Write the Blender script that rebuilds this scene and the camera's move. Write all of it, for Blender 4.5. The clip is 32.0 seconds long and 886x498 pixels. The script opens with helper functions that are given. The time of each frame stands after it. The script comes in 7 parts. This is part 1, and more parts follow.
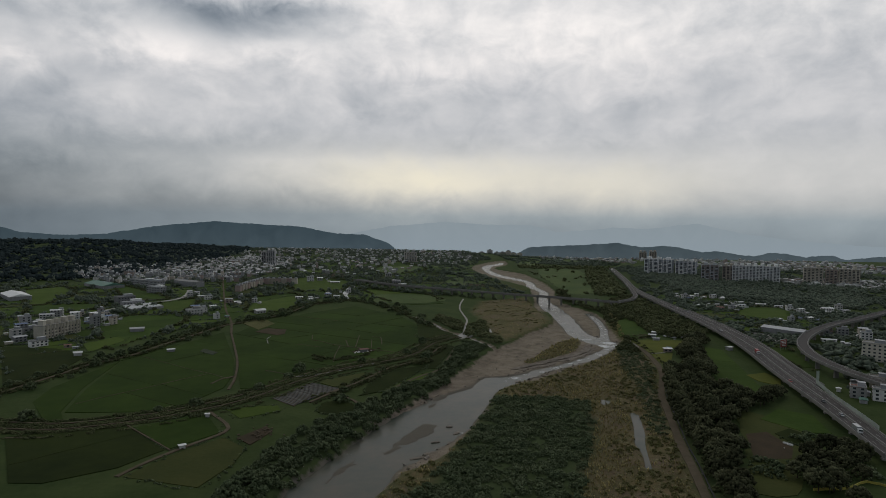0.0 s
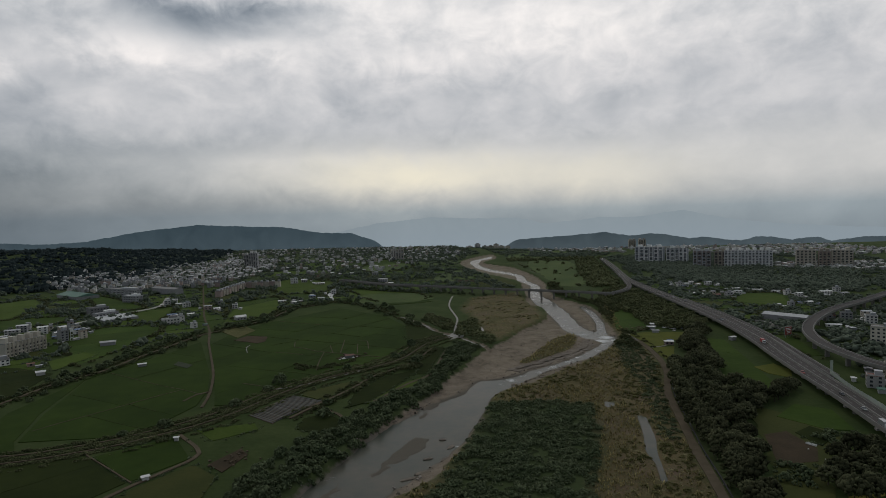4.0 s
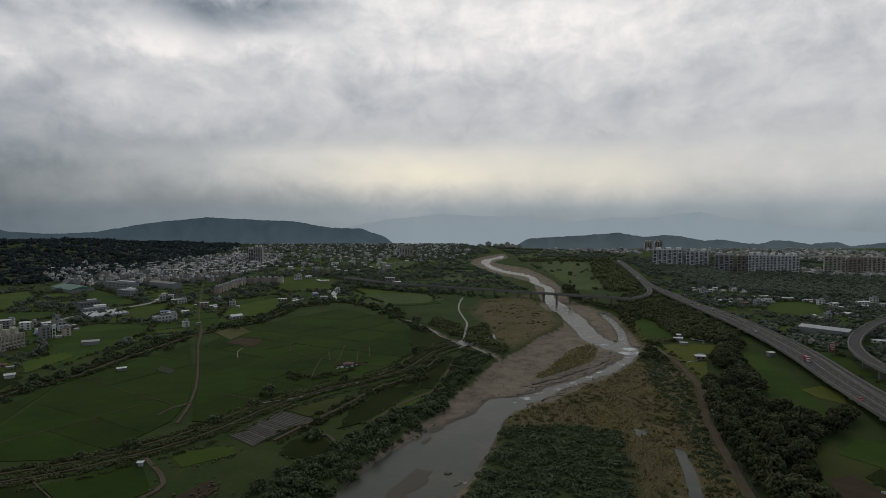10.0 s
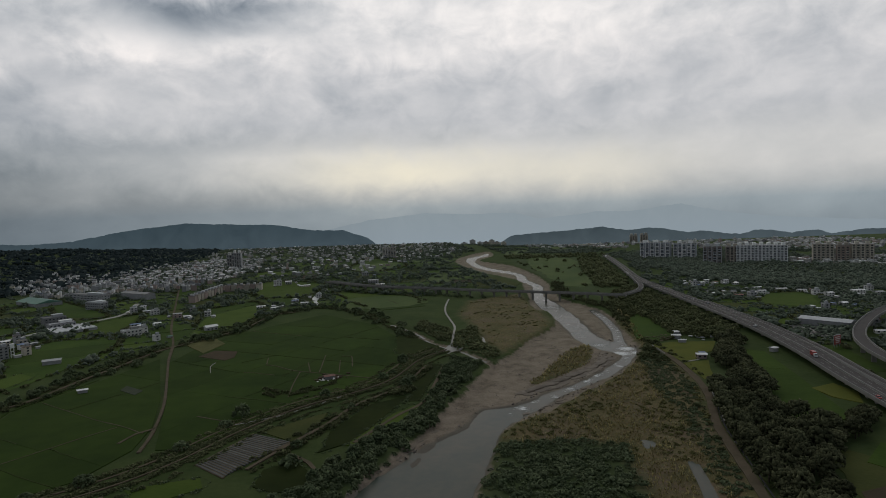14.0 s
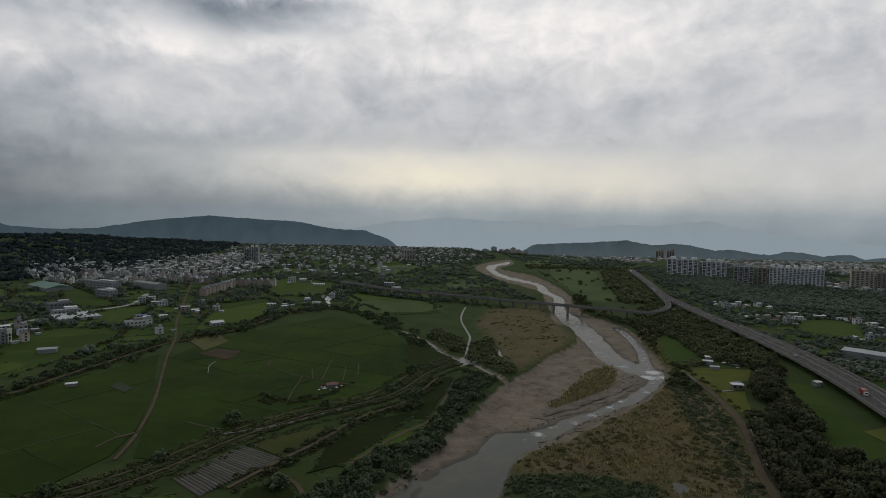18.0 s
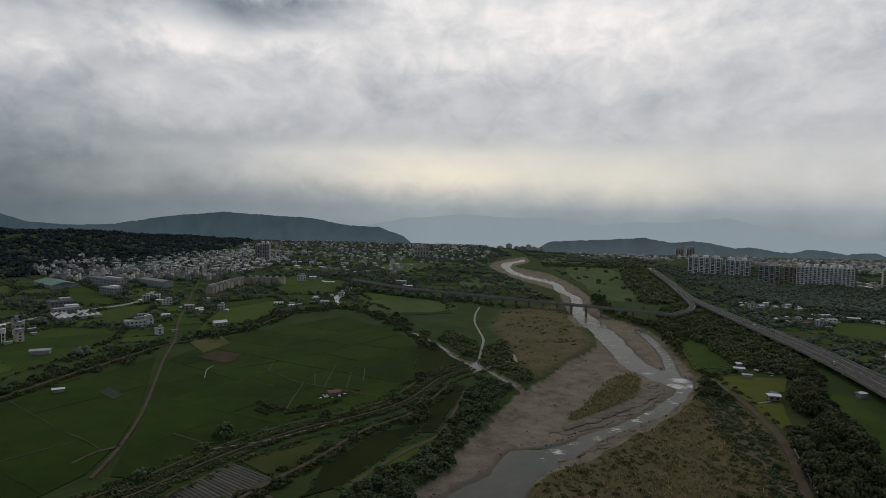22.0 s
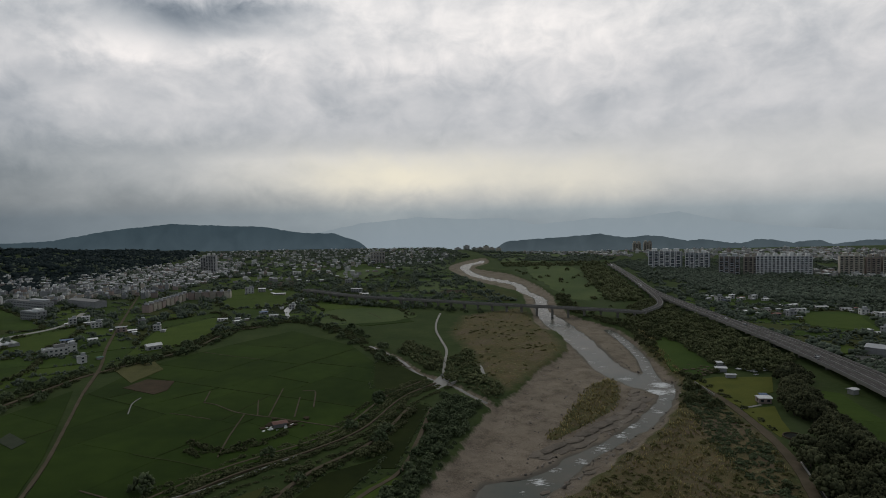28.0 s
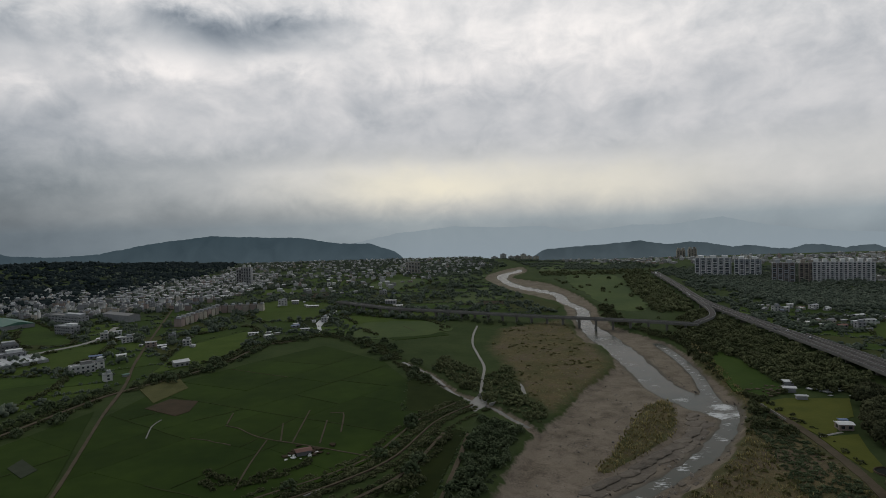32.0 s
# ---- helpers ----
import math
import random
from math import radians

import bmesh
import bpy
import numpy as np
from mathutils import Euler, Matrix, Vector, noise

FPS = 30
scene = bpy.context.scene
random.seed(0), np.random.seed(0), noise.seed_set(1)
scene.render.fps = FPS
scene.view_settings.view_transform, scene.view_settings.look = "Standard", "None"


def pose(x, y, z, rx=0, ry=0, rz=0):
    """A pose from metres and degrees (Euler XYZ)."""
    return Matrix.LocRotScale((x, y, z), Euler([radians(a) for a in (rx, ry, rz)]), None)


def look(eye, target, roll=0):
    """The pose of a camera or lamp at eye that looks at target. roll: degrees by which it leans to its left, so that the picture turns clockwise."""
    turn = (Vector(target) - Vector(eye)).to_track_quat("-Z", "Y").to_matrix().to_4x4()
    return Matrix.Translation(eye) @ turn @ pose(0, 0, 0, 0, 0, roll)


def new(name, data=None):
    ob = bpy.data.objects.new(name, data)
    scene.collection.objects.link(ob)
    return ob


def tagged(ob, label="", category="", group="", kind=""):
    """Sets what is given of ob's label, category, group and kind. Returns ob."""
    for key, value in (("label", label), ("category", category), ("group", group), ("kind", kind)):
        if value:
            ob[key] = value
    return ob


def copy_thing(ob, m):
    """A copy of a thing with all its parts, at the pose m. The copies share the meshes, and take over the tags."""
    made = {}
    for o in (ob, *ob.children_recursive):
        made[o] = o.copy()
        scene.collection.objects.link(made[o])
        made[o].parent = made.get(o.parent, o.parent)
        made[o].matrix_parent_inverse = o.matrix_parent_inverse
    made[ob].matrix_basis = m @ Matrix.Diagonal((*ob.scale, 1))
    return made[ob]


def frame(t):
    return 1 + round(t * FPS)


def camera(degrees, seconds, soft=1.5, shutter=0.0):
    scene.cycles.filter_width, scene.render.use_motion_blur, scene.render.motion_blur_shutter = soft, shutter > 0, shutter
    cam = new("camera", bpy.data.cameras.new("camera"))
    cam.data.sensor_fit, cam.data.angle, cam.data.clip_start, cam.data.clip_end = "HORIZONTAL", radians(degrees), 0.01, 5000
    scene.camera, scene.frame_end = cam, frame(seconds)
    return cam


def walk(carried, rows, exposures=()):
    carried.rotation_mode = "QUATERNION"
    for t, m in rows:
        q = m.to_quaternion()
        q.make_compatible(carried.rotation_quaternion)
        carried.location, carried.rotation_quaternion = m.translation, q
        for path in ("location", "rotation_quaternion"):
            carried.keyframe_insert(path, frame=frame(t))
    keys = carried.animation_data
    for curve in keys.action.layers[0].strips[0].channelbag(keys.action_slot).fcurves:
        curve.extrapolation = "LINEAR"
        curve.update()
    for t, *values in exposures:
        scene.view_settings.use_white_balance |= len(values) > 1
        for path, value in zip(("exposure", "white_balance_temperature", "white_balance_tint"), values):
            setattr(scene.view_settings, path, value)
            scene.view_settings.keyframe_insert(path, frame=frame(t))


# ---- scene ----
EXPOSURES = [(0.0, 0.0), (32.0, 0.0)]
cam = camera(71.0, 32.0, soft=0.9)
PATH = [
    (0, (0.01, 0.00, 119.96), (-0.05, 99.88, 115.08), 0.76),
    (0.5, (0.30, 4.04, 119.83), (-0.40, 103.92, 114.87), -0.21),
    (1, (0.48, 8.06, 119.72), (-1.07, 107.93, 114.79), 0.24),
    (1.5, (0.53, 12.00, 119.72), (-0.56, 111.86, 114.68), 0.17),
    (2, (0.61, 15.85, 119.61), (-0.59, 115.70, 114.32), -1.11),
    (2.5, (0.67, 19.68, 119.56), (-0.09, 119.54, 114.42), -1.45),
    (3, (0.80, 23.56, 119.48), (1.03, 123.43, 114.27), -1.31),
    (3.5, (0.89, 27.50, 119.41), (2.63, 127.34, 114.01), -2.12),
    (5.5, (1.56, 44.04, 119.40), (3.01, 143.84, 113.18), 3.20),
    (6, (1.57, 48.14, 119.42), (0.67, 147.98, 113.77), 2.37),
    (6.5, (1.53, 52.15, 119.47), (0.95, 152.02, 114.30), 0.39),
    (7, (1.57, 56.15, 119.48), (2.42, 156.01, 114.28), 0.46),
    (7.5, (1.66, 60.10, 119.39), (1.64, 159.95, 113.99), -0.13),
    (8, (1.70, 64.01, 119.30), (0.96, 163.86, 113.90), 0.77),
    (8.5, (1.71, 67.89, 119.25), (1.91, 167.75, 114.15), 1.42),
    (9, (1.77, 71.73, 119.25), (2.37, 171.61, 114.33), 0.13),
    (9.5, (1.91, 75.62, 119.18), (2.76, 175.47, 113.76), -0.86),
    (10, (2.09, 79.61, 118.98), (2.37, 179.42, 112.88), -0.19),
    (10.5, (2.22, 83.69, 118.75), (1.38, 183.49, 112.57), 2.23),
    (11, (2.45, 87.65, 118.47), (0.49, 187.47, 112.68), 0.32),
    (11.5, (2.48, 91.50, 118.27), (1.14, 191.35, 113.04), -0.89),
    (12, (2.25, 95.28, 118.28), (1.75, 195.14, 112.97), -2.08),
    (12.5, (2.04, 99.05, 118.40), (2.45, 198.90, 113.06), -2.72),
    (13, (1.95, 102.78, 118.49), (3.32, 202.60, 112.79), -1.58),
    (13.5, (1.97, 106.46, 118.50), (4.52, 206.25, 112.62), -0.64),
    (14, (1.97, 110.16, 118.44), (4.84, 209.92, 112.12), -1.87),
    (14.5, (2.19, 114.03, 118.32), (5.26, 213.76, 111.60), -1.52),
    (16.5, (3.22, 129.88, 117.29), (7.05, 229.62, 111.18), 1.27),
    (17, (3.72, 134.02, 117.13), (5.62, 233.81, 111.00), 3.96),
    (17.5, (4.32, 138.07, 116.88), (4.73, 237.88, 110.84), 1.85),
    (18, (4.79, 141.89, 116.60), (4.28, 241.74, 111.09), 1.08),
    (18.5, (4.96, 145.54, 116.53), (5.28, 245.39, 111.15), -1.50),
    (19, (5.09, 149.16, 116.64), (6.96, 248.97, 110.77), -0.57),
    (19.5, (5.30, 152.86, 116.66), (6.72, 252.69, 110.90), -0.02),
    (20, (5.45, 156.62, 116.63), (6.64, 256.44, 110.82), -0.32),
    (20.5, (5.53, 160.34, 116.46), (7.61, 260.14, 110.59), 1.47),
    (21, (5.76, 164.21, 116.15), (8.08, 264.05, 110.89), 2.71),
    (21.5, (6.27, 168.32, 115.98), (5.28, 268.15, 110.28), 2.27),
    (22, (6.86, 172.29, 115.89), (3.97, 272.07, 109.81), 1.18),
    (22.5, (7.29, 176.08, 115.75), (4.22, 275.85, 109.71), 1.41),
    (23, (7.48, 179.81, 115.59), (3.64, 279.57, 109.75), -0.88),
    (23.5, (7.47, 183.43, 115.29), (4.07, 283.21, 109.70), -0.85),
    (24, (7.32, 187.00, 115.11), (4.43, 286.80, 109.45), -1.03),
    (24.5, (7.14, 190.60, 115.11), (4.40, 290.39, 109.15), -1.67),
    (25, (6.96, 194.22, 115.10), (5.40, 294.02, 109.02), -1.14),
    (25.5, (6.78, 197.83, 114.98), (5.86, 297.64, 108.75), -2.00),
    (27.5, (6.83, 212.70, 113.81), (10.09, 312.47, 107.79), -1.29),
    (28, (6.99, 216.40, 113.62), (10.97, 316.17, 108.06), -0.98),
    (28.5, (7.27, 220.16, 113.61), (10.17, 319.96, 108.01), 1.09),
    (29, (7.63, 224.09, 113.58), (8.74, 323.95, 108.33), 1.90),
    (29.5, (7.93, 228.00, 113.45), (7.60, 327.88, 108.66), 2.57),
    (30, (8.11, 231.79, 113.28), (8.07, 331.70, 108.88), 2.21),
    (30.5, (8.24, 235.45, 113.14), (7.73, 335.36, 108.97), 1.44),
    (31, (8.35, 239.05, 113.06), (6.08, 338.94, 108.91), 1.04),
    (31.5, (8.46, 242.54, 112.97), (5.59, 342.42, 108.94), 0.04),
    (32, (8.57, 246.05, 112.90), (6.73, 345.95, 108.93), -1.80),
]
walk(cam, [(t, look(eye, target, roll)) for t, eye, target, roll in PATH], EXPOSURES)

# ---- world, sun and light ----
def world_sky():
    w = bpy.data.worlds.new("overcast_sky")
    scene.world = w
    w.use_nodes = True
    nt = w.node_tree
    nd, ln = nt.nodes, nt.links
    nd.clear()

    def m(op, a, b=None, c=None):
        n = nd.new("ShaderNodeMath")
        n.operation = op
        for i, v in enumerate((a, b, c)):
            if v is None:
                continue
            if isinstance(v, (int, float)):
                n.inputs[i].default_value = v
            else:
                ln.new(v, n.inputs[i])
        return n.outputs[0]

    def mixc(f, a, b):
        n = nd.new("ShaderNodeMix")
        n.data_type = "RGBA"
        for i, v in ((0, f), (6, a), (7, b)):
            if isinstance(v, (int, float)):
                n.inputs[i].default_value = v
            elif isinstance(v, tuple):
                n.inputs[i].default_value = (*v, 1)
            else:
                ln.new(v, n.inputs[i])
        return n.outputs[2]

    co = nd.new("ShaderNodeTexCoord")
    sep = nd.new("ShaderNodeSeparateXYZ")
    ln.new(co.outputs["Generated"], sep.inputs[0])
    X, Y, Z = sep.outputs
    az = m("MULTIPLY", m("ARCTAN2", X, Y), 57.2958)
    el = m("MULTIPLY", m("ARCSINE", Z), 57.2958)

    def cloud(sx, sy, detail, rough, seed, dist=0.0):
        c = nd.new("ShaderNodeCombineXYZ")
        ln.new(m("MULTIPLY", az, sx), c.inputs[0])
        ln.new(m("MULTIPLY", el, sy), c.inputs[1])
        c.inputs[2].default_value = seed
        n = nd.new("ShaderNodeTexNoise")
        n.inputs["Scale"].default_value = 1.0
        n.inputs["Detail"].default_value = detail
        n.inputs["Roughness"].default_value = rough
        n.inputs["Distortion"].default_value = dist
        ln.new(c.outputs[0], n.inputs["Vector"])
        return n.outputs[0]

    big = cloud(0.075, 0.15, 4, 0.5, SEED_BIG, 0.3)
    fine = cloud(0.16, 0.27, 7, 0.55, SEED_FINE, 0.25)
    # warped angles give the cloud edges their ragged outline
    waz = m("ADD", az, m("MULTIPLY", m("SUBTRACT", fine, 0.5), 4.0))
    puff = cloud(0.26, 0.33, 6, 0.58, 1.4, 0.35)
    wel = m("ADD", el, m("MULTIPLY", m("SUBTRACT", puff, 0.5), 2.6))

    def bank(a, e, sa, se, amp):
        u = m("DIVIDE", m("SUBTRACT", waz, a), sa)
        v = m("DIVIDE", m("SUBTRACT", wel, e), se)
        q = m("ADD", m("MULTIPLY", u, u), m("MULTIPLY", v, v))
        return m("MULTIPLY", m("EXPONENT", m("MULTIPLY", q, -1.0)), amp)

    ramp = nd.new("ShaderNodeValToRGB")
    ln.new(m("DIVIDE", m("ADD", el, 2.0), 32.0), ramp.inputs[0])
    e = ramp.color_ramp.elements
    e[0].position, e[0].color = 0.0, (0.20, 0.245, 0.28, 1)
    e[1].position, e[1].color = 1.0, (0.56, 0.565, 0.57, 1)
    for p, c in SKY_STEPS:
        k = e.new(p)
        k.color = (c[0] * 1.02, c[1], c[2] * 0.975, 1)
    # the cloud base is more broken high up than near the horizon
    high = nd.new("ShaderNodeMapRange")
    ln.new(el, high.inputs[0])
    high.inputs[1].default_value, high.inputs[2].default_value, high.inputs[3].default_value, high.inputs[4].default_value = 4.0, 13.0, 0.35, 1.0
    light = m("ADD", m("MULTIPLY", m("SUBTRACT", big, 0.5), 0.24), m("MULTIPLY", m("MULTIPLY", m("SUBTRACT", fine, 0.5), 0.70), high.outputs[0]))
    light = m("ADD", light, m("MULTIPLY", m("MULTIPLY", m("SUBTRACT", puff, 0.5), 0.85), high.outputs[0]))
    for b in CLOUD_BANKS:
        light = m("ADD", light, bank(*b))
    light = m("MAXIMUM", m("ADD", light, 1.0), 0.25)
    # unseen sky overhead and behind is dimmed, to lower the light on the ground
    over = nd.new("ShaderNodeMapRange")
    over.interpolation_type = "SMOOTHSTEP"
    ln.new(Z, over.inputs[0])
    over.inputs[1].default_value, over.inputs[2].default_value, over.inputs[3].default_value, over.inputs[4].default_value = 0.36, 0.9, 1.0, 0.5
    back = nd.new("ShaderNodeMapRange")
    ln.new(Y, back.inputs[0])
    back.inputs[1].default_value, back.inputs[2].default_value, back.inputs[3].default_value, back.inputs[4].default_value = -0.6, 0.75, 0.5, 1.0
    light = m("MULTIPLY", light, m("MULTIPLY", over.outputs[0], back.outputs[0]))
    # thick cloud is bluer than thin cloud
    shade = nd.new("ShaderNodeCombineXYZ")
    for k, power in enumerate((1.12, 0.99, 0.87)):
        ln.new(m("POWER", light, power), shade.inputs[k])
    col = nd.new("ShaderNodeVectorMath")
    col.operation = "MULTIPLY"
    ln.new(ramp.outputs[0], col.inputs[0])
    ln.new(shade.outputs[0], col.inputs[1])
    glow = m("MINIMUM", m("MULTIPLY", m("ADD", bank(*GLOW), bank(*GLOW_EAST)), m("ADD", 0.5, fine)), 1.0)
    warm = mixc(glow, col.outputs[0], (0.80, 0.74, 0.60))
    # thin blue of the clear sky above the clouds
    sky = nd.new("ShaderNodeTexSky")
    sky.sky_type, sky.sun_disc = "NISHITA", False
    sky.sun_elevation, sky.sun_rotation = radians(SUN_EL), radians(SUN_AZ)
    bg = nd.new("ShaderNodeBackground")
    ln.new(warm, bg.inputs[0])
    bg.inputs[1].default_value = 1.0
    bg2 = nd.new("ShaderNodeBackground")
    ln.new(sky.outputs[0], bg2.inputs[0])
    bg2.inputs[1].default_value = 0.006
    add = nd.new("ShaderNodeAddShader")
    ln.new(bg.outputs[0], add.inputs[0])
    ln.new(bg2.outputs[0], add.inputs[1])
    out = nd.new("ShaderNodeOutputWorld")
    ln.new(add.outputs[0], out.inputs[0])


SUN_EL, SUN_AZ = 52.0, -3.0
SEED_BIG, SEED_FINE = 3.3, 7.7
SKY_STEPS = ((0.07, (0.255, 0.31, 0.355)), (0.11, (0.39, 0.415, 0.44)), (0.155, (0.49, 0.50, 0.515)), (0.22, (0.535, 0.54, 0.55)), (0.31, (0.50, 0.51, 0.535)), (0.44, (0.57, 0.575, 0.595)), (0.57, (0.68, 0.68, 0.69)), (0.72, (0.67, 0.675, 0.69)))
# cloud banks: azimuth, elevation, half widths, lighter or darker
CLOUD_BANKS = (
    (-46, 0.5, 24, 4.5, -0.58), (-46, 6, 20, 4, -0.32), (-35.5, 5.0, 5, 4.5, -0.10), (-19, 1.0, 10, 1.4, -0.16),
    # the dark rags high up in the west
    (-18.8, 16.6, 5.5, 1.6, -0.58), (-13.0, 17.6, 4.5, 1.0, -0.34), (-23.5, 17.4, 3.5, 1.2, -0.30), (-34.5, 15.6, 4.5, 1.5, -0.36), (-28.2, 12.0, 3.0, 1.3, -0.38), (-32.8, 10.0, 2.6, 1.8, -0.20), (-30.5, 13.6, 2.2, 0.8, -0.14),
    (-25, 6.0, 7, 0.9, -0.12), (-31, 3.4, 6, 1.2, -0.12), (-16.5, 6.2, 7, 1.2, -0.12), (-9, 8.0, 7, 1.2, -0.09), (3.5, 11.0, 6.5, 1.1, -0.15), (17.0, 9.8, 4.0, 1.0, -0.11), (13.0, 6.4, 5.0, 0.9, -0.11), (1.0, 6.4, 6.0, 0.8, -0.09), (25, 6.8, 6.0, 1.0, -0.07), (26, 12.0, 6, 2.5, -0.06), (36, 14, 8, 6, -0.05),
    # thin places that the sun brightens
    (-34.5, 12.2, 2.2, 0.9, 0.20), (-25.0, 14.2, 3.2, 0.9, 0.20), (-21.5, 13.4, 3.0, 1.0, 0.16), (-14.5, 14.6, 3.4, 0.8, 0.24), (-27.0, 9.6, 3.0, 0.7, 0.10), (-2.5, 13.6, 5.0, 1.2, 0.22), (-3.5, 17.0, 4.0, 2.0, 0.14), (4.8, 15.8, 5.0, 1.8, 0.20), (11.8, 16.6, 4.5, 1.6, 0.18), (20.5, 9.0, 2.6, 1.4, 0.12), (17, 13.5, 5, 1.5, 0.08), (-11.0, 4.9, 5.5, 0.7, 0.10), (32, 2.5, 16, 3, 0.06),
)
GLOW = (-3.2, 3.6, 9.0, 1.9, 0.85)
GLOW_EAST = (13.5, 3.3, 9, 1.8, 0.5)
world_sky()
sun = new("sun", bpy.data.lights.new("sun", "SUN"))
sun.data.energy, sun.data.angle, sun.data.color = 0.5, radians(45), (1.0, 0.94, 0.84)
sun.matrix_world = look((0, 0, 900), (300 * math.sin(radians(-SUN_AZ)), -900 * math.cos(radians(SUN_EL)) / math.sin(radians(SUN_EL)) + 0, 0))


# ---- materials ----
def mat(name, c1, c2=None, scale=0.3, rough=0.9, bump=0.3, metal=0.0, vary=0.0, island=0.0, fine=None, spec=0.3, sheen=0.0):
    """A surface of two colours mixed by noise at two scales, in metres, with fine relief. vary: per object; island: per loose piece."""
    ma = bpy.data.materials.new(name)
    ma.use_nodes = True
    nt = ma.node_tree
    nd, ln = nt.nodes, nt.links
    b = nd["Principled BSDF"]
    b.inputs["Roughness"].default_value, b.inputs["Metallic"].default_value = rough, metal
    b.inputs["Specular IOR Level"].default_value = spec
    # the soft gloss of blades and leaves seen at a low angle
    b.inputs["Sheen Weight"].default_value, b.inputs["Sheen Roughness"].default_value, b.inputs["Sheen Tint"].default_value = sheen, 0.4, (0.55, 0.9, 0.28, 1)
    geo = nd.new("ShaderNodeNewGeometry")
    n1, n2 = nd.new("ShaderNodeTexNoise"), nd.new("ShaderNodeTexNoise")
    for n, s in ((n1, scale), (n2, fine or scale * 9)):
        n.inputs["Scale"].default_value, n.inputs["Detail"].default_value = s, 6
        ln.new(geo.outputs["Position"], n.inputs["Vector"])
    add = nd.new("ShaderNodeMath")
    add.operation = "MULTIPLY_ADD"
    ln.new(n2.outputs[0], add.inputs[0])
    add.inputs[1].default_value = 0.7
    half = nd.new("ShaderNodeMath")
    half.operation = "MULTIPLY_ADD"
    ln.new(n1.outputs[0], half.inputs[0])
    half.inputs[1].default_value, half.inputs[2].default_value = 1.6, -0.65
    ln.new(half.outputs[0], add.inputs[2])
    mx = nd.new("ShaderNodeMix")
    mx.data_type = "RGBA"
    mx.clamp_factor = True
    ln.new(add.outputs[0], mx.inputs[0])
    mx.inputs[6].default_value, mx.inputs[7].default_value = (*c1, 1), (*(c2 or [v * 0.7 for v in c1]), 1)
    last = mx.outputs[2]
    for amount, source in ((vary, "object"), (island, "island")):
        if amount:
            h = nd.new("ShaderNodeHueSaturation")
            mr = nd.new("ShaderNodeMapRange")
            mr.inputs[3].default_value, mr.inputs[4].default_value = 1 - amount, 1 + amount
            if source == "object":
                oi = nd.new("ShaderNodeObjectInfo")
                ln.new(oi.outputs["Random"], mr.inputs[0])
            else:
                ln.new(geo.outputs["Random Per Island"], mr.inputs[0])
            ln.new(mr.outputs[0], h.inputs["Value"])
            ln.new(last, h.inputs["Color"])
            last = h.outputs[0]
    ln.new(last, b.inputs["Base Color"])
    if bump:
        bp = nd.new("ShaderNodeBump")
        bp.inputs["Strength"].default_value, bp.inputs["Distance"].default_value = bump, 0.3
        ln.new(n2.outputs[0], bp.inputs["Height"])
        ln.new(bp.outputs[0], b.inputs["Normal"])
    return ma


M_RICE = mat("rice_crop", (0.011, 0.023, 0.004), (0.035, 0.059, 0.009), 0.013, 0.97, 0.6, vary=0.12, fine=0.10, spec=0.05, sheen=0.035)
M_BRIGHT = mat("young_rice", (0.038, 0.063, 0.010), (0.063, 0.090, 0.016), 0.05, 0.95, 0.5, vary=0.15, fine=0.4, spec=0.05, sheen=0.035)
M_MID = mat("green_rice", (0.020, 0.041, 0.007), (0.048, 0.075, 0.013), 0.03, 0.95, 0.6, vary=0.15, fine=0.25, spec=0.05, sheen=0.035)
M_DRYGRASS = mat("ripe_field", (0.060, 0.062, 0.020), (0.032, 0.042, 0.013), 0.04, 0.95, 0.4, vary=0.1, fine=0.5, spec=0.05, sheen=0.035)
M_SOIL = mat("bare_soil", (0.072, 0.052, 0.034), (0.040, 0.034, 0.022), 0.09, 0.95, 0.5, vary=0.15, fine=0.9, spec=0.05)
M_DIRT = mat("dirt_track", (0.124, 0.098, 0.070), (0.066, 0.056, 0.036), 0.12, 0.95, 0.4, fine=0.9, spec=0.05)
M_PALE = mat("pale_concrete", (0.30, 0.29, 0.26), (0.21, 0.20, 0.18), 0.15, 0.85, 0.2, vary=0.1, fine=2.0)
M_PLASTIC = mat("grey_mulch_film", (0.115, 0.115, 0.110), (0.075, 0.076, 0.066), 0.3, 0.8, 0.3, vary=0.25, spec=0.1)
M_ASPHALT = mat("asphalt", (0.060, 0.052, 0.048), (0.042, 0.037, 0.035), 0.08, 0.85, 0.15, fine=0.9)
M_CONC = mat("weathered_concrete", (0.21, 0.20, 0.18), (0.13, 0.125, 0.11), 0.12, 0.85, 0.2, fine=0.9)
M_RAIL = mat("parapet_concrete", (0.23, 0.22, 0.205), (0.15, 0.145, 0.135), 0.2, 0.85, 0.2)
M_PAINT = mat("road_paint", (0.24, 0.23, 0.21), (0.15, 0.15, 0.14), 0.5, 0.7, 0.0)
M_CROWN = mat("tree_leaves", (0.040, 0.049, 0.022), (0.115, 0.120, 0.059), 0.05, 0.95, 1.0, vary=0.22, island=0.42, fine=1.1, spec=0.06, sheen=0.02)
# lighter and bluer than tree_leaves: distance haze put into the colour
M_FARLEAF = mat("haze_tinted_leaves", (0.078, 0.097, 0.073), (0.126, 0.146, 0.108), 0.02, 0.95, 0.4, island=0.18, fine=0.6, spec=0.06, sheen=0.02)
M_FLATBUSH = mat("willow_leaves", (0.045, 0.064, 0.032), (0.110, 0.128, 0.070), 0.07, 0.95, 1.0, island=0.35, fine=1.2, spec=0.06, sheen=0.02)
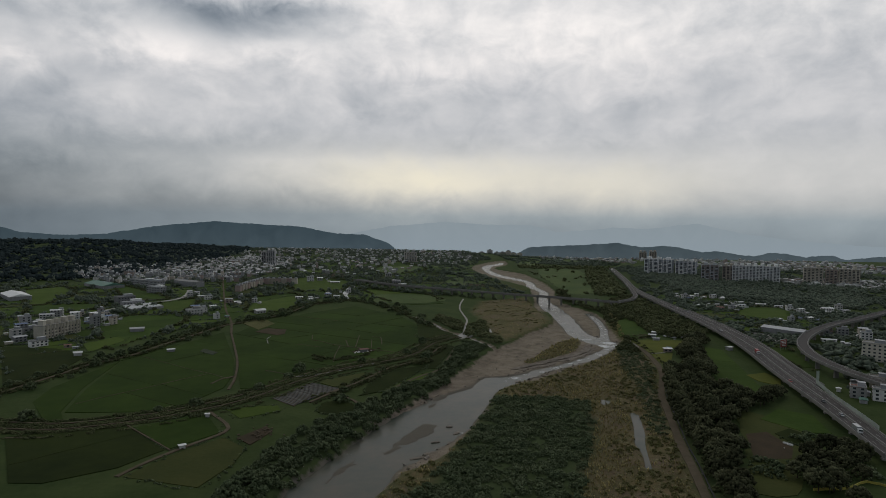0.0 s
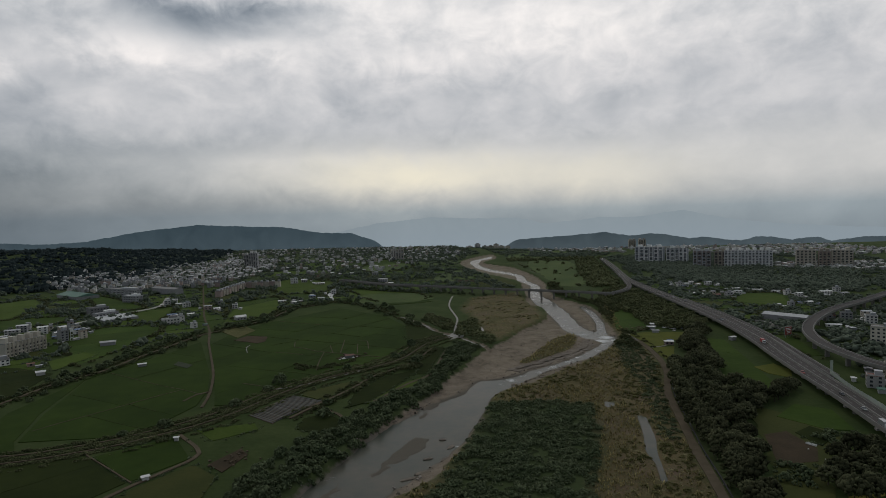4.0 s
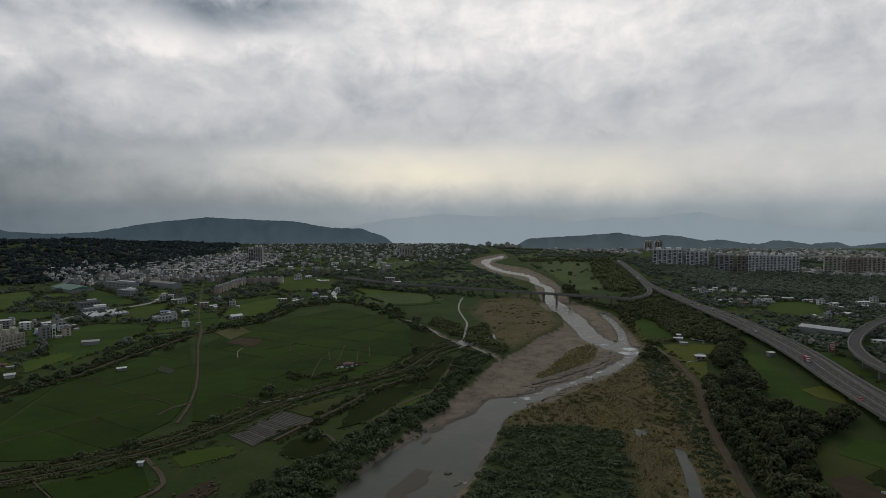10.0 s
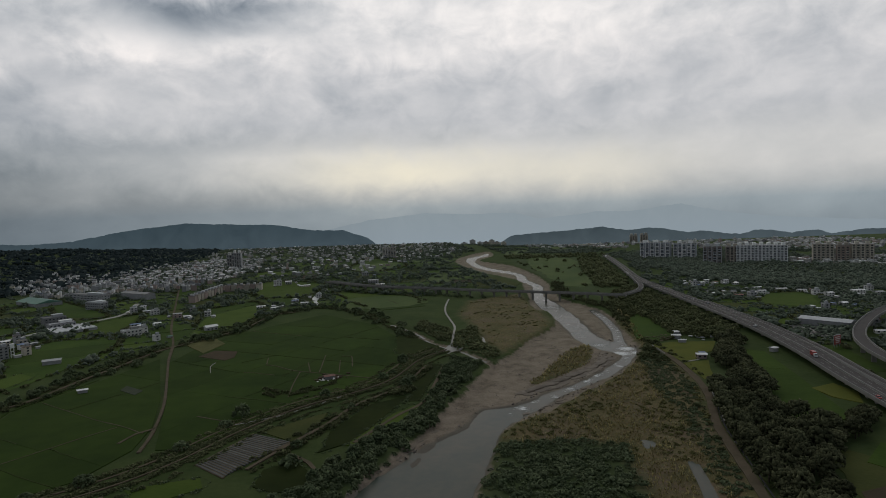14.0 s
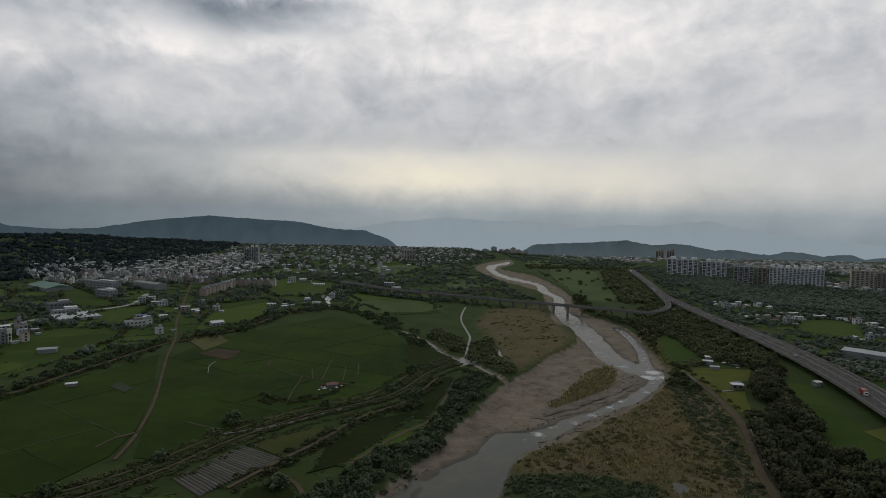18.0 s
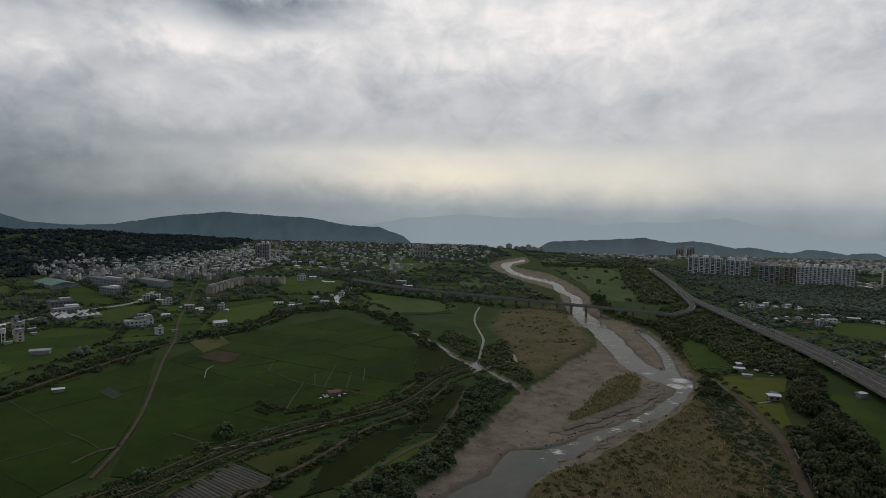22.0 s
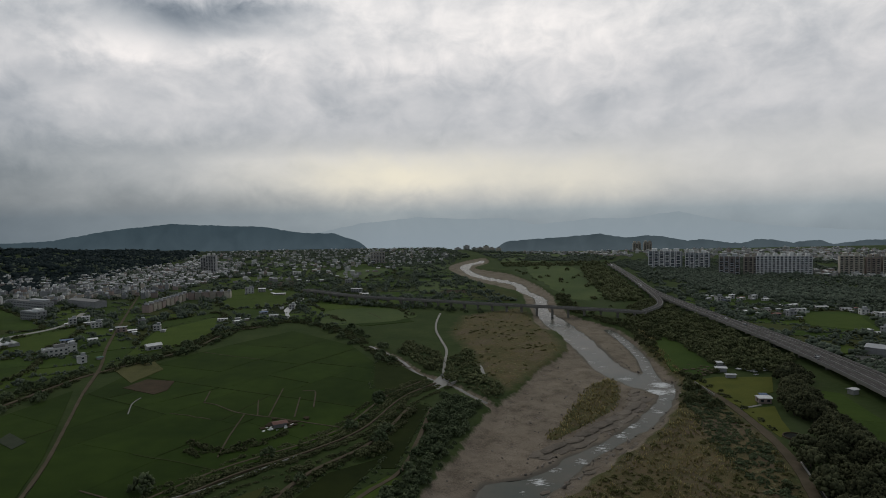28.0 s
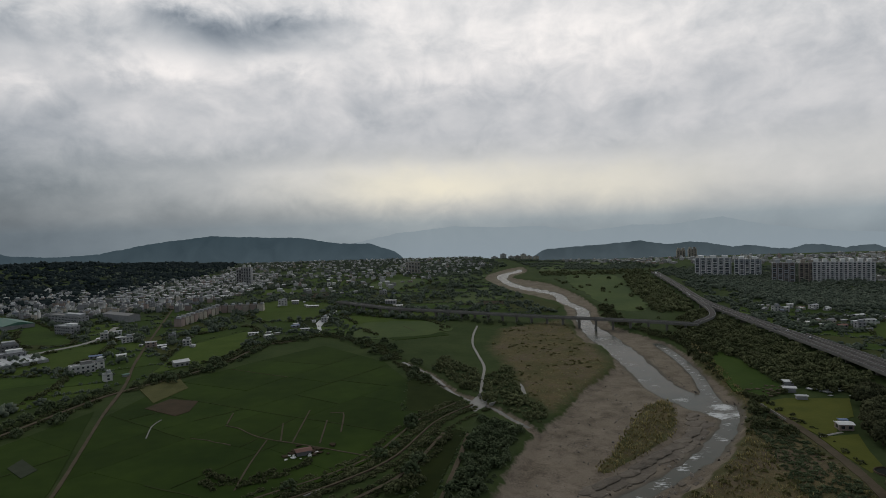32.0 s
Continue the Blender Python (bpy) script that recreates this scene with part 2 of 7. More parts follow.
# the blue of the distance haze is painted into this foliage
M_FOREST = mat("haze_tinted_forest", (0.021, 0.031, 0.032), (0.030, 0.042, 0.042), 0.008, 0.95, 0.2, island=0.06, fine=0.15, spec=0.05)
M_BUSH = mat("reed_leaves", (0.057, 0.062, 0.022), (0.151, 0.140, 0.060), 0.06, 0.95, 1.0, island=0.45, fine=1.4, spec=0.06, sheen=0.02)
M_GOLD = mat("silvergrass", (0.078, 0.072, 0.030), (0.43, 0.355, 0.165), 0.10, 0.95, 0.8, island=0.5, fine=2.5, spec=0.05, sheen=0.02)
M_TRUNK = mat("bark", (0.07, 0.055, 0.04), (0.045, 0.036, 0.028), 1.0, 0.95, 0.5)
M_WALLS = [
    mat("white_render", (0.54, 0.53, 0.51), (0.32, 0.315, 0.30), 0.12, 0.85, 0.1, vary=0.4, island=0.4),
    mat("grey_tile_wall", (0.28, 0.28, 0.285), (0.17, 0.17, 0.17), 0.3, 0.7, 0.1, vary=0.35, island=0.35),
    mat("beige_tile_wall", (0.42, 0.375, 0.31), (0.30, 0.27, 0.225), 0.3, 0.75, 0.1, vary=0.3, island=0.3),
    mat("pinkish_tile_wall", (0.33, 0.26, 0.23), (0.26, 0.20, 0.175), 0.3, 0.75, 0.1, vary=0.2),
]
M_WALLS.append(mat("cream_render", (0.55, 0.51, 0.43), (0.40, 0.37, 0.31), 0.2, 0.85, 0.1, vary=0.1))
M_WALLS.append(mat("pale_grey_tile_wall", (0.46, 0.47, 0.49), (0.36, 0.37, 0.39), 0.2, 0.7, 0.1, vary=0.08))
M_WALLS.append(mat("white_balcony_paint", (0.78, 0.78, 0.77), (0.66, 0.66, 0.65), 0.2, 0.7, 0.1))
M_WALLS.append(mat("slate_blue_tile_wall", (0.28, 0.30, 0.33), (0.21, 0.225, 0.25), 0.2, 0.7, 0.1))
M_WALLS.append(mat("dark_brown_tile_wall", (0.22, 0.18, 0.165), (0.16, 0.13, 0.12), 0.2, 0.75, 0.1))
# duller rice plots; dimming of the near left corner is mixed into the colour
M_DARKRICE = mat("dark_rice", (0.010, 0.016, 0.005), (0.028, 0.037, 0.009), 0.02, 0.97, 0.6, vary=0.2, fine=0.14, spec=0.04, sheen=0.02)
M_YELLOW = mat("yellow_painted_concrete", (0.42, 0.36, 0.07), (0.30, 0.26, 0.06), 0.4, 0.8, 0.1)
M_BUND = mat("bund_grass", (0.050, 0.055, 0.022), (0.020, 0.030, 0.009), 0.15, 0.95, 0.5, fine=0.8, spec=0.05, sheen=0.035)
M_LAWN = mat("mown_lawn", (0.105, 0.108, 0.022), (0.070, 0.082, 0.018), 0.07, 0.95, 0.3, fine=0.6, spec=0.05, sheen=0.02)
M_ROOFS = [
    mat("concrete_roof", (0.26, 0.255, 0.245), (0.17, 0.165, 0.16), 0.2, 0.9, 0.2, vary=0.25),
    mat("grey_sheet_roof", (0.34, 0.35, 0.36), (0.26, 0.27, 0.28), 0.3, 0.5, 0.1, metal=0.2, vary=0.25),
    mat("white_sheet_roof", (0.70, 0.70, 0.69), (0.52, 0.52, 0.51), 0.3, 0.5, 0.1, vary=0.1),
    mat("rust_red_roof", (0.20, 0.085, 0.065), (0.14, 0.065, 0.05), 0.3, 0.7, 0.1, vary=0.2),
    mat("blue_sheet_roof", (0.085, 0.15, 0.27), (0.065, 0.11, 0.20), 0.3, 0.5, 0.1, vary=0.2),
    mat("green_sheet_roof", (0.07, 0.16, 0.12), (0.055, 0.12, 0.09), 0.3, 0.6, 0.1, vary=0.2),
]
M_BROOK = mat("shallow_brook_water", (0.20, 0.20, 0.18), (0.075, 0.07, 0.058), 0.12, 0.4, 0.15, spec=0.2, fine=0.5)
M_CANAL = mat("pale_shallow_water", (0.42, 0.43, 0.42), (0.30, 0.31, 0.30), 0.06, 0.35, 0.1, spec=0.3, fine=0.5)
# near-woods copy of tree_leaves, its colour darkened for lens falloff and thinner haze
M_WOODS = mat("dimmed_tree_leaves", (0.031, 0.036, 0.019), (0.080, 0.081, 0.043), 0.05, 0.95, 1.0, vary=0.35, island=0.42, fine=1.1, spec=0.06, sheen=0.02)
M_DARKWATER = mat("dark_basin_water", (0.012, 0.014, 0.012), (0.02, 0.022, 0.018), 0.3, 0.7, 0.0, spec=0.03)
M_PADDY = mat("flooded_soil", (0.026, 0.036, 0.018), (0.042, 0.050, 0.030), 0.2, 0.8, 0.1, spec=0.08)
M_GLASS = mat("dark_window_glass", (0.03, 0.035, 0.04), (0.05, 0.055, 0.06), 0.5, 0.15, 0.0, spec=0.5)
M_WHITE = mat("white_paint", (0.74, 0.74, 0.72), (0.6, 0.6, 0.58), 0.4, 0.6, 0.05)
M_STEEL = mat("galvanised_steel", (0.36, 0.37, 0.38), (0.28, 0.29, 0.30), 0.6, 0.45, 0.0, metal=0.6)
M_ROCK = mat("river_stone", (0.25, 0.215, 0.18), (0.13, 0.112, 0.095), 0.4, 0.85, 0.4, island=0.45)


def ground_material():
    """River gravel, golden scrub, dark scrub and meadow, each where the cover layer says."""
    ma = mat("valley_ground", (0.020, 0.036, 0.011), (0.056, 0.072, 0.025), 0.03, 0.95, 0.6, fine=0.3, spec=0.04, sheen=0.035)
    nd, ln = ma.node_tree.nodes, ma.node_tree.links
    b = nd["Principled BSDF"]
    meadow = b.inputs["Base Color"].links[0].from_socket
    at = nd.new("ShaderNodeAttribute")
    at.attribute_name = "cover"
    sep = nd.new("ShaderNodeSeparateColor")
    ln.new(at.outputs["Color"], sep.inputs[0])
    geo = nd.new("ShaderNodeNewGeometry")

    def ns(s, d=7, r=0.6):
        n = nd.new("ShaderNodeTexNoise")
        n.inputs["Scale"].default_value, n.inputs["Detail"].default_value, n.inputs["Roughness"].default_value = s, d, r
        ln.new(geo.outputs["Position"], n.inputs["Vector"])
        return n.outputs[0]

    def two(a, c, f):
        n = nd.new("ShaderNodeMix")
        n.data_type = "RGBA"
        n.clamp_factor = True
        for i, v in ((0, f), (6, a), (7, c)):
            if isinstance(v, tuple):
                n.inputs[i].default_value = (*v, 1)
            else:
                ln.new(v, n.inputs[i])
        return n.outputs[2]

    def step(v, wob, amount, sharp, bias=0.0):
        a = nd.new("ShaderNodeMath")
        a.operation = "MULTIPLY_ADD"
        ln.new(wob, a.inputs[0])
        a.inputs[1].default_value = amount
        ln.new(v, a.inputs[2])
        r = nd.new("ShaderNodeMapRange")
        ln.new(a.outputs[0], r.inputs[0])
        c = 0.5 + amount / 2 + bias
        r.inputs[1].default_value, r.inputs[2].default_value = c - sharp, c + sharp
        return r.outputs[0]

    gold = two((0.140, 0.104, 0.057), (0.070, 0.063, 0.028), step(ns(0.05), ns(0.6), 0.7, 0.16))
    gold = two(gold, (0.128, 0.092, 0.066), step(ns(0.035), ns(0.4), 0.6, 0.08, 0.06))
    gold = two(gold, (0.030, 0.043, 0.012), step(ns(0.30), ns(1.9), 0.9, 0.10, 0.10))
    gold = two(gold, (0.24, 0.205, 0.12), step(ns(0.30), ns(2.6), 0.9, 0.07, 0.15))
    dark = two((0.034, 0.048, 0.020), (0.054, 0.070, 0.030), ns(0.25))
    grav = two((0.225, 0.182, 0.140), (0.132, 0.108, 0.085), step(ns(0.03), ns(0.25), 0.9, 0.30))
    grav = two(grav, (0.26, 0.215, 0.172), step(ns(0.07), ns(2.3), 0.8, 0.25, 0.12))
    grav = two(grav, (0.078, 0.061, 0.047), step(ns(0.10), ns(1.1), 0.8, 0.20, 0.14))
    wet = nd.new("ShaderNodeMapRange")
    ln.new(at.outputs["Alpha"], wet.inputs[0])
    wet.inputs[1].default_value, wet.inputs[2].default_value = 0.445, 0.49
    grav = two(grav, (0.115, 0.102, 0.085), wet.outputs[0])
    c = two(meadow, gold, step(sep.outputs[1], ns(0.12), 0.35, 0.12))
    c = two(c, dark, step(sep.outputs[2], ns(0.10), 0.30, 0.10))
    c = two(c, grav, step(sep.outputs[0], ns(0.15), 0.10, 0.012))
    ln.new(c, b.inputs["Base Color"])
    return ma


def water_material():
    ma = mat("river_water", (0.046, 0.062, 0.052), (0.104, 0.092, 0.070), 0.03, 0.3, 0.0, spec=0.06, fine=0.22)
    nd, ln = ma.node_tree.nodes, ma.node_tree.links
    b = nd["Principled BSDF"]
    base = b.inputs["Base Color"].links[0].from_socket
    geo = nd.new("ShaderNodeNewGeometry")
    at = nd.new("ShaderNodeAttribute")
    at.attribute_name = "foam"
    n = nd.new("ShaderNodeTexNoise")
    n.inputs["Scale"].default_value, n.inputs["Detail"].default_value = 1.0, 7
    # white water is drawn out along the current
    drawn = nd.new("ShaderNodeMapping")
    drawn.inputs["Rotation"].default_value, drawn.inputs["Scale"].default_value = (0, 0, radians(-55)), (0.30, 1.25, 1.0)
    ln.new(geo.outputs["Position"], drawn.inputs["Vector"])
    ln.new(drawn.outputs[0], n.inputs["Vector"])
    a = nd.new("ShaderNodeMath")
    a.operation = "ADD"
    ln.new(at.outputs["Fac"], a.inputs[0])
    ln.new(n.outputs[0], a.inputs[1])
    r = nd.new("ShaderNodeMapRange")
    ln.new(a.outputs[0], r.inputs[0])
    r.inputs[1].default_value, r.inputs[2].default_value = 0.98, 1.14
    mx = nd.new("ShaderNodeMix")
    mx.data_type = "RGBA"
    ln.new(r.outputs[0], mx.inputs[0])
    ln.new(base, mx.inputs[6])
    mx.inputs[7].default_value = (0.62, 0.63, 0.62, 1)
    ln.new(mx.outputs[2], b.inputs["Base Color"])
    rr = nd.new("ShaderNodeMapRange")
    ln.new(r.outputs[0], rr.inputs[0])
    rr.inputs[3].default_value, rr.inputs[4].default_value = 0.25, 0.8
    ln.new(rr.outputs[0], b.inputs["Roughness"])
    w = nd.new("ShaderNodeTexNoise")
    w.inputs["Scale"].default_value, w.inputs["Detail"].default_value = 0.35, 8
    ln.new(geo.outputs["Position"], w.inputs["Vector"])
    bp = nd.new("ShaderNodeBump")
    bp.inputs["Strength"].default_value, bp.inputs["Distance"].default_value = 0.35, 0.12
    ln.new(w.outputs[0], bp.inputs["Height"])
    ln.new(bp.outputs[0], b.inputs["Normal"])
    return ma


M_GROUND, M_WATER = ground_material(), water_material()
M_WATER.name = "river_water"

rnd = random.Random(11)
rng = np.random.default_rng(5)


# ---- mesh helpers ----
def mesh_of(name, co, faces, ma, smooth=False):
    me = bpy.data.meshes.new(name)
    me.from_pydata([tuple(c) for c in co], [], faces)
    me.materials.append(ma)
    if smooth:
        me.shade_smooth()
    me.update()
    return me


def mesh_np(name, co, tris, ma, smooth=False):
    """A mesh from arrays of corners and of faces that all have as many corners."""
    me = bpy.data.meshes.new(name)
    k = tris.shape[1]
    me.vertices.add(len(co))
    me.vertices.foreach_set("co", np.asarray(co, np.float32).ravel())
    me.loops.add(tris.size)
    me.loops.foreach_set("vertex_index", tris.astype(np.int32).ravel())
    me.polygons.add(len(tris))
    me.polygons.foreach_set("loop_start", np.arange(0, tris.size, k, dtype=np.int32))
    me.polygons.foreach_set("use_smooth", np.full(len(tris), smooth))
    me.materials.append(ma)
    me.update(calc_edges=True)
    return me


def part(name, me, parent, label="", m=None):
    ob = new(name, me)
    ob.parent = parent
    if m is not None:
        ob.matrix_basis = m
    if label:
        ob["label"] = label
    return ob


BOX_F = [(0, 3, 2, 1), (4, 5, 6, 7), (0, 1, 5, 4), (1, 2, 6, 5), (2, 3, 7, 6), (3, 0, 4, 7)]


def boxes(name, rows, ma):
    """One mesh of boxes, each by its lower centre and size: x, y, z, w, d, h, with an optional turn in degrees."""
    co, fa = [], []
    for x, y, z, w, d, h, *turn in rows:
        a = radians(turn[0]) if turn else 0.0
        c, s, o = math.cos(a), math.sin(a), len(co)
        for k in (0, h):
            for u, v in ((-w / 2, -d / 2), (w / 2, -d / 2), (w / 2, d / 2), (-w / 2, d / 2)):
                co.append((x + u * c - v * s, y + u * s + v * c, z + k))
        fa += [tuple(o + i for i in f) for f in BOX_F]
    return mesh_of(name, co, fa, ma)


def smooth_line(pts, step=6.0):
    """A smooth line through the points, with a corner about every step metres."""
    p = np.array(pts, float)
    q = np.vstack([2 * p[0] - p[1], p, 2 * p[-1] - p[-2]])
    out = []
    for i in range(len(p) - 1):
        a, b, c, d = q[i : i + 4]
        n = max(1, int(np.linalg.norm(c - b) / step))
        t = np.linspace(0, 1, n, endpoint=False)[:, None]
        out.append(0.5 * (2 * b + (c - a) * t + (2 * a - 5 * b + 4 * c - d) * t**2 + (3 * b - a - 3 * c + d) * t**3))
    return np.vstack(out + [p[-1:]])


def normals(line):
    t = np.gradient(line, axis=0)
    t /= np.linalg.norm(t, axis=1, keepdims=True) + 1e-9
    return np.stack([-t[:, 1], t[:, 0]], 1)


def ribbon(name, line, width, z, thick, ma, wobble=0.0):
    """A band of the given width and thickness along a line; z is its top, one height or one a corner."""
    n = normals(line)
    w = np.broadcast_to(np.asarray(width, float), (len(line),))[:, None] / 2 * (1 + wobble * rng.uniform(-1, 1, (len(line), 1)))
    zz = np.broadcast_to(np.asarray(z, float), (len(line),))
    l, r = line + n * w, line - n * w
    co = []
    for a, b, h in zip(l, r, zz):
        co += [(*a, h), (*b, h), (*b, h - thick), (*a, h - thick)]
    fa = []
    for i in range(len(line) - 1):
        o = 4 * i
        fa += [(o, o + 1, o + 5, o + 4), (o + 1, o + 2, o + 6, o + 5), (o + 3, o, o + 4, o + 7), (o + 2, o + 3, o + 7, o + 6)]
    o = 4 * (len(line) - 1)
    fa += [(0, 3, 2, 1), (o, o + 1, o + 2, o + 3)]
    return mesh_of(name, co, fa, ma)


def inside(poly, x, y):
    p = np.array(poly, float)
    hit = np.zeros(np.shape(x), bool)
    for (x0, y0), (x1, y1) in zip(p, np.roll(p, -1, 0)):
        if y0 != y1:
            hit ^= ((y0 > y) != (y1 > y)) & (x < (x1 - x0) * (y - y0) / (y1 - y0) + x0)
    return hit


def edge_distance(line, x, y, closed=True):
    p = np.array(line, float)
    q = np.roll(p, -1, 0) if closed else p[1:]
    best = np.full(np.shape(x), 1e9)
    for (x0, y0), (x1, y1) in zip(p, q):
        dx, dy = x1 - x0, y1 - y0
        t = np.clip(((x - x0) * dx + (y - y0) * dy) / (dx * dx + dy * dy + 1e-9), 0, 1)
        best = np.minimum(best, np.hypot(x - x0 - t * dx, y - y0 - t * dy))
    return best


def signed(poly, x, y):
    """Distance to the outline, above zero inside."""
    return np.where(inside(poly, x, y), 1, -1) * edge_distance(poly, x, y)


def wave(x, y, s, seed=0.0):
    """Cheap smooth unevenness between -1 and 1."""
    a = np.sin(x / s + 1.7 * np.sin(y / s * 0.7 + seed) + seed) * np.cos(y / s * 1.1 + 1.3 * np.sin(x / s * 0.6 - seed))
    b = np.sin(x / s * 2.3 + seed * 2 + y / s * 1.9) * np.cos(y / s * 2.7 - x / s * 1.3)
    return 0.65 * a + 0.35 * b


# ---- the plan, in metres ----
BED_W = [(-75, 245), (-71, 265), (-63, 295), (-52, 322), (-34, 374), (-6, 432), (13, 482), (29, 549), (55, 590), (71, 609), (87, 649), (97, 669), (125, 712), (135, 744), (139, 807), (127, 824), (135, 909), (142, 981), (153, 1106), (139, 1166), (110, 1258), (80, 1422), (71, 1555), (104, 1683), (156, 1805)]
BED_E = [(-35, 244), (-26, 264), (-19, 292), (-3, 306), (10, 337), (29, 388), (39, 433), (61, 457), (84, 478), (109, 508), (136, 536), (156, 570), (176, 609), (186, 672), (195, 740), (199, 810), (188, 852), (177, 910), (180, 990), (190, 1057), (194, 1198), (178, 1387), (127, 1524), (172, 1665), (182, 1822)]
WATER_W = [(-77, 245), (-72, 265), (-64, 291), (-55, 315), (-37, 360), (-17, 396), (9, 435), (23, 451), (34, 478), (55, 483), (75, 503), (88, 512), (106, 528), (120, 544), (134, 561), (149, 581), (159, 598), (155, 608), (145, 623), (140, 644), (137, 665), (138, 699), (140, 748), (139, 813), (139, 871), (146, 971), (157, 1088), (151, 1195), (118, 1318), (88, 1451), (77, 1554), (108, 1641), (159, 1780)]
WATER_E = [(-40, 245), (-32, 264), (-25, 281), (-20, 302), (-3, 324), (16, 362), (27, 392), (36, 420), (41, 444), (72, 482), (88, 503), (108, 522), (130, 541), (149, 567), (166, 594), (177, 622), (167, 638), (159, 664), (158, 693), (162, 745), (163, 804), (163, 868), (165, 954), (180, 1042), (183, 1168), (168, 1308), (122, 1460), (114, 1528), (167, 1667), (175, 1799)]
SIDE = [(193, 818), (190, 758), (183, 700), (174, 662), (168, 634)]
STREAM = [(-37, 757), (-13, 711), (5, 662), (19, 639), (30, 624), (39, 603), (47, 587), (51, 573), (45, 546), (34, 514)]
POOL = [(14, 628), (19, 645), (23, 654), (26, 644), (24, 627), (18, 617)]
ISLAND = [(70, 531), (81, 547), (89, 562), (109, 603), (124, 628), (141, 638), (138, 613), (129, 588), (124, 577), (112, 561), (98, 547), (82, 531), (72, 523)]
POND = [(119, 385), (122, 380), (116, 349), (110, 329), (103, 298), (100, 296), (105, 318), (106, 333), (112, 354)]
PUDDLE = [(107, 413), (112, 411), (111, 404), (106, 402)]
SLIT = [(51, 689), (53, 670), (53, 646), (50, 654)]
BUSH = [(-23, 251), (-6, 275), (23, 372), (36, 413), (74, 417), (97, 407), (90, 355), (73, 302), (58, 249)]
TRACK_E = [(111, 243), (117, 270), (123, 297), (129, 328), (136, 357), (146, 399), (154, 430), (173, 482), (182, 525), (187, 574), (186, 614)]
LAWN = [(187, 617), (208, 625), (244, 621), (225, 587), (214, 582), (201, 563), (190, 560), (189, 571), (187, 585)]
LAWN2 = [(189, 557), (210, 560), (200, 536), (195, 520), (185, 512), (186, 533)]
WALL = [(187, 613), (187, 583)]
FIELD_E1 = [(204, 731), (226, 762), (228, 728), (219, 650), (196, 627), (185, 644)]
FIELD_E2 = [(246, 595), (263, 580), (246, 504), (227, 426), (199, 434), (199, 464), (218, 488), (226, 536)]
FIELD_E3 = [(195, 374), (217, 395), (232, 383), (223, 349), (209, 351)]
BROWN_E = [(173, 347), (187, 351), (188, 326), (179, 311), (159, 309)]
FIELD_E4 = [(420, 877), (467, 842), (426, 757), (386, 799)]
WOOD1 = [(170, 474), (206, 538), (256, 622), (218, 506), (201, 464), (200, 427), (223, 422), (254, 450), (243, 425), (210, 399), (178, 375), (158, 327), (140, 269), (132, 243), (113, 243), (119, 270), (131, 320), (144, 372), (153, 417)]
WOOD6 = [(190, 500), (197, 524), (212, 556), (228, 583), (246, 615), (264, 642), (262, 600), (246, 590), (231, 540), (224, 497), (205, 470)]
WOOD2 = [(252, 933), (319, 1010), (300, 836), (286, 667), (256, 622), (223, 656), (228, 728), (225, 771), (214, 821)]
WOOD3 = [(442, 1339), (552, 1389), (532, 1117), (670, 978), (585, 855), (538, 925), (478, 970), (419, 1035)]
WOOD4 = [(194, 1618), (306, 1673), (421, 1600), (321, 1078), (225, 923), (210, 1052), (193, 1322)]
WOOD5 = [(194, 318), (228, 340), (221, 317), (179, 259), (158, 269), (165, 292)]
HWY_L = [(395, 1466), (348, 1210), (311, 1023), (299, 904), (292, 784), (288, 700), (283, 636), (270, 553), (256, 482), (245, 428), (237, 386), (227, 339), (218, 299)]
HWY_R = [(409, 1499), (365, 1244), (329, 1056), (322, 942), (317, 823), (312, 726), (306, 654), (297, 581), (276, 500), (263, 443), (253, 394), (241, 345), (232, 303)]
RAMP = [(627, 837), (503, 736), (430, 681), (377, 629), (343, 586), (323, 548), (311, 510), (307, 476), (307, 454), (311, 422)]
BRIDGE = [(-159, 1122), (-72, 1034), (2, 990), (86, 940), (141, 911), (205, 876), (244, 852)]
SPUR = [(248, 867), (276, 901), (295, 947), (314, 1031)]
L1 = [(-261, 340), (-242, 339), (-212, 339), (-174, 356), (-155, 371), (-138, 387), (-121, 411), (-104, 447), (-78, 486), (-46, 515), (-24, 544), (-5, 597), (17, 629)]
L2 = [(-85, 396), (-71, 426), (-57, 453), (-43, 488), (-18, 523), (0, 577)]
L3 = [(-294, 382), (-293, 409), (-285, 455), (-279, 494), (-264, 525), (-258, 568), (-250, 608), (-241, 660), (-230, 688), (-204, 734), (-189, 782), (-181, 843), (-154, 866)]
L4 = [(-156, 877), (-127, 890), (-73, 830), (-32, 736), (-5, 678)]
LANE = [(-147, 423), (-153, 454), (-168, 505), (-191, 566), (-215, 628), (-235, 687), (-248, 720), (-279, 794), (-351, 990), (-460, 1290)]
LANE2 = [(-154, 459), (-161, 451), (-164, 437)]
TRK = [(23, 654), (26, 691), (29, 731), (26, 774), (23, 821), (25, 870), (31, 925)]
RIPW = [(-77, 240), (-69, 277), (-54, 318), (-32, 373), (-10, 425), (4, 455), (17, 500), (32, 545), (42, 581), (20, 603), (14, 572), (7, 526), (0, 482), (-16, 457), (-30, 434), (-54, 381), (-75, 353), (-87, 307), (-99, 267), (-93, 240)]
RIPN = [(-14, 736), (0, 782), (27, 691), (48, 729), (50, 654), (62, 597), (53, 586), (38, 612), (25, 642), (13, 666)]
SHRUBS = [(120, 342), (122, 364), (131, 390), (136, 421), (142, 447), (148, 490), (149, 520), (159, 544), (168, 600), (186, 614), (182, 560), (173, 496), (153, 440), (141, 389), (133, 345)]
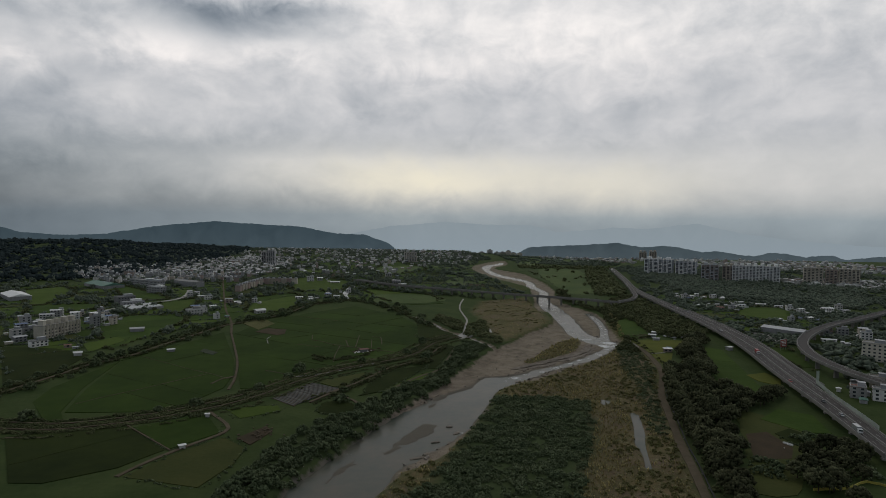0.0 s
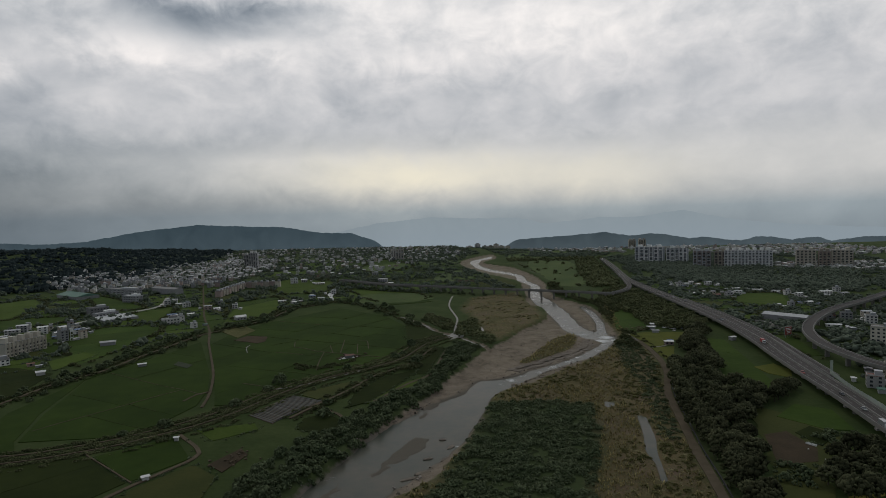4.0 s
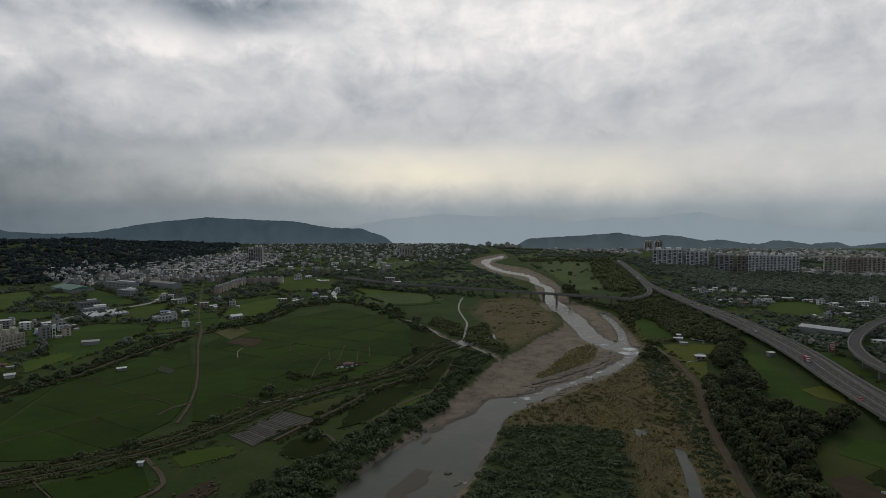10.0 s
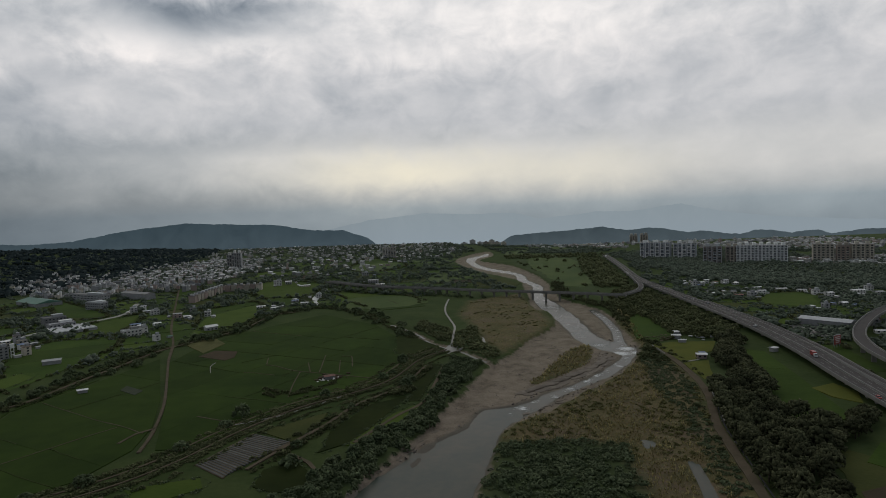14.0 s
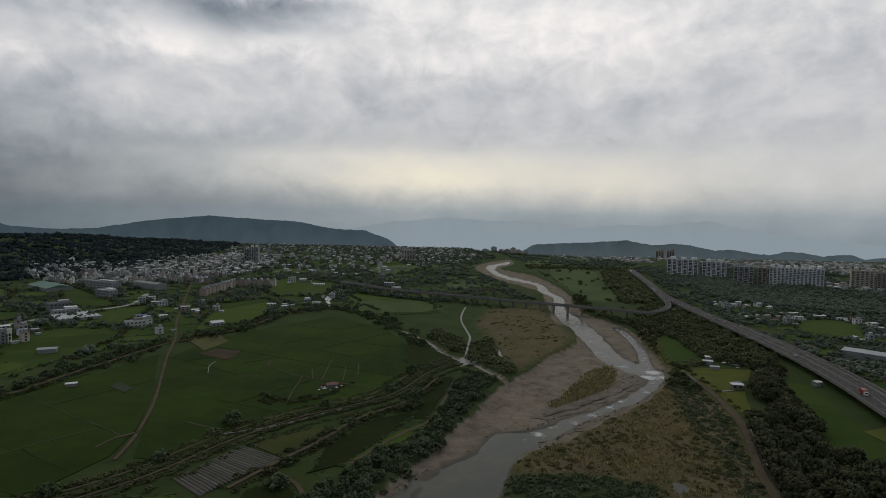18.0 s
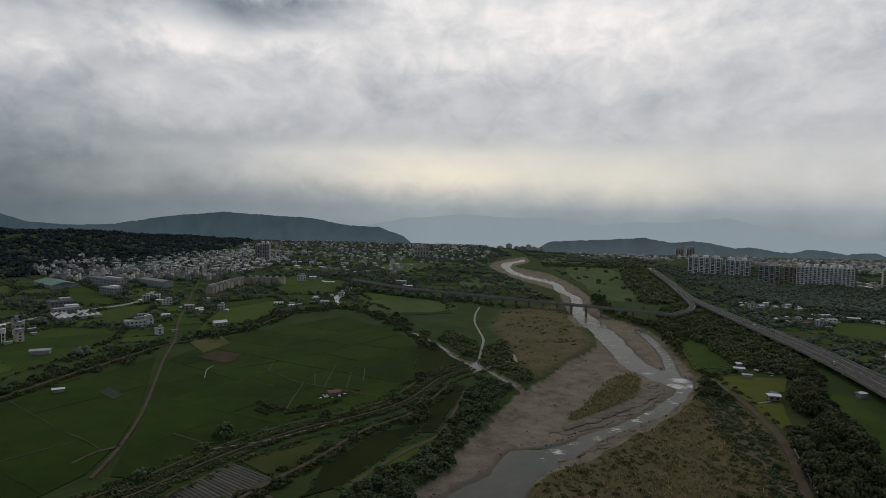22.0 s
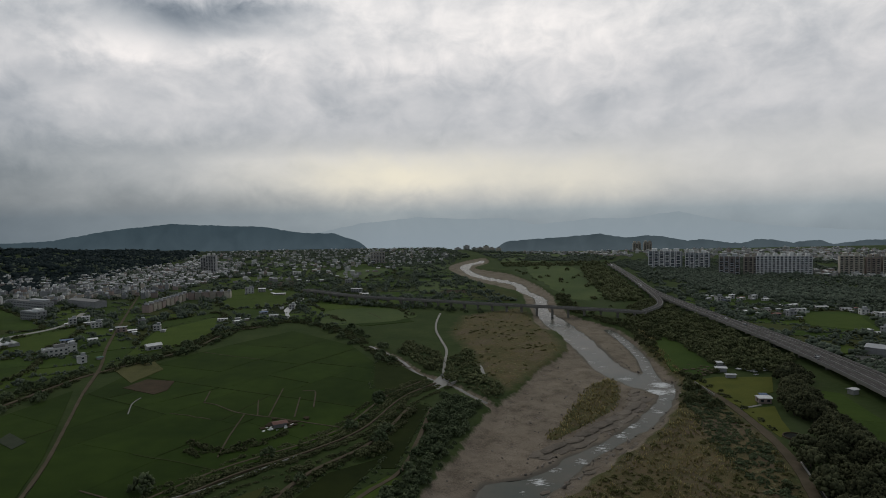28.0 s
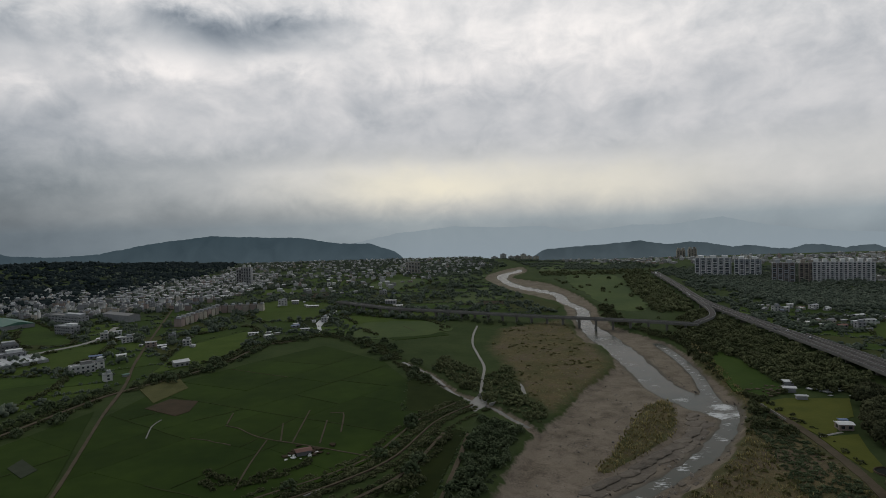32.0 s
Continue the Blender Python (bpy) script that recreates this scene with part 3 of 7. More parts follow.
GOLD_N = [(56, 902), (128, 954), (129, 873), (130, 793), (129, 730), (91, 658), (63, 610), (50, 654), (48, 729), (38, 805)]
FLD_A = [(-140, 426), (-170, 514), (-211, 620), (-206, 697), (-165, 770), (-119, 835), (-53, 758), (-17, 662), (-16, 604), (-29, 549), (-51, 521), (-83, 490), (-106, 459), (-125, 425)]
FLD_B = [(-152, 427), (-157, 462), (-174, 514), (-225, 635), (-246, 550), (-261, 502), (-243, 419), (-227, 369), (-182, 372), (-161, 391)]
FLD_C = [(-134, 380), (-104, 389), (-99, 378), (-119, 362)]
PLASTIC = [(-112, 404), (-95, 444), (-71, 429), (-75, 421), (-92, 396), (-93, 387)]
FLD_C2 = [(-92, 447), (-59, 475), (-61, 457), (-70, 429)]
FLD_D = [(-77, 377), (-77, 395), (-65, 404), (-54, 390), (-53, 373), (-66, 370)]
FLD_E = [(-53, 421), (-53, 442), (-35, 487), (-11, 503), (-38, 427), (-55, 413)]
FLD_E2 = [(-38, 421), (-42, 421), (-21, 466), (-7, 483), (-3, 477), (-17, 452)]
FLD_P = [(-15, 557), (6, 583), (12, 579), (8, 560), (-5, 490), (-14, 490), (-9, 518), (-18, 532)]
FLD_B2 = [(-244, 573), (-262, 536), (-265, 472), (-268, 422), (-259, 388), (-230, 354), (-216, 350), (-230, 370), (-246, 419), (-263, 502), (-249, 550)]
FLD_F = [(-173, 344), (-142, 370), (-122, 338), (-139, 313)]
FLD_G = [(-233, 327), (-176, 344), (-141, 311), (-153, 288), (-177, 270), (-192, 270)]
FLD_H = [(-145, 278), (-132, 309), (-117, 330), (-101, 315), (-100, 295), (-107, 268)]
BROWN_W = [(-110, 330), (-100, 350), (-94, 341), (-100, 320)]
BROWNF = [(-194, 638), (-187, 659), (-165, 652), (-161, 629), (-166, 620)]
PADDY = [(-213, 541), (-214, 553), (-196, 538), (-197, 528)]
FLD_I = [(-331, 567), (-319, 602), (-301, 588), (-306, 533)]
FLD_J = [(-395, 550), (-343, 546), (-300, 523), (-289, 455), (-307, 429)]
FLD_K = [(-238, 737), (-208, 775), (-196, 844), (-225, 933), (-260, 852)]
FLD_L = [(-109, 950), (-33, 973), (1, 874), (-52, 853)]
FLD_M = [(2, 1131), (63, 1322), (92, 1242), (33, 1126)]
FLD_N = [(-28, 697), (-12, 686), (11, 643), (5, 616), (-24, 619)]
FENCE = [(267, 438), (256, 400), (250, 372), (242, 338)]
PATHS1 = [(-127, 599), (-118, 594), (-100, 577), (-71, 563), (-37, 546)]
PATHS2 = [(-95, 573), (-93, 537), (-90, 509)]
PATHS3 = [(-87, 571), (-94, 601)]
PATHS4 = [(-80, 569), (-84, 625)]
PATHS5 = [(-65, 566), (-69, 604)]
PATHS6 = [(-70, 619), (-62, 618), (-57, 583)]
PATHS7 = [(-127, 601), (-131, 623)]
PATHS8 = [(-137, 477), (-111, 463)]
PATHS9 = [(-232, 325), (-223, 325), (-210, 326)]
PATHS10 = [(-178, 347), (-158, 329), (-138, 311)]
PATHS11 = [(-148, 278), (-142, 296), (-132, 316), (-120, 338), (-123, 351), (-141, 373)]
PATHS12 = [(-69, 413), (-57, 401), (-50, 386)]
PATHS13 = [(-38, 424), (-18, 463), (-3, 486), (5, 524), (13, 575)]
CANAL = [(-160, 1102), (-152, 1078), (-151, 1010), (-147, 950), (-135, 905), (-143, 918), (-158, 975), (-162, 1045)]
ROADL = [(-354, 1003), (-339, 1032), (-318, 1062)]
ROADT = [(-434, 719), (-405, 819), (-378, 893), (-405, 991)]
HEDGE1 = [(-100, 511), (-108, 519), (-87, 514), (-70, 531), (-62, 549)]
HEDGE2 = [(-111, 530), (-92, 518), (-76, 531)]
LINE1 = [(-164, 580), (-171, 601), (-171, 613)]
FAR_RIDGE = [(-4841, -90), (-2400, -90), (-1100, -60), (-700, 0), (-419, 55), (17, 96), (300, 80), (670, 78), (887, 26), (1104, 43), (1321, 69), (1500, 60), (1668, 67), (1800, 92), (1970, 105), (2100, 80), (2273, 42), (2618, -6), (3342, -55), (4337, -91)]
MID_RIDGE = [(-4304, 114), (-3120, 40), (-2925, -10), (-2610, -27), (-2333, -13), (-1937, 49), (-1583, 81), (-1271, 64), (-997, 54), (-764, 11), (-531, 0), (-376, -58), (-300, -121), (-146, -218), (4251, -415)]
LOW_RIDGE = [(-3404, -159), (-864, -124), (-415, -100), (-158, -92), (99, -90), (330, -88), (444, -76), (505, -45), (635, -34), (786, -30), (860, -22), (946, -18), (1037, -12), (1110, -26), (1197, -33), (1290, -24), (1382, -29), (1450, -46), (1538, -59), (1620, -52), (1692, -62), (1844, -79), (1940, -60), (2034, -62), (2158, -79), (2312, -68), (2391, -93), (2600, -75), (3352, -73)]

# ---- ground, river and hills ----
def pinch(west, east, y0, y1):
    """Upstream the water keeps to a narrow winding thread within its gravel."""
    yy = np.arange(y0, y1, 22.0)
    w, e = (np.interp(yy, [q[1] for q in line], [q[0] for q in line]) for line in (west, east))
    f = np.interp(yy, (y0, y0 + 60, y0 + 200, y1), (0.9, 0.66, 0.5, 0.42))
    m, h = (w + e) / 2, (e - w) / 2
    m = m + 0.75 * (1 - f) * h * np.sin(yy / 38.0 + 0.8 * np.sin(yy / 90.0))
    return [q for q in west if q[1] < y0] + list(zip(m - h * f, yy)), [q for q in east if q[1] < y0] + list(zip(m + h * f, yy))


WATER_W, WATER_E = pinch(WATER_W, WATER_E, 900, 1770)
BED_W[7] = (38, 549)
BED = smooth_line(BED_W, 12).tolist() + smooth_line(BED_E, 12).tolist()[::-1]
CHANNEL = smooth_line(WATER_W, 12).tolist() + smooth_line(WATER_E, 12).tolist()[::-1]
STREAM_L, SIDE_L = smooth_line(STREAM, 8), smooth_line(SIDE, 8)


RILL_L = smooth_line([(51, 591), (50, 564), (45, 553), (36, 522), (28, 495), (19, 469), (14, 459), (8, 443), (0, 427)], 5)
# low gravel bars in the wide lower river
BARS = ([(-1, 366), (-10, 374), (-24, 343), (-35, 318), (-46, 300), (-30, 312), (-14, 334), (-2, 354)], [(-12, 400), (0, 428), (6, 424), (-6, 396)],
        [(-57, 279), (-51, 304), (-42, 321), (-38, 316), (-46, 293), (-52, 274)])


def spans(*parts):
    return np.unique(np.concatenate([np.arange(a, b, s) for a, b, s in parts]))


def hills(x, y):
    """The low wooded ridge west of the valley."""
    west = 36 * np.clip((-x - 560 - 0.10 * (y - 1400)) / 420, 0, 1) * np.clip((y - 1020 + 0.35 * (-x - 700)) / 520, 0, 1) * np.clip((2500 - y) / 600, 0, 1)
    return west * (1 + 0.34 * wave(x, y, 150, 2.0) + 0.14 * wave(x, y, 63, 5.0))


def height(x, y):
    bed = signed(BED, x, y) + 2.2 * wave(x, y, 9, 1.0)
    wet = signed(CHANNEL, x, y) + 1.6 * wave(x, y, 7, 4.0)
    wet = np.maximum(wet, 4.2 - edge_distance(SIDE_L, x, y, False) + 0.5 * wave(x, y, 6, 3.0))
    z = 0.25 * wave(x, y, 40, 0.5)
    z = z - 3.0 * np.clip(bed / 5 + 0.5, 0, 1)
    isl = signed(ISLAND, x, y)
    z = z + 1.2 * np.clip(isl / 5 + 0.2, 0, 1)
    z = z + np.where(bed > 2, 0.35 * wave(x, y, 11, 7.0) + 0.16 * wave(x, y, 4.2, 2.0), 0)
    wet = np.maximum(wet, 0.6 - edge_distance(RILL_L, x, y, False) + 1.2 * wave(x, y, 6, 5.0))
    z = z - 1.6 * np.clip(wet / 4 + 0.35, 0, 1)
    for bar in BARS:
        z = z + 1.35 * np.clip((signed(bar, x, y) + 1.2 * wave(x, y, 5, 3.0)) / 3 + 0.4, 0, 1)
    brook = edge_distance(STREAM_L, x, y, False)
    z = z - np.where(bed < 3, 2.2, 1.0) * np.clip((3.6 - brook) / 2, 0, 1) * (y < 770)
    z = z - 1.4 * np.clip(signed(POND, x, y) / 2 + 0.7, 0, 1) - 0.9 * np.clip(signed(PUDDLE, x, y) / 2 + 0.7, 0, 1)
    z = z - 1.0 * np.clip(signed(POOL, x, y) / 2 + 0.7, 0, 1) - 0.8 * np.clip(signed(SLIT, x, y) / 2 + 0.5, 0, 1)
    # beyond the far town the valley floor falls away
    z = z - 0.062 * np.clip(y - 2300 + 330 * np.clip((x - 60) / 220, 0, 1), 0, None)
    return z + hills(x, y), bed


gx = spans((-4900, -1600, 110), (-1600, -480, 28), (-480, -130, 7), (-130, 262, 2.6), (262, 620, 7), (620, 1700, 28), (1700, 4901, 110))
gy = spans((-900, 180, 60), (180, 235, 6), (235, 720, 2.6), (720, 1250, 6), (1250, 2600, 26), (2600, 4901, 100))
GX, GY = np.meshgrid(gx, gy)
GZ, GBED = height(GX, GY)
nx, ny = len(gx), len(gy)
idx = np.arange(nx * ny).reshape(ny, nx)
quads = np.stack([idx[:-1, :-1], idx[:-1, 1:], idx[1:, 1:], idx[1:, :-1]], -1).reshape(-1, 4)
me = mesh_np("ground", np.stack([GX, GY, GZ], -1).reshape(-1, 3), quads, M_GROUND, True)
EASTBANK = BED_E[:15] + [(240, 860), (215, 760), (200, 690), (186, 614), (182, 525), (173, 482), (154, 430), (136, 357), (117, 270), (111, 200)]
gold = np.maximum(signed(EASTBANK, GX, GY), np.maximum(signed(GOLD_N, GX, GY), signed(ISLAND, GX, GY)))
dark = np.maximum(signed(BUSH, GX, GY), signed(RIPW, GX, GY))
for wood in (WOOD1, WOOD6, WOOD2, WOOD3, WOOD4, RIPN):
    dark = np.maximum(dark, signed(wood, GX, GY))
dark = np.maximum(dark, (hills(GX, GY) - 4) * 4)
bedc = np.where(signed(ISLAND, GX, GY) > 0, -signed(ISLAND, GX, GY), GBED)
brook = 3.2 - edge_distance(STREAM_L, GX, GY, False)
bedc = np.maximum(bedc, np.where(GY < 760, brook, -20))
wetc = np.maximum(signed(CHANNEL, GX, GY), 3.5 - edge_distance(SIDE_L, GX, GY, False)) + 1.5 * wave(GX, GY, 6, 4.0)
cover = np.stack([0.5 + bedc / 80, 0.5 + gold / 60, 0.5 + dark / 60, 0.5 + wetc / 60], -1).clip(0, 1)
at = me.attributes.new("cover", "FLOAT_COLOR", "POINT")
at.data.foreach_set("color", cover.astype(np.float32).ravel())
tagged(new("ground", me), "green valley floor with a gravel riverbed and scrub", "ground", kind="structure")


def water_strip(name, left, right, z, label, n_across=10, margin=6.0, ma=None):
    a, b = smooth_line(left, 3), smooth_line(right, 3)
    k = max(len(a), len(b))

    def even(p):
        s = np.r_[0, np.cumsum(np.linalg.norm(np.diff(p, axis=0), axis=1))]
        t = np.linspace(0, s[-1], k)
        return np.stack([np.interp(t, s, p[:, 0]), np.interp(t, s, p[:, 1])], 1)

    a, b = even(a), even(b)
    m = (a + b) / 2
    a, b = m + (a - m) * 1.0 + (a - m) / (np.linalg.norm(a - m, axis=1, keepdims=True) + 1e-6) * margin, m + (b - m) + (b - m) / (np.linalg.norm(b - m, axis=1, keepdims=True) + 1e-6) * margin
    f = np.linspace(0, 1, n_across)[None, :, None]
    co = a[:, None] * (1 - f) + b[:, None] * f
    co = np.concatenate([co, np.full(co.shape[:2] + (1,), z)], -1)
    i = np.arange(k * n_across).reshape(k, n_across)
    q = np.stack([i[:-1, :-1], i[1:, :-1], i[1:, 1:], i[:-1, 1:]], -1).reshape(-1, 4)
    me = mesh_np(name, co.reshape(-1, 3), q[:, ::-1], ma or M_WATER, True)
    if me.polygons[0].normal.z < 0:
        me.flip_normals()
    x, y = co[..., 0].ravel(), co[..., 1].ravel()
    foam = np.full(x.shape, 0.12)
    for fx, fy, r, amp in RAPIDS:
        foam = np.maximum(foam, amp * np.exp(-(((x - fx) ** 2 + (y - fy) ** 2) / r**2)))
    at = me.attributes.new("foam", "FLOAT", "POINT")
    at.data.foreach_set("value", foam.astype(np.float32))
    return tagged(new(name, me), label, "water", kind="structure")


RAPIDS = [(168, 622, 10, 0.75), (160, 606, 12, 0.7), (172, 607, 9, 0.7), (60, 478, 9, 0.45), (139, 690, 14, 0.45), (146, 740, 14, 0.45), (150, 640, 9, 0.55), (150, 850, 16, 0.5), (174, 730, 13, 0.42), (172, 690, 10, 0.42), (14, 352, 7, 0.5), (-50, 318, 5, 0.5), (142, 780, 12, 0.42), (160, 960, 25, 0.45), (165, 1060, 30, 0.5), (150, 1250, 40, 0.5)]
# white water all down the steep lower channel
mid = smooth_line([(166, 604), (158, 590), (141, 565), (127, 548), (107, 528), (88, 508), (70, 490), (52, 470)], 9)
RAPIDS += [(float(x) + rnd.uniform(-4, 4), float(y) + rnd.uniform(-3, 3), rnd.uniform(4, 7), rnd.uniform(0.48, 0.66)) for x, y in mid]
upper = smooth_line([(160, 628), (150, 650), (146, 690), (148, 745), (150, 810), (149, 870), (154, 950), (165, 1050), (166, 1160), (146, 1300), (106, 1455)], 13)
RAPIDS += [(float(x) + rnd.uniform(-2, 2), float(y), 4.0, 0.56) for x, y in smooth_line(SIDE, 9)]
RAPIDS += [(float(x) + rnd.uniform(-9, 9), float(y) + rnd.uniform(-5, 5), rnd.uniform(3, 7), rnd.uniform(0.40, 0.58)) for x, y in upper]
water_strip("river", WATER_W, WATER_E, -3.45, "shallow grey-green river with white rapids over gravel", 18)
sl = smooth_line(SIDE, 6)
water_strip("river_side_channel", sl + normals(sl) * 3.4, sl - normals(sl) * 3.4, -3.38, "narrow side channel of the river along the bank", 6, 0.9)
st = smooth_line(STREAM[:7], 6)
for nm, a, b, z in (("brook", 0, len(st) // 2, -0.55), ("brook_lower", len(st) // 2, len(st), -1.6)):
    s = st[max(0, a - 1) : b]
    water_strip(nm, s + normals(s) * (0.5 + 0.35 * np.sin(np.arange(len(s)) * 1.9))[:, None], s - normals(s) * 0.3, z, "narrow pale brook that runs down to the river", 4, 0.9, M_BROOK)


def pool(name, poly, z, label, ma=None):
    p = smooth_line(poly + poly[:1], 3)
    c = p.mean(0)
    co = [(*(c + (q - c) * 1.12), z) for q in p[:-1]]
    me = mesh_of(name, co, [tuple(range(len(co)))], ma or M_WATER)
    return tagged(new(name, me), label, "pond", kind="structure")


pool("pond", POND, -0.55, "long grey pond among the golden scrub")
pool("pond", PUDDLE, -0.45, "small pale puddle in the scrub")
pool("pond", SLIT, -0.35, "narrow strip of still water in the meadow", M_BROOK)
pool("weir_pool", POOL, -0.45, "pale pool above the weir of the brook", M_BROOK)


def backdrop_ridge(name, y, prof, col, base, label, west=1.0, mist=0.06):
    """A far ridge behind everything else, its veil of haze painted as glowing colour."""
    x = np.linspace(-4300, 4300, 1100)
    z = np.interp(x, [p[0] for p in prof], [p[1] for p in prof]) + 3.4 * wave(x, x * 0.3, 70, 1.0) + 2.0 * wave(x, x, 23, 3.0) + 1.1 * wave(x, x * 0.2, 9, 5.0)
    co = [(a, y, -420) for a in x] + [(a, y + 40, b) for a, b in zip(x, z)] + [(a, y + 90, -420) for a in x]
    n = len(x)
    fa = [(i, i + 1, n + i + 1, n + i) for i in range(n - 1)] + [(n + i, n + i + 1, 2 * n + i + 1, 2 * n + i) for i in range(n - 1)]
    ma = bpy.data.materials.new(name)
    ma.use_nodes = True
    nd, ln = ma.node_tree.nodes, ma.node_tree.links
    nd.clear()
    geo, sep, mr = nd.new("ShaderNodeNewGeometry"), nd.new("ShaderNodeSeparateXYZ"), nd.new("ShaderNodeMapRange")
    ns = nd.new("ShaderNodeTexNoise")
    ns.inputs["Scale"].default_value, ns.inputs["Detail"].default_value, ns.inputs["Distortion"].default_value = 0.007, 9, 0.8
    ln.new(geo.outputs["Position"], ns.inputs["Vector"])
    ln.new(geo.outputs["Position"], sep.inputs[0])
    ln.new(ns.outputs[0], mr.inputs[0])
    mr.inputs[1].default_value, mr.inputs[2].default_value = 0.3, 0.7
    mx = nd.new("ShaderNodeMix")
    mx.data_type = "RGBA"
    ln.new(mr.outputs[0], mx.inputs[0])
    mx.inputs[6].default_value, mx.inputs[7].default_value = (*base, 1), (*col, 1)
    # painted mist, thicker at the foot
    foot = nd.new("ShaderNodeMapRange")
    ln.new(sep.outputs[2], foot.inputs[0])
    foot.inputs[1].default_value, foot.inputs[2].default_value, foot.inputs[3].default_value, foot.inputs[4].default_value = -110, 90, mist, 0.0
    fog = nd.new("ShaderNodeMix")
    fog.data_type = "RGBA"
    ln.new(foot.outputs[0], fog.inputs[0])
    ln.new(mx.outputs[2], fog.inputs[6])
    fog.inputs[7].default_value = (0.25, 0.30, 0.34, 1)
    # the glow is painted dimmer towards the west
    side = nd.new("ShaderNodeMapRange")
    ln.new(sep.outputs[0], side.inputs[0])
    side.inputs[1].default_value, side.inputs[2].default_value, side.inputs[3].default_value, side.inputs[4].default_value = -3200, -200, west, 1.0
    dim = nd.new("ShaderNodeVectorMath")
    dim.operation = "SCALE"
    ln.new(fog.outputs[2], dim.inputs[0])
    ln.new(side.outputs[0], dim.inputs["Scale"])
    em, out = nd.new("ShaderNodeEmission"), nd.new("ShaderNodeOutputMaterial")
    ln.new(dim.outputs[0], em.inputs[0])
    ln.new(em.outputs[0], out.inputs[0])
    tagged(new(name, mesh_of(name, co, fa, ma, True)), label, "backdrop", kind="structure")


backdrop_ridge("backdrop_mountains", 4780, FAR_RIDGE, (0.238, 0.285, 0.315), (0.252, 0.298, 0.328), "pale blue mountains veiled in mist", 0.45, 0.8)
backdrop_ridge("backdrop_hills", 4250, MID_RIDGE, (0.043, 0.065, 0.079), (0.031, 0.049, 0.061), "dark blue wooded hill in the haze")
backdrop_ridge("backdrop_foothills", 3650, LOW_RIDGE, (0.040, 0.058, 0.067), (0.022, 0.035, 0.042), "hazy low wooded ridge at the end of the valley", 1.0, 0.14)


# ---- fields, tracks and roads ----
def field(poly, ma, label, z=0.5, cat="field", name="rice_field"):
    p = [tuple(q) for q in poly]
    a = sum(x0 * y1 - x1 * y0 for (x0, y0), (x1, y1) in zip(p, p[1:] + p[:1]))
    p = p if a > 0 else p[::-1]
    n = len(p)
    co = [(x, y, -0.6) for x, y in p] + [(x, y, z) for x, y in p]
    fa = [tuple(range(n, 2 * n))] + [(i, (i + 1) % n, n + (i + 1) % n, n + i) for i in range(n)]
    return tagged(new(name, mesh_of(name, co, fa, ma)), label, cat, kind="structure")


def ragged(poly, step=14.0, amount=5.0):
    """An outline with soft, uneven edges."""
    p = smooth_line(list(poly) + [poly[0]], step)[:-1]
    return [(float(a) + rnd.uniform(-amount, amount), float(b) + rnd.uniform(-amount, amount)) for a, b in p]


def shoelace(p):
    return sum(x0 * y1 - x1 * y0 for (x0, y0), (x1, y1) in zip(p, p[1:] + p[:1])) / 2


def cut(poly, point, n):
    """The part of an outline on the side of a line that n points away from."""
    out = []
    s = [(x - point[0]) * n[0] + (y - point[1]) * n[1] for x, y in poly]
    for (p, a), (q, b) in zip(zip(poly, s), zip(poly[1:] + poly[:1], s[1:] + s[:1])):
        if a <= 0:
            out.append(p)
        if a * b < 0:
            t = a / (a - b)
            out.append((p[0] + t * (q[0] - p[0]), p[1] + t * (q[1] - p[1])))
    return out


def plots(poly, least, turn, gap=0.10):
    """Splits a field into plots with low bunds between them."""
    poly = [tuple(map(float, q)) for q in poly]
    if len(poly) < 3:
        return []
    if abs(shoelace(poly)) < least * rnd.uniform(0.8, 1.8):
        return [poly]
    best = None
    for a in (turn, turn + 90):
        n = (math.cos(radians(a)), math.sin(radians(a)))
        s = [x * n[0] + y * n[1] for x, y in poly]
        if best is None or max(s) - min(s) > best[0]:
            best = (max(s) - min(s), n, min(s) + (max(s) - min(s)) * rnd.uniform(0.36, 0.64))
    _, n, at_ = best
    j = (n[0] * at_, n[1] * at_)
    lo = cut(poly, (j[0] - n[0] * gap, j[1] - n[1] * gap), n)
    hi = cut(poly, (j[0] + n[0] * gap, j[1] + n[1] * gap), (-n[0], -n[1]))
    BUNDS.append([q for q in lo if abs((q[0] - j[0]) * n[0] + (q[1] - j[1]) * n[1] + gap) < 1e-4])
    return plots(lo, least, turn + rnd.uniform(-9, 9), gap) + plots(hi, least, turn + rnd.uniform(-9, 9), gap)


BUNDS = []
n_field = 0
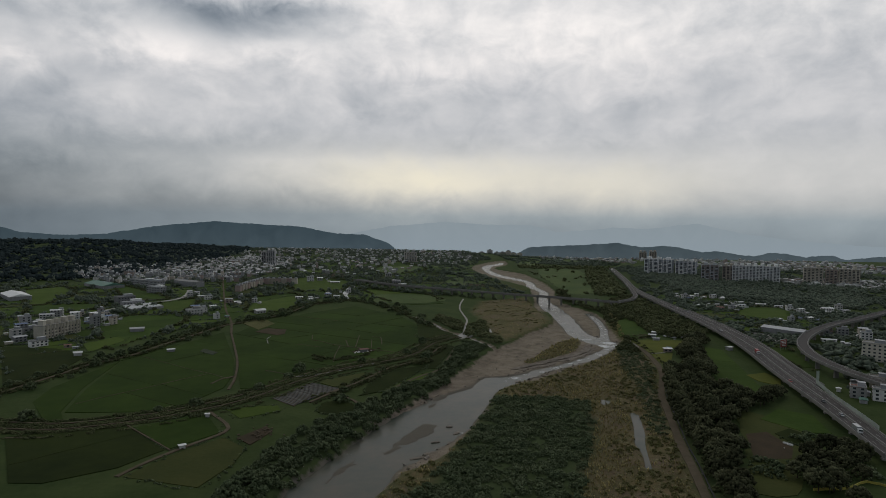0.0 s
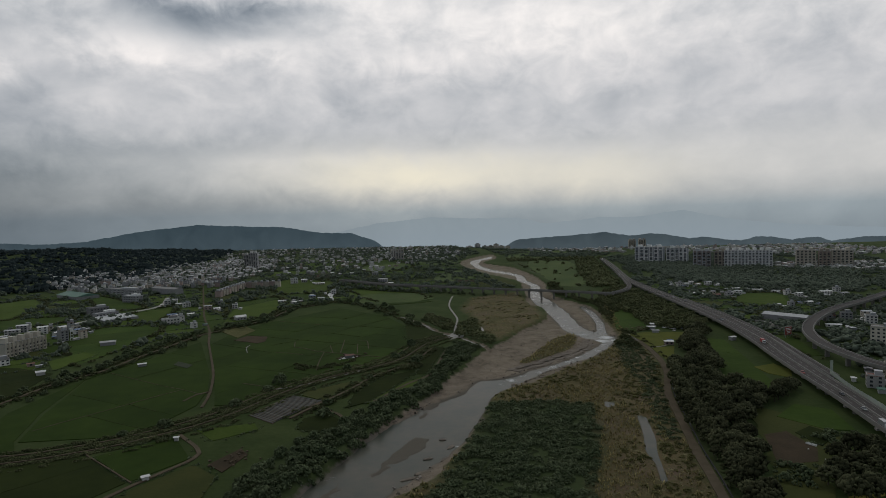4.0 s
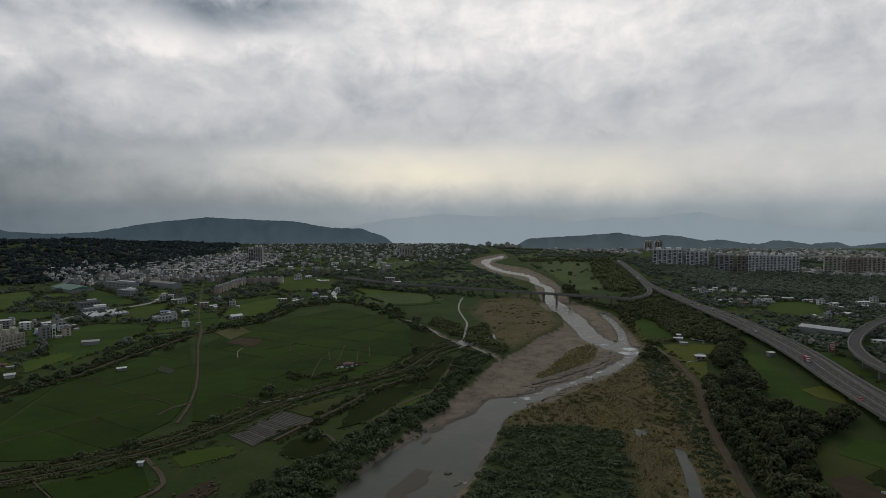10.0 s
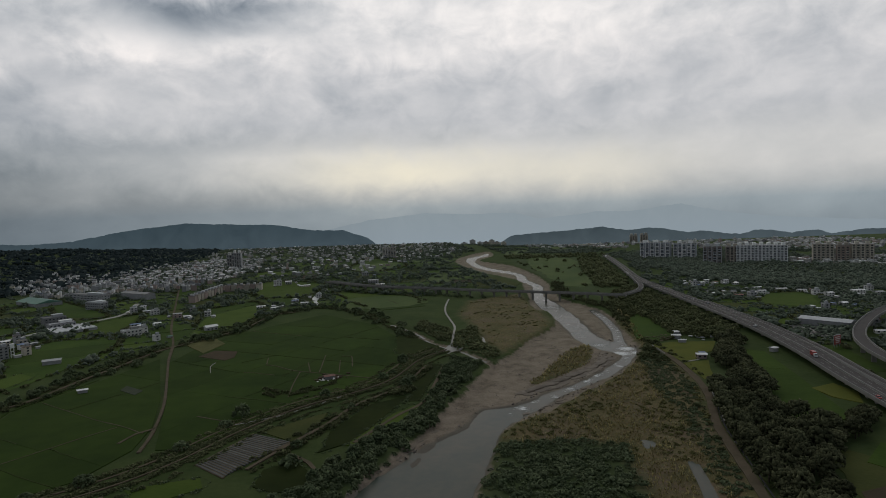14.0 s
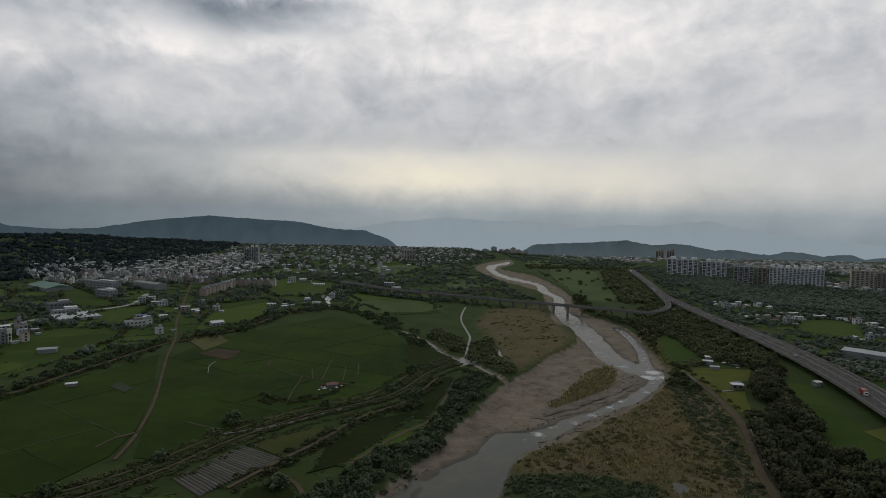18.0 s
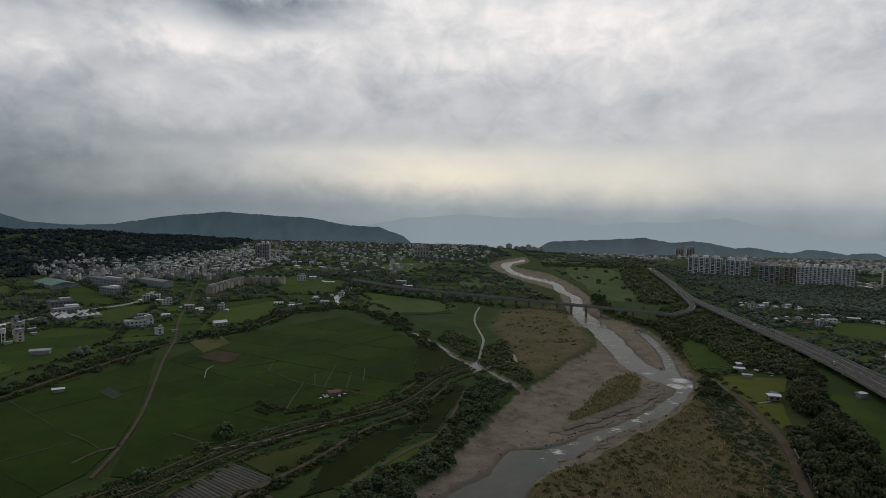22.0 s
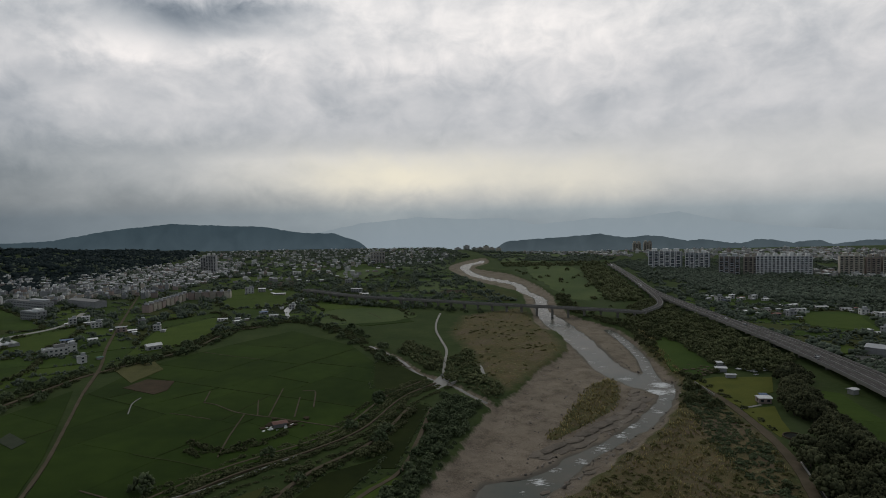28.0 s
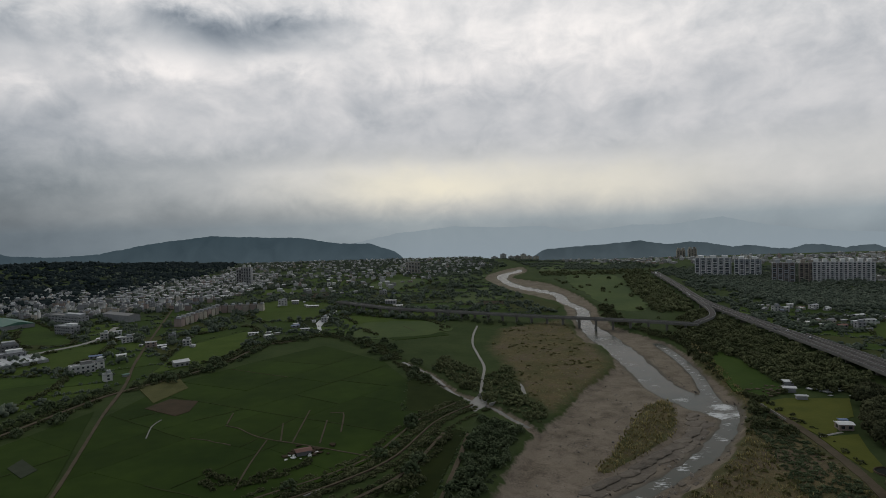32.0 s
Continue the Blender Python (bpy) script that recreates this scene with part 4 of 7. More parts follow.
for poly, ma, label, least, turn, z in (
    [(f, M_RICE, "flat dark green rice plot", a, t, 0.36) for f, a, t in ((FLD_A, 2300, 62), (FLD_B, 2300, 55), (FLD_B2, 2300, 55), (FLD_F, 9999, 0), (FLD_L, 3000, 20), (FLD_M, 4000, 10))]
    + [(f, M_DARKRICE, "dark green rice plot below the levee", a, t, 0.36) for f, a, t in ((FLD_D, 9999, 0), (FLD_E, 9999, 0), (FLD_G, 2500, 50), (FLD_N, 9999, 0), (FLD_P, 9999, 0))]
    + [(f, M_MID, "green rice plot beside the woods", 2500, 70, 0.45) for f in (FIELD_E1, FIELD_E2, FIELD_E3)]
    + [(f, M_BRIGHT, "bright yellow-green rice plot", 9999, 0, 0.42) for f in (FLD_C, FIELD_E4, FLD_K, FLD_I, FLD_E2)]
    + [(f, M_DRYGRASS, "rough olive-yellow grass field", 9999, 0, 0.38) for f in (FLD_H, FLD_C2)]
    + [(FLD_J, M_DARKRICE, "dull green field below the village", 2500, 40, 0.45)]
):
    for q in plots(poly, least, turn):
        if len(q) > 2 and abs(shoelace(q)) > 60:
            n_field += 1
            field(q, ma, label, z - 0.004 * (n_field % 20))
for ends in BUNDS:
    if len(ends) == 2 and rnd.random() < 0.55:
        a, b = (np.array(q) for q in ends)
        d = float(np.linalg.norm(b - a))
        if d < 18:
            continue
        t0, t1 = rnd.choice(((0.02, 0.98), (0.02, 0.6), (0.4, 0.98)))
        pts = [a + (b - a) * (t0 + (t1 - t0) * k / 5) + rng.uniform(-0.7, 0.7, 2) for k in range(6)]
        earth = rnd.random() < 0.35
        tagged(new("field_bund", ribbon("field_bund", smooth_line(pts, 4), rnd.uniform(0.35, 0.7), 0.52, 0.9, M_DIRT if earth else M_BUND, 0.35)), "low earth bund between rice plots" if earth else "low grassy bund between rice plots", "bund", kind="structure")
field(CANAL, M_CANAL, "pale reach of the brook between green banks", 0.45, "water", "canal")
field(LAWN, M_LAWN, "yellow-green mown lawn beside the sheds", 0.36, "lawn", "lawn")
field(LAWN2, M_LAWN, "yellow-green lawn by the round pit", 0.34, "lawn", "lawn")
field([(239, 483), (258, 491), (260, 471), (249, 451), (240, 464)], M_LAWN, "ripe yellow rice plot below the motorway", 0.56)
plot = field(PLASTIC, M_DIRT, "grey vegetable plot in rows under mulch film", 0.40, name="vegetable_plot")
for i in range(24):
    f = (i + 0.5) / 24
    a = np.array(PLASTIC[0]) * (1 - f) + np.array(PLASTIC[1]) * f
    e = np.array(PLASTIC[5]) * (1 - f) + np.array(PLASTIC[2]) * f
    part("mulch_row", ribbon("mulch_row", np.array([a + (e - a) * 0.04, (a + e) / 2, e - (e - a) * 0.04]), 0.95, 0.60, 0.5, M_PLASTIC), plot)
field(BROWN_E, M_SOIL, "bare brown ploughed plot", 0.34, name="ploughed_plot")
field(BROWN_W, M_SOIL, "bare brown muddy plot", 0.34, name="ploughed_plot")
field(BROWNF, M_SOIL, "bare brown plot among the rice", 0.56, name="ploughed_plot")
field(PADDY, M_PADDY, "small grey flooded plot in the rice", 0.57, name="flooded_plot")


def track(name, pts, width, ma, label, z=0.62, cat="track"):
    return tagged(new(name, ribbon(name, smooth_line(pts, 6), width, z, 0.9, ma, 0.12)), label, cat, kind="structure")


track("track", LANE[:5], 1.8, M_DIRT, "pale dirt lane between the rice fields")
track("lane_road", LANE[4:], 2.3, M_DIRT, "straight narrow road that runs on to the town", 0.6, "road")
track("track", LANE2, 1.6, M_DIRT, "narrow dirt path into the field")
track("track", TRACK_E, 4.6, M_DIRT, "dirt track along the edge of the woods", 0.4)
track("track", TRK, 2.0, M_PALE, "pale winding path to the weir", 0.45)
for pts in (PATHS1, PATHS2, PATHS3, PATHS4, PATHS5, PATHS6, PATHS7, PATHS8, PATHS9, PATHS10):
    track("field_path", pts, 0.8, M_DIRT, "narrow earth path between plots", 0.60)
for pts in (PATHS11, PATHS12, PATHS13):
    track("track", pts, 2.2, M_DIRT, "narrow dirt track beside the fields", 0.55)
track("garden_path", [(189, 557), (196, 560), (204, 563)], 1.6, M_PALE, "pale path across the lawn to the hut", 0.45)
field(ragged([(191, 396), (201, 381), (208, 365), (210, 343), (200, 324), (174, 302), (168, 283), (158, 269), (140, 270), (152, 299), (168, 340)], 8, 1.5), M_DRYGRASS, "rough brownish meadow below the motorway", 0.255, "meadow", "meadow")
field([(190, 348), (203, 357), (209, 343), (192, 329)], M_DARKRICE, "small dark vegetable plot", 0.5, "field", "vegetable_plot")
track("levee_road", L1, 1.1, M_DIRT, "pale track on the levee between hedges", 0.75)
l1 = smooth_line(L1, 8)
track("levee_road", (l1 + normals(l1) * 11.0).tolist(), 1.3, M_DIRT, "grassy track along the foot of the levee", 0.5)
track("levee_road", L2, 2.0, M_DIRT, "narrow track along the lower levee", 0.7)
track("lane_road", L3, 2.8, M_DIRT, "narrow pale lane along a hedge", 0.55, "road")
track("lane_road", ROADL, 4.0, M_DIRT, "short concrete road to the row houses", 0.6, "road")
track("lane_road", ROADT, 7.0, M_PALE, "narrow concrete road into the town", 0.5, "road")
track("irrigation_ditch", [(-109, 459), (-87, 472), (-69, 490), (-49, 512)], 0.6, M_PALE, "pale concrete lip of a ditch below the levee", 0.66, "ditch")
track("irrigation_ditch", LINE1, 0.6, M_PALE, "pale concrete irrigation ditch in the rice", 0.66, "ditch")

# ---- motorway, ramp and bridge ----
def deck(name, line, width, z, label, lanes, fence=False, cat="viaduct", pier_step=38.0, grass=0.0):
    """A raised road: deck, parapets, lane lines and piers."""
    top = tagged(new(name), label, cat)
    zz = np.broadcast_to(np.asarray(z, float), (len(line),))
    wide = np.broadcast_to(np.asarray(width, float), (len(line),))
    width = float(wide.max())
    ratio = (wide / width)[:, None]
    n = normals(line)
    part("deck", ribbon("deck", line, wide, zz, 1.5, M_CONC), top)
    part("carriageway", ribbon("carriageway", line, wide - 1.2, zz + 0.08, 0.07, M_ASPHALT), top, "grey asphalt carriageway")
    for s in (-1, 1):
        part("parapet", ribbon("parapet", line + n * s * (wide[:, None] / 2 - 0.25), 0.5, zz + 1.0, 1.3, M_RAIL), top, "pale concrete parapet")
    for off, dashed in lanes:
        l2 = line + n * off * ratio
        if not dashed:
            part("edge_line", ribbon("edge_line", l2, 0.28, zz + 0.13, 0.04, M_PAINT), top, "white painted edge line")
        else:
            rows = []
            d = np.linalg.norm(np.diff(l2, axis=0), axis=1)
            s = np.r_[0, np.cumsum(d)]
            for t in np.arange(3, s[-1] - 6, 12.0):
                x, y, h = (np.interp(t, s, v) for v in (l2[:, 0], l2[:, 1], zz))
                x2, y2 = (np.interp(t + 1, s, v) for v in (l2[:, 0], l2[:, 1]))
                rows.append((x, y, h + 0.1, 5.0, 0.26, 0.05, math.degrees(math.atan2(y2 - y, x2 - x))))
            tagged(part("lane_marking", boxes("lane_marking", rows, M_PAINT), top, "dashed white lane line"), kind="stuff")
    s = np.r_[0, np.cumsum(np.linalg.norm(np.diff(line, axis=0), axis=1))]
    for t in np.arange(pier_step / 2, s[-1], pier_step):
        x, y, h = (np.interp(t, s, v) for v in (line[:, 0], line[:, 1], zz))
        if h < 4:
            continue
        x2, y2 = (np.interp(t + 1, s, v) for v in (line[:, 0], line[:, 1]))
        a = math.degrees(math.atan2(y2 - y, x2 - x))
        foot = -4.6 if name == "bridge" else -0.6
        rows = [(0, 0, foot - h, 2.0, max(3.0, width * 0.3), h - foot - 2.4), (0, 0, -2.5, 2.4, width * 0.82, 1.05)]
        part("pier", boxes("pier", rows, M_CONC), top, "concrete pier with a wide head", pose(x, y, h, 0, 0, a))
    return top


def middle(a, b):
    a, b = np.array(a, float), np.array(b, float)
    return smooth_line((a + b) / 2, 10)


HWY = middle(HWY_L, HWY_R)
HWY = HWY + normals(HWY) * 1.0
HWY_WIDTH = np.interp(HWY[:, 1], (330, 430, 482, 570, 800, 1150), (13.5, 15.0, 16.5, 18.6, 14.0, 11.0))
deck("motorway_viaduct", HWY, HWY_WIDTH, 6.0, "wide concrete motorway viaduct with two carriageways", ((-8.2, 0), (8.2, 0), (-4.8, 1), (4.8, 1), (-1.0, 0), (1.0, 0)))
part("median_barrier", ribbon("median_barrier", HWY, 0.6, 7.0, 0.95, M_RAIL), bpy.data.objects["motorway_viaduct"], "concrete median barrier")
deck("motorway_ramp", smooth_line(RAMP, 6), 9.5, 9.0, "curved concrete slip road on piers", ((-4.0, 0), (4.0, 0)), pier_step=30)
SLIP = middle(HWY_L[4:10], HWY_R[4:10])
deck("slip_road", SLIP + normals(SLIP) * 13.2, 5.5, np.linspace(5.0, 6.0, len(SLIP)), "narrow slip road joining the motorway", ((-2.0, 0), (2.0, 0)), pier_step=26)
BR = smooth_line(BRIDGE, 12)
deck("bridge", BR, 8.4, 8.0, "long low concrete road bridge over the river", ((-3.4, 0), (3.4, 0), (0, 1)), pier_step=18)
deck("bridge_approach", smooth_line(SPUR, 6), 6.4, 7.0, "short curved approach to the bridge", ((-2.5, 0), (2.5, 0)), pier_step=30)


def sound_wall():
    top = tagged(new("sound_barrier"), "pale green sound barrier with steel posts beside the motorway", "barrier")
    line = smooth_line(FENCE, 4)
    for i in range(0, len(line) - 1):
        a, b = line[i], line[i + 1]
        c, ang, d = (a + b) / 2, math.degrees(math.atan2(b[1] - a[1], b[0] - a[0])), float(np.linalg.norm(b - a))
        part("panel", boxes("panel", [(0, 0, 0, d - 0.1, 0.15, 2.8)], M_PALEGREEN), top, "", pose(c[0], c[1], 6.2, 0, 0, ang))
        part("post", boxes("post", [(0, 0, 0, 0.2, 0.3, 3.0)], M_STEEL), top, "", pose(a[0], a[1], 6.2, 0, 0, ang))
    return line[0]


M_PALEGREEN = mat("pale_green_panel", (0.32, 0.36, 0.30), (0.24, 0.28, 0.24), 0.4, 0.6, 0.0, vary=0.1)
WALL_END = sound_wall()


def sign_mast(x, y):
    top = tagged(new("sign_panel"), "tall narrow pale panel on posts beside the motorway", "sign")
    top.matrix_basis = pose(x, y, 0, 0, 0, 20)
    for s in (-1, 1):
        part("post", boxes("post", [(s * 1.0, 0, -0.3, 0.25, 0.25, 15.3)], M_STEEL), top)
    part("panel", boxes("panel", [(0, -0.2, 7.5, 2.6, 0.2, 7.5)], M_PALEGREEN), top)


sign_mast(float(WALL_END[0]) + 1.5, float(WALL_END[1]) + 1.0)


# ---- trees ----
def ico():
    p = (1 + 5**0.5) / 2
    v = np.array([(-1, p, 0), (1, p, 0), (-1, -p, 0), (1, -p, 0), (0, -1, p), (0, 1, p), (0, -1, -p), (0, 1, -p), (p, 0, -1), (p, 0, 1), (-p, 0, -1), (-p, 0, 1)], float)
    f = np.array([(0, 11, 5), (0, 5, 1), (0, 1, 7), (0, 7, 10), (0, 10, 11), (1, 5, 9), (5, 11, 4), (11, 10, 2), (10, 7, 6), (7, 1, 8), (3, 9, 4), (3, 4, 2), (3, 2, 6), (3, 6, 8), (3, 8, 9), (4, 9, 5), (2, 4, 11), (6, 2, 10), (8, 6, 7), (9, 8, 1)])
    return v / np.linalg.norm(v[0]), f


ICO_V, ICO_F = ico()
OCT_V = np.array([(1, 0, 0), (-1, 0, 0), (0, 1, 0), (0, -1, 0), (0, 0, 1), (0, 0, -0.8)], float)
OCT_F = np.array([(0, 2, 4), (2, 1, 4), (1, 3, 4), (3, 0, 4), (2, 0, 5), (1, 2, 5), (3, 1, 5), (0, 3, 5)])


def crown(seed, n, shape=(1.0, 1.0, 0.8), size=0.36, base=OCT_V, fac=OCT_F, low=0.25, loose=True):
    """A crown of unit radius out of many ragged clumps round an uneven core; its foot is at z = 0."""
    r = np.random.default_rng(seed)
    d = r.normal(size=(n, 3))
    d /= np.linalg.norm(d, axis=1, keepdims=True)
    d[:, 2] = np.abs(d[:, 2]) * 1.1 - low
    rad = r.uniform(0.45, 1.0, (n, 1)) ** 0.5
    c = d * rad * np.array(shape) + (0, 0, shape[2] * 0.55)
    s = size * r.uniform(0.5, 1.35, (n, 1, 1)) * r.uniform(0.55, 1.35, (n, 1, 3))
    b = base[None] * (1 + 0.35 * r.uniform(-1, 1, (n, len(base), 1))) * s
    q = r.normal(size=(n, 4))
    q /= np.linalg.norm(q, axis=1, keepdims=True)
    w, i, j, k = q.T
    turn = np.stack([1 - 2 * (j * j + k * k), 2 * (i * j - k * w), 2 * (i * k + j * w), 2 * (i * j + k * w), 1 - 2 * (i * i + k * k), 2 * (j * k - i * w), 2 * (i * k - j * w), 2 * (j * k + i * w), 1 - 2 * (i * i + j * j)], -1).reshape(n, 3, 3)
    v = (np.einsum("nij,nvj->nvi", turn, b) if loose else b) + c[:, None]
    f = fac[None] + (np.arange(n) * len(base))[:, None, None]
    return v.reshape(-1, 3), f.reshape(-1, 3)


def trunk_mesh(h, r):
    co, fa, k = [], [], 6
    for j, (z, q, ox) in enumerate(((0, 1.25, 0), (0.35, 0.85, 0.06), (0.75, 0.6, -0.05), (1.0, 0.35, 0.08))):
        co += [(ox * h * 0.2 + r * q * math.cos(6.283 * i / k), r * q * math.sin(6.283 * i / k), z * h) for i in range(k)]
        if j:
            fa += [(k * (j - 1) + i, k * (j - 1) + (i + 1) % k, k * j + (i + 1) % k, k * j + i) for i in range(k)]
    for a in (0.5, 2.6, 4.6):
        o = len(co)
        x, y = math.cos(a), math.sin(a)
        co += [(0, -r * 0.3, h * 0.6), (0, r * 0.3, h * 0.6), (0, 0, h * 0.7), (x * h * 0.4, y * h * 0.4, h * 1.1)]
        fa += [(o, o + 1, o + 3), (o + 1, o + 2, o + 3), (o + 2, o, o + 3)]
    return mesh_of("trunk", co, fa, M_TRUNK)


def ground_z(x, y):
    i = np.clip(np.searchsorted(gx, x) - 1, 0, nx - 2)
    j = np.clip(np.searchsorted(gy, y) - 1, 0, ny - 2)
    return np.minimum(np.minimum(GZ[j, i], GZ[j, i + 1]), np.minimum(GZ[j + 1, i], GZ[j + 1, i + 1]))


def scatter(name, places, radii, variants, ma, label, cat="tree", squash=(0.8, 1.25), lift=0.0, smooth=False):
    """One joined growth of many crowns."""
    cos, fas, o = [], [], 0
    zs = ground_z(places[:, 0], places[:, 1])
    for (x, y), r, z in zip(places, radii, zs):
        v, f = variants[rnd.randrange(len(variants))]
        a, h = rnd.uniform(0, 6.28), r * rnd.uniform(*squash)
        c, s = math.cos(a) * r, math.sin(a) * r
        cos.append(np.stack([v[:, 0] * c - v[:, 1] * s + x, v[:, 0] * s + v[:, 1] * c + y, v[:, 2] * h + z + lift * r - 0.1], 1))
        fas.append(f + o)
        o += len(v)
    return tagged(new(name, mesh_np(name, np.concatenate(cos), np.concatenate(fas), ma, smooth)), label, cat, kind="stuff")


def fill(poly, step, jitter=0.5, keep=1.0):
    """Loosely even places inside an outline."""
    p = np.array(poly, float)
    x, y = np.meshgrid(np.arange(p[:, 0].min(), p[:, 0].max(), step), np.arange(p[:, 1].min(), p[:, 1].max(), step))
    x, y = (v.ravel() + rng.uniform(-jitter, jitter, v.size) * step for v in (x, y))
    ok = inside(poly, x, y) & (rng.uniform(0, 1, x.size) < keep)
    return np.stack([x[ok], y[ok]], 1)


def along(line, step, spread, off=0.0, keep=1.0):
    l = smooth_line(line, step)
    l = l + normals(l) * (off + rng.uniform(-spread, spread, (len(l), 1))) + rng.uniform(-step / 2, step / 2, l.shape)
    return l[rng.uniform(0, 1, len(l)) < keep]


TREES = [crown(s, 72, (1, 1, 0.85), 0.21) for s in range(8)]
FARTREES = [crown(s + 20, 13, (1, 1, 0.8), 0.45) for s in range(6)]
BUSHES = [crown(s + 40, 22, (1, 1, 0.55), 0.28, low=0.1) for s in range(8)]
TUFTS = [crown(s + 60, 7, (0.9, 0.9, 0.6), 0.30, OCT_V * (0.5, 0.5, 1.5), OCT_F, 0.0, False) for s in range(6)]



def clear_of(p, *gaps):
    """Drops the places that stand on roads, water or fields."""
    ok = np.ones(len(p), bool)
    for line, d in gaps:
        ok &= edge_distance(line, p[:, 0], p[:, 1], False) > d
    return p[ok]


def off_fields(p, reach=-1.0):
    ok = np.ones(len(p), bool)
    for f in (FLD_A, FLD_B, FLD_B2, FLD_P, FLD_C, FLD_C2, FLD_D, FLD_E, FLD_E2, FLD_F, FLD_G, FLD_H, FLD_I, FLD_L, FLD_N, PLASTIC, FIELD_E1, FIELD_E2, FIELD_E3, FIELD_E4, LAWN, LAWN2):
        ok &= ~inside(f, p[:, 0], p[:, 1])
    ok &= signed(BED, p[:, 0], p[:, 1]) < reach
    return p[ok]


def grow(name, p, lo, hi, variants, ma, label, cat="tree", squash=(0.8, 1.25)):
    p = np.asarray(p)
    if len(p):
        scatter(name, p, lo * 0.8 + (hi - lo * 0.8) * rng.uniform(0, 1, len(p)) ** 1.3, variants, ma, label, cat, squash, smooth=True)


roads = ((HWY, 14), (TRACK_E, 5), (smooth_line(RAMP, 10), 7), (BR, 7), (LANE, 4), (STREAM_L, 5))
PIT_AT = [(186, 505), (192, 512), (198, 520), (204, 532)]
roads = roads + ((PIT_AT, 9),)
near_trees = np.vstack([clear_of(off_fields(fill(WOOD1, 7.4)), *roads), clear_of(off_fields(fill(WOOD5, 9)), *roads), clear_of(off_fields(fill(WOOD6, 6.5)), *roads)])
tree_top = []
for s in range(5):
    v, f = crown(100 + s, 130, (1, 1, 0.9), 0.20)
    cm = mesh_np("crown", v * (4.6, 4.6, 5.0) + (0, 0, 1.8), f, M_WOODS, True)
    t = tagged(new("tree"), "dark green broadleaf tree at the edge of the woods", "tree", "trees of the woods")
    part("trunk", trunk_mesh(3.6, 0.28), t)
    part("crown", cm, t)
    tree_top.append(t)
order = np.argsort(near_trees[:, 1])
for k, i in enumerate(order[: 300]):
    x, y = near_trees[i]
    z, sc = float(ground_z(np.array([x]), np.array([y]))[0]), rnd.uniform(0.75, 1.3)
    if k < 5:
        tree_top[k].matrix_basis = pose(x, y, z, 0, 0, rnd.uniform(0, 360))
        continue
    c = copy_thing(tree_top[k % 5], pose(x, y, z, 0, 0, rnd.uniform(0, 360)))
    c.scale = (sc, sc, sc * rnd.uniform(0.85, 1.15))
rest = near_trees[order[300:]]
if len(rest):
    grow("woods", rest, 3.5, 6.0, TREES, M_CROWN, "dense dark green woods beside the track")
grow("woods", clear_of(off_fields(fill(WOOD2, 6.4)), *roads), 3.0, 5.6, TREES, M_CROWN, "dense dark woods between river and motorway")
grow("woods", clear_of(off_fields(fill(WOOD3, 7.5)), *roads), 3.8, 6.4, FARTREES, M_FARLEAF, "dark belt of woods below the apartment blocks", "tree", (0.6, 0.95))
EDGE_WOOD = [(333, 1441), (395, 1490), (317, 1066), (287, 988), (246, 979), (295, 1271)]
grow("woods", clear_of(np.vstack([fill(EDGE_WOOD, 7.2), fill(WOOD4, 14, keep=0.10), fill([(190, 1530), (420, 1500), (430, 1580), (190, 1610)], 12)]), *roads), 2.6, 5.6, FARTREES, M_CROWN, "dark woods on the slope beside the motorway")
rip = off_fields(fill(RIPW, 4.3, keep=0.95), 5.0)
grow("riverside_thicket", clear_of(rip, (STREAM_L, 5), (PATHS13, 2.5)), 1.6, 3.9, TREES, M_FLATBUSH, "dense thicket along the river bank", "thicket")
grow("riverside_thicket", clear_of(off_fields(fill(RIPN, 5.5)), (STREAM_L, 5), (TRK, 3)), 2.0, 4.2, BUSHES, M_CROWN, "bushes round the weir", "thicket")
bush_p = fill(BUSH, 2.7)
bush_p = bush_p[wave(bush_p[:, 0], bush_p[:, 1], 9, 3.0) + rng.uniform(-0.4, 0.4, len(bush_p)) > -0.45]
grow("bush_patch", bush_p, 1.0, 2.9, BUSHES, M_FLATBUSH, "dense dark green bushes on the river flat", "bushes", (0.7, 1.1))
levee = np.vstack([along(L1, 1.2, 1.9, 15.0, 0.9), along(L1, 2.0, 1.2, -13.0, 0.7), along(L1, 0.8, 1.6, 4.2), along(L1, 0.8, 1.8, -4.2), along(L1, 1.6, 2.5, 8.0, 0.8)])
grow("hedge", clear_of(levee, (L1, 1.3), (LANE, 4)), 1.0, 2.3, BUSHES, M_CROWN, "low even hedges along the levee", "hedge", (0.6, 1.0))
hedges = [along(L2, 1.5, 1.7, -4.5, 0.9), along(L2, 2.5, 1.2, 3.6, 0.7), along(L3, 1.3, 2.6, 4.2), along(L3, 1.5, 2.8, -4.6, 0.9), along(L4, 1.6, 6.0), along(L4, 2.2, 9.0),
          along(HEDGE1, 2.2, 0.9), along(HEDGE2, 2.2, 1.0), along(TRACK_E, 5.0, 2.0, -6.5, 0.9), along(TRACK_E, 8.0, 3.0, 8.0, 0.5)]
grow("hedge", clear_of(np.vstack(hedges), *[g for g in roads if g[0] is not TRACK_E], (TRACK_E, 3.5), (L1, 1.5), (L3, 3.0)), 0.9, 2.8, BUSHES, M_CROWN, "uneven dark hedges along tracks and levees", "hedge", (0.7, 1.2))
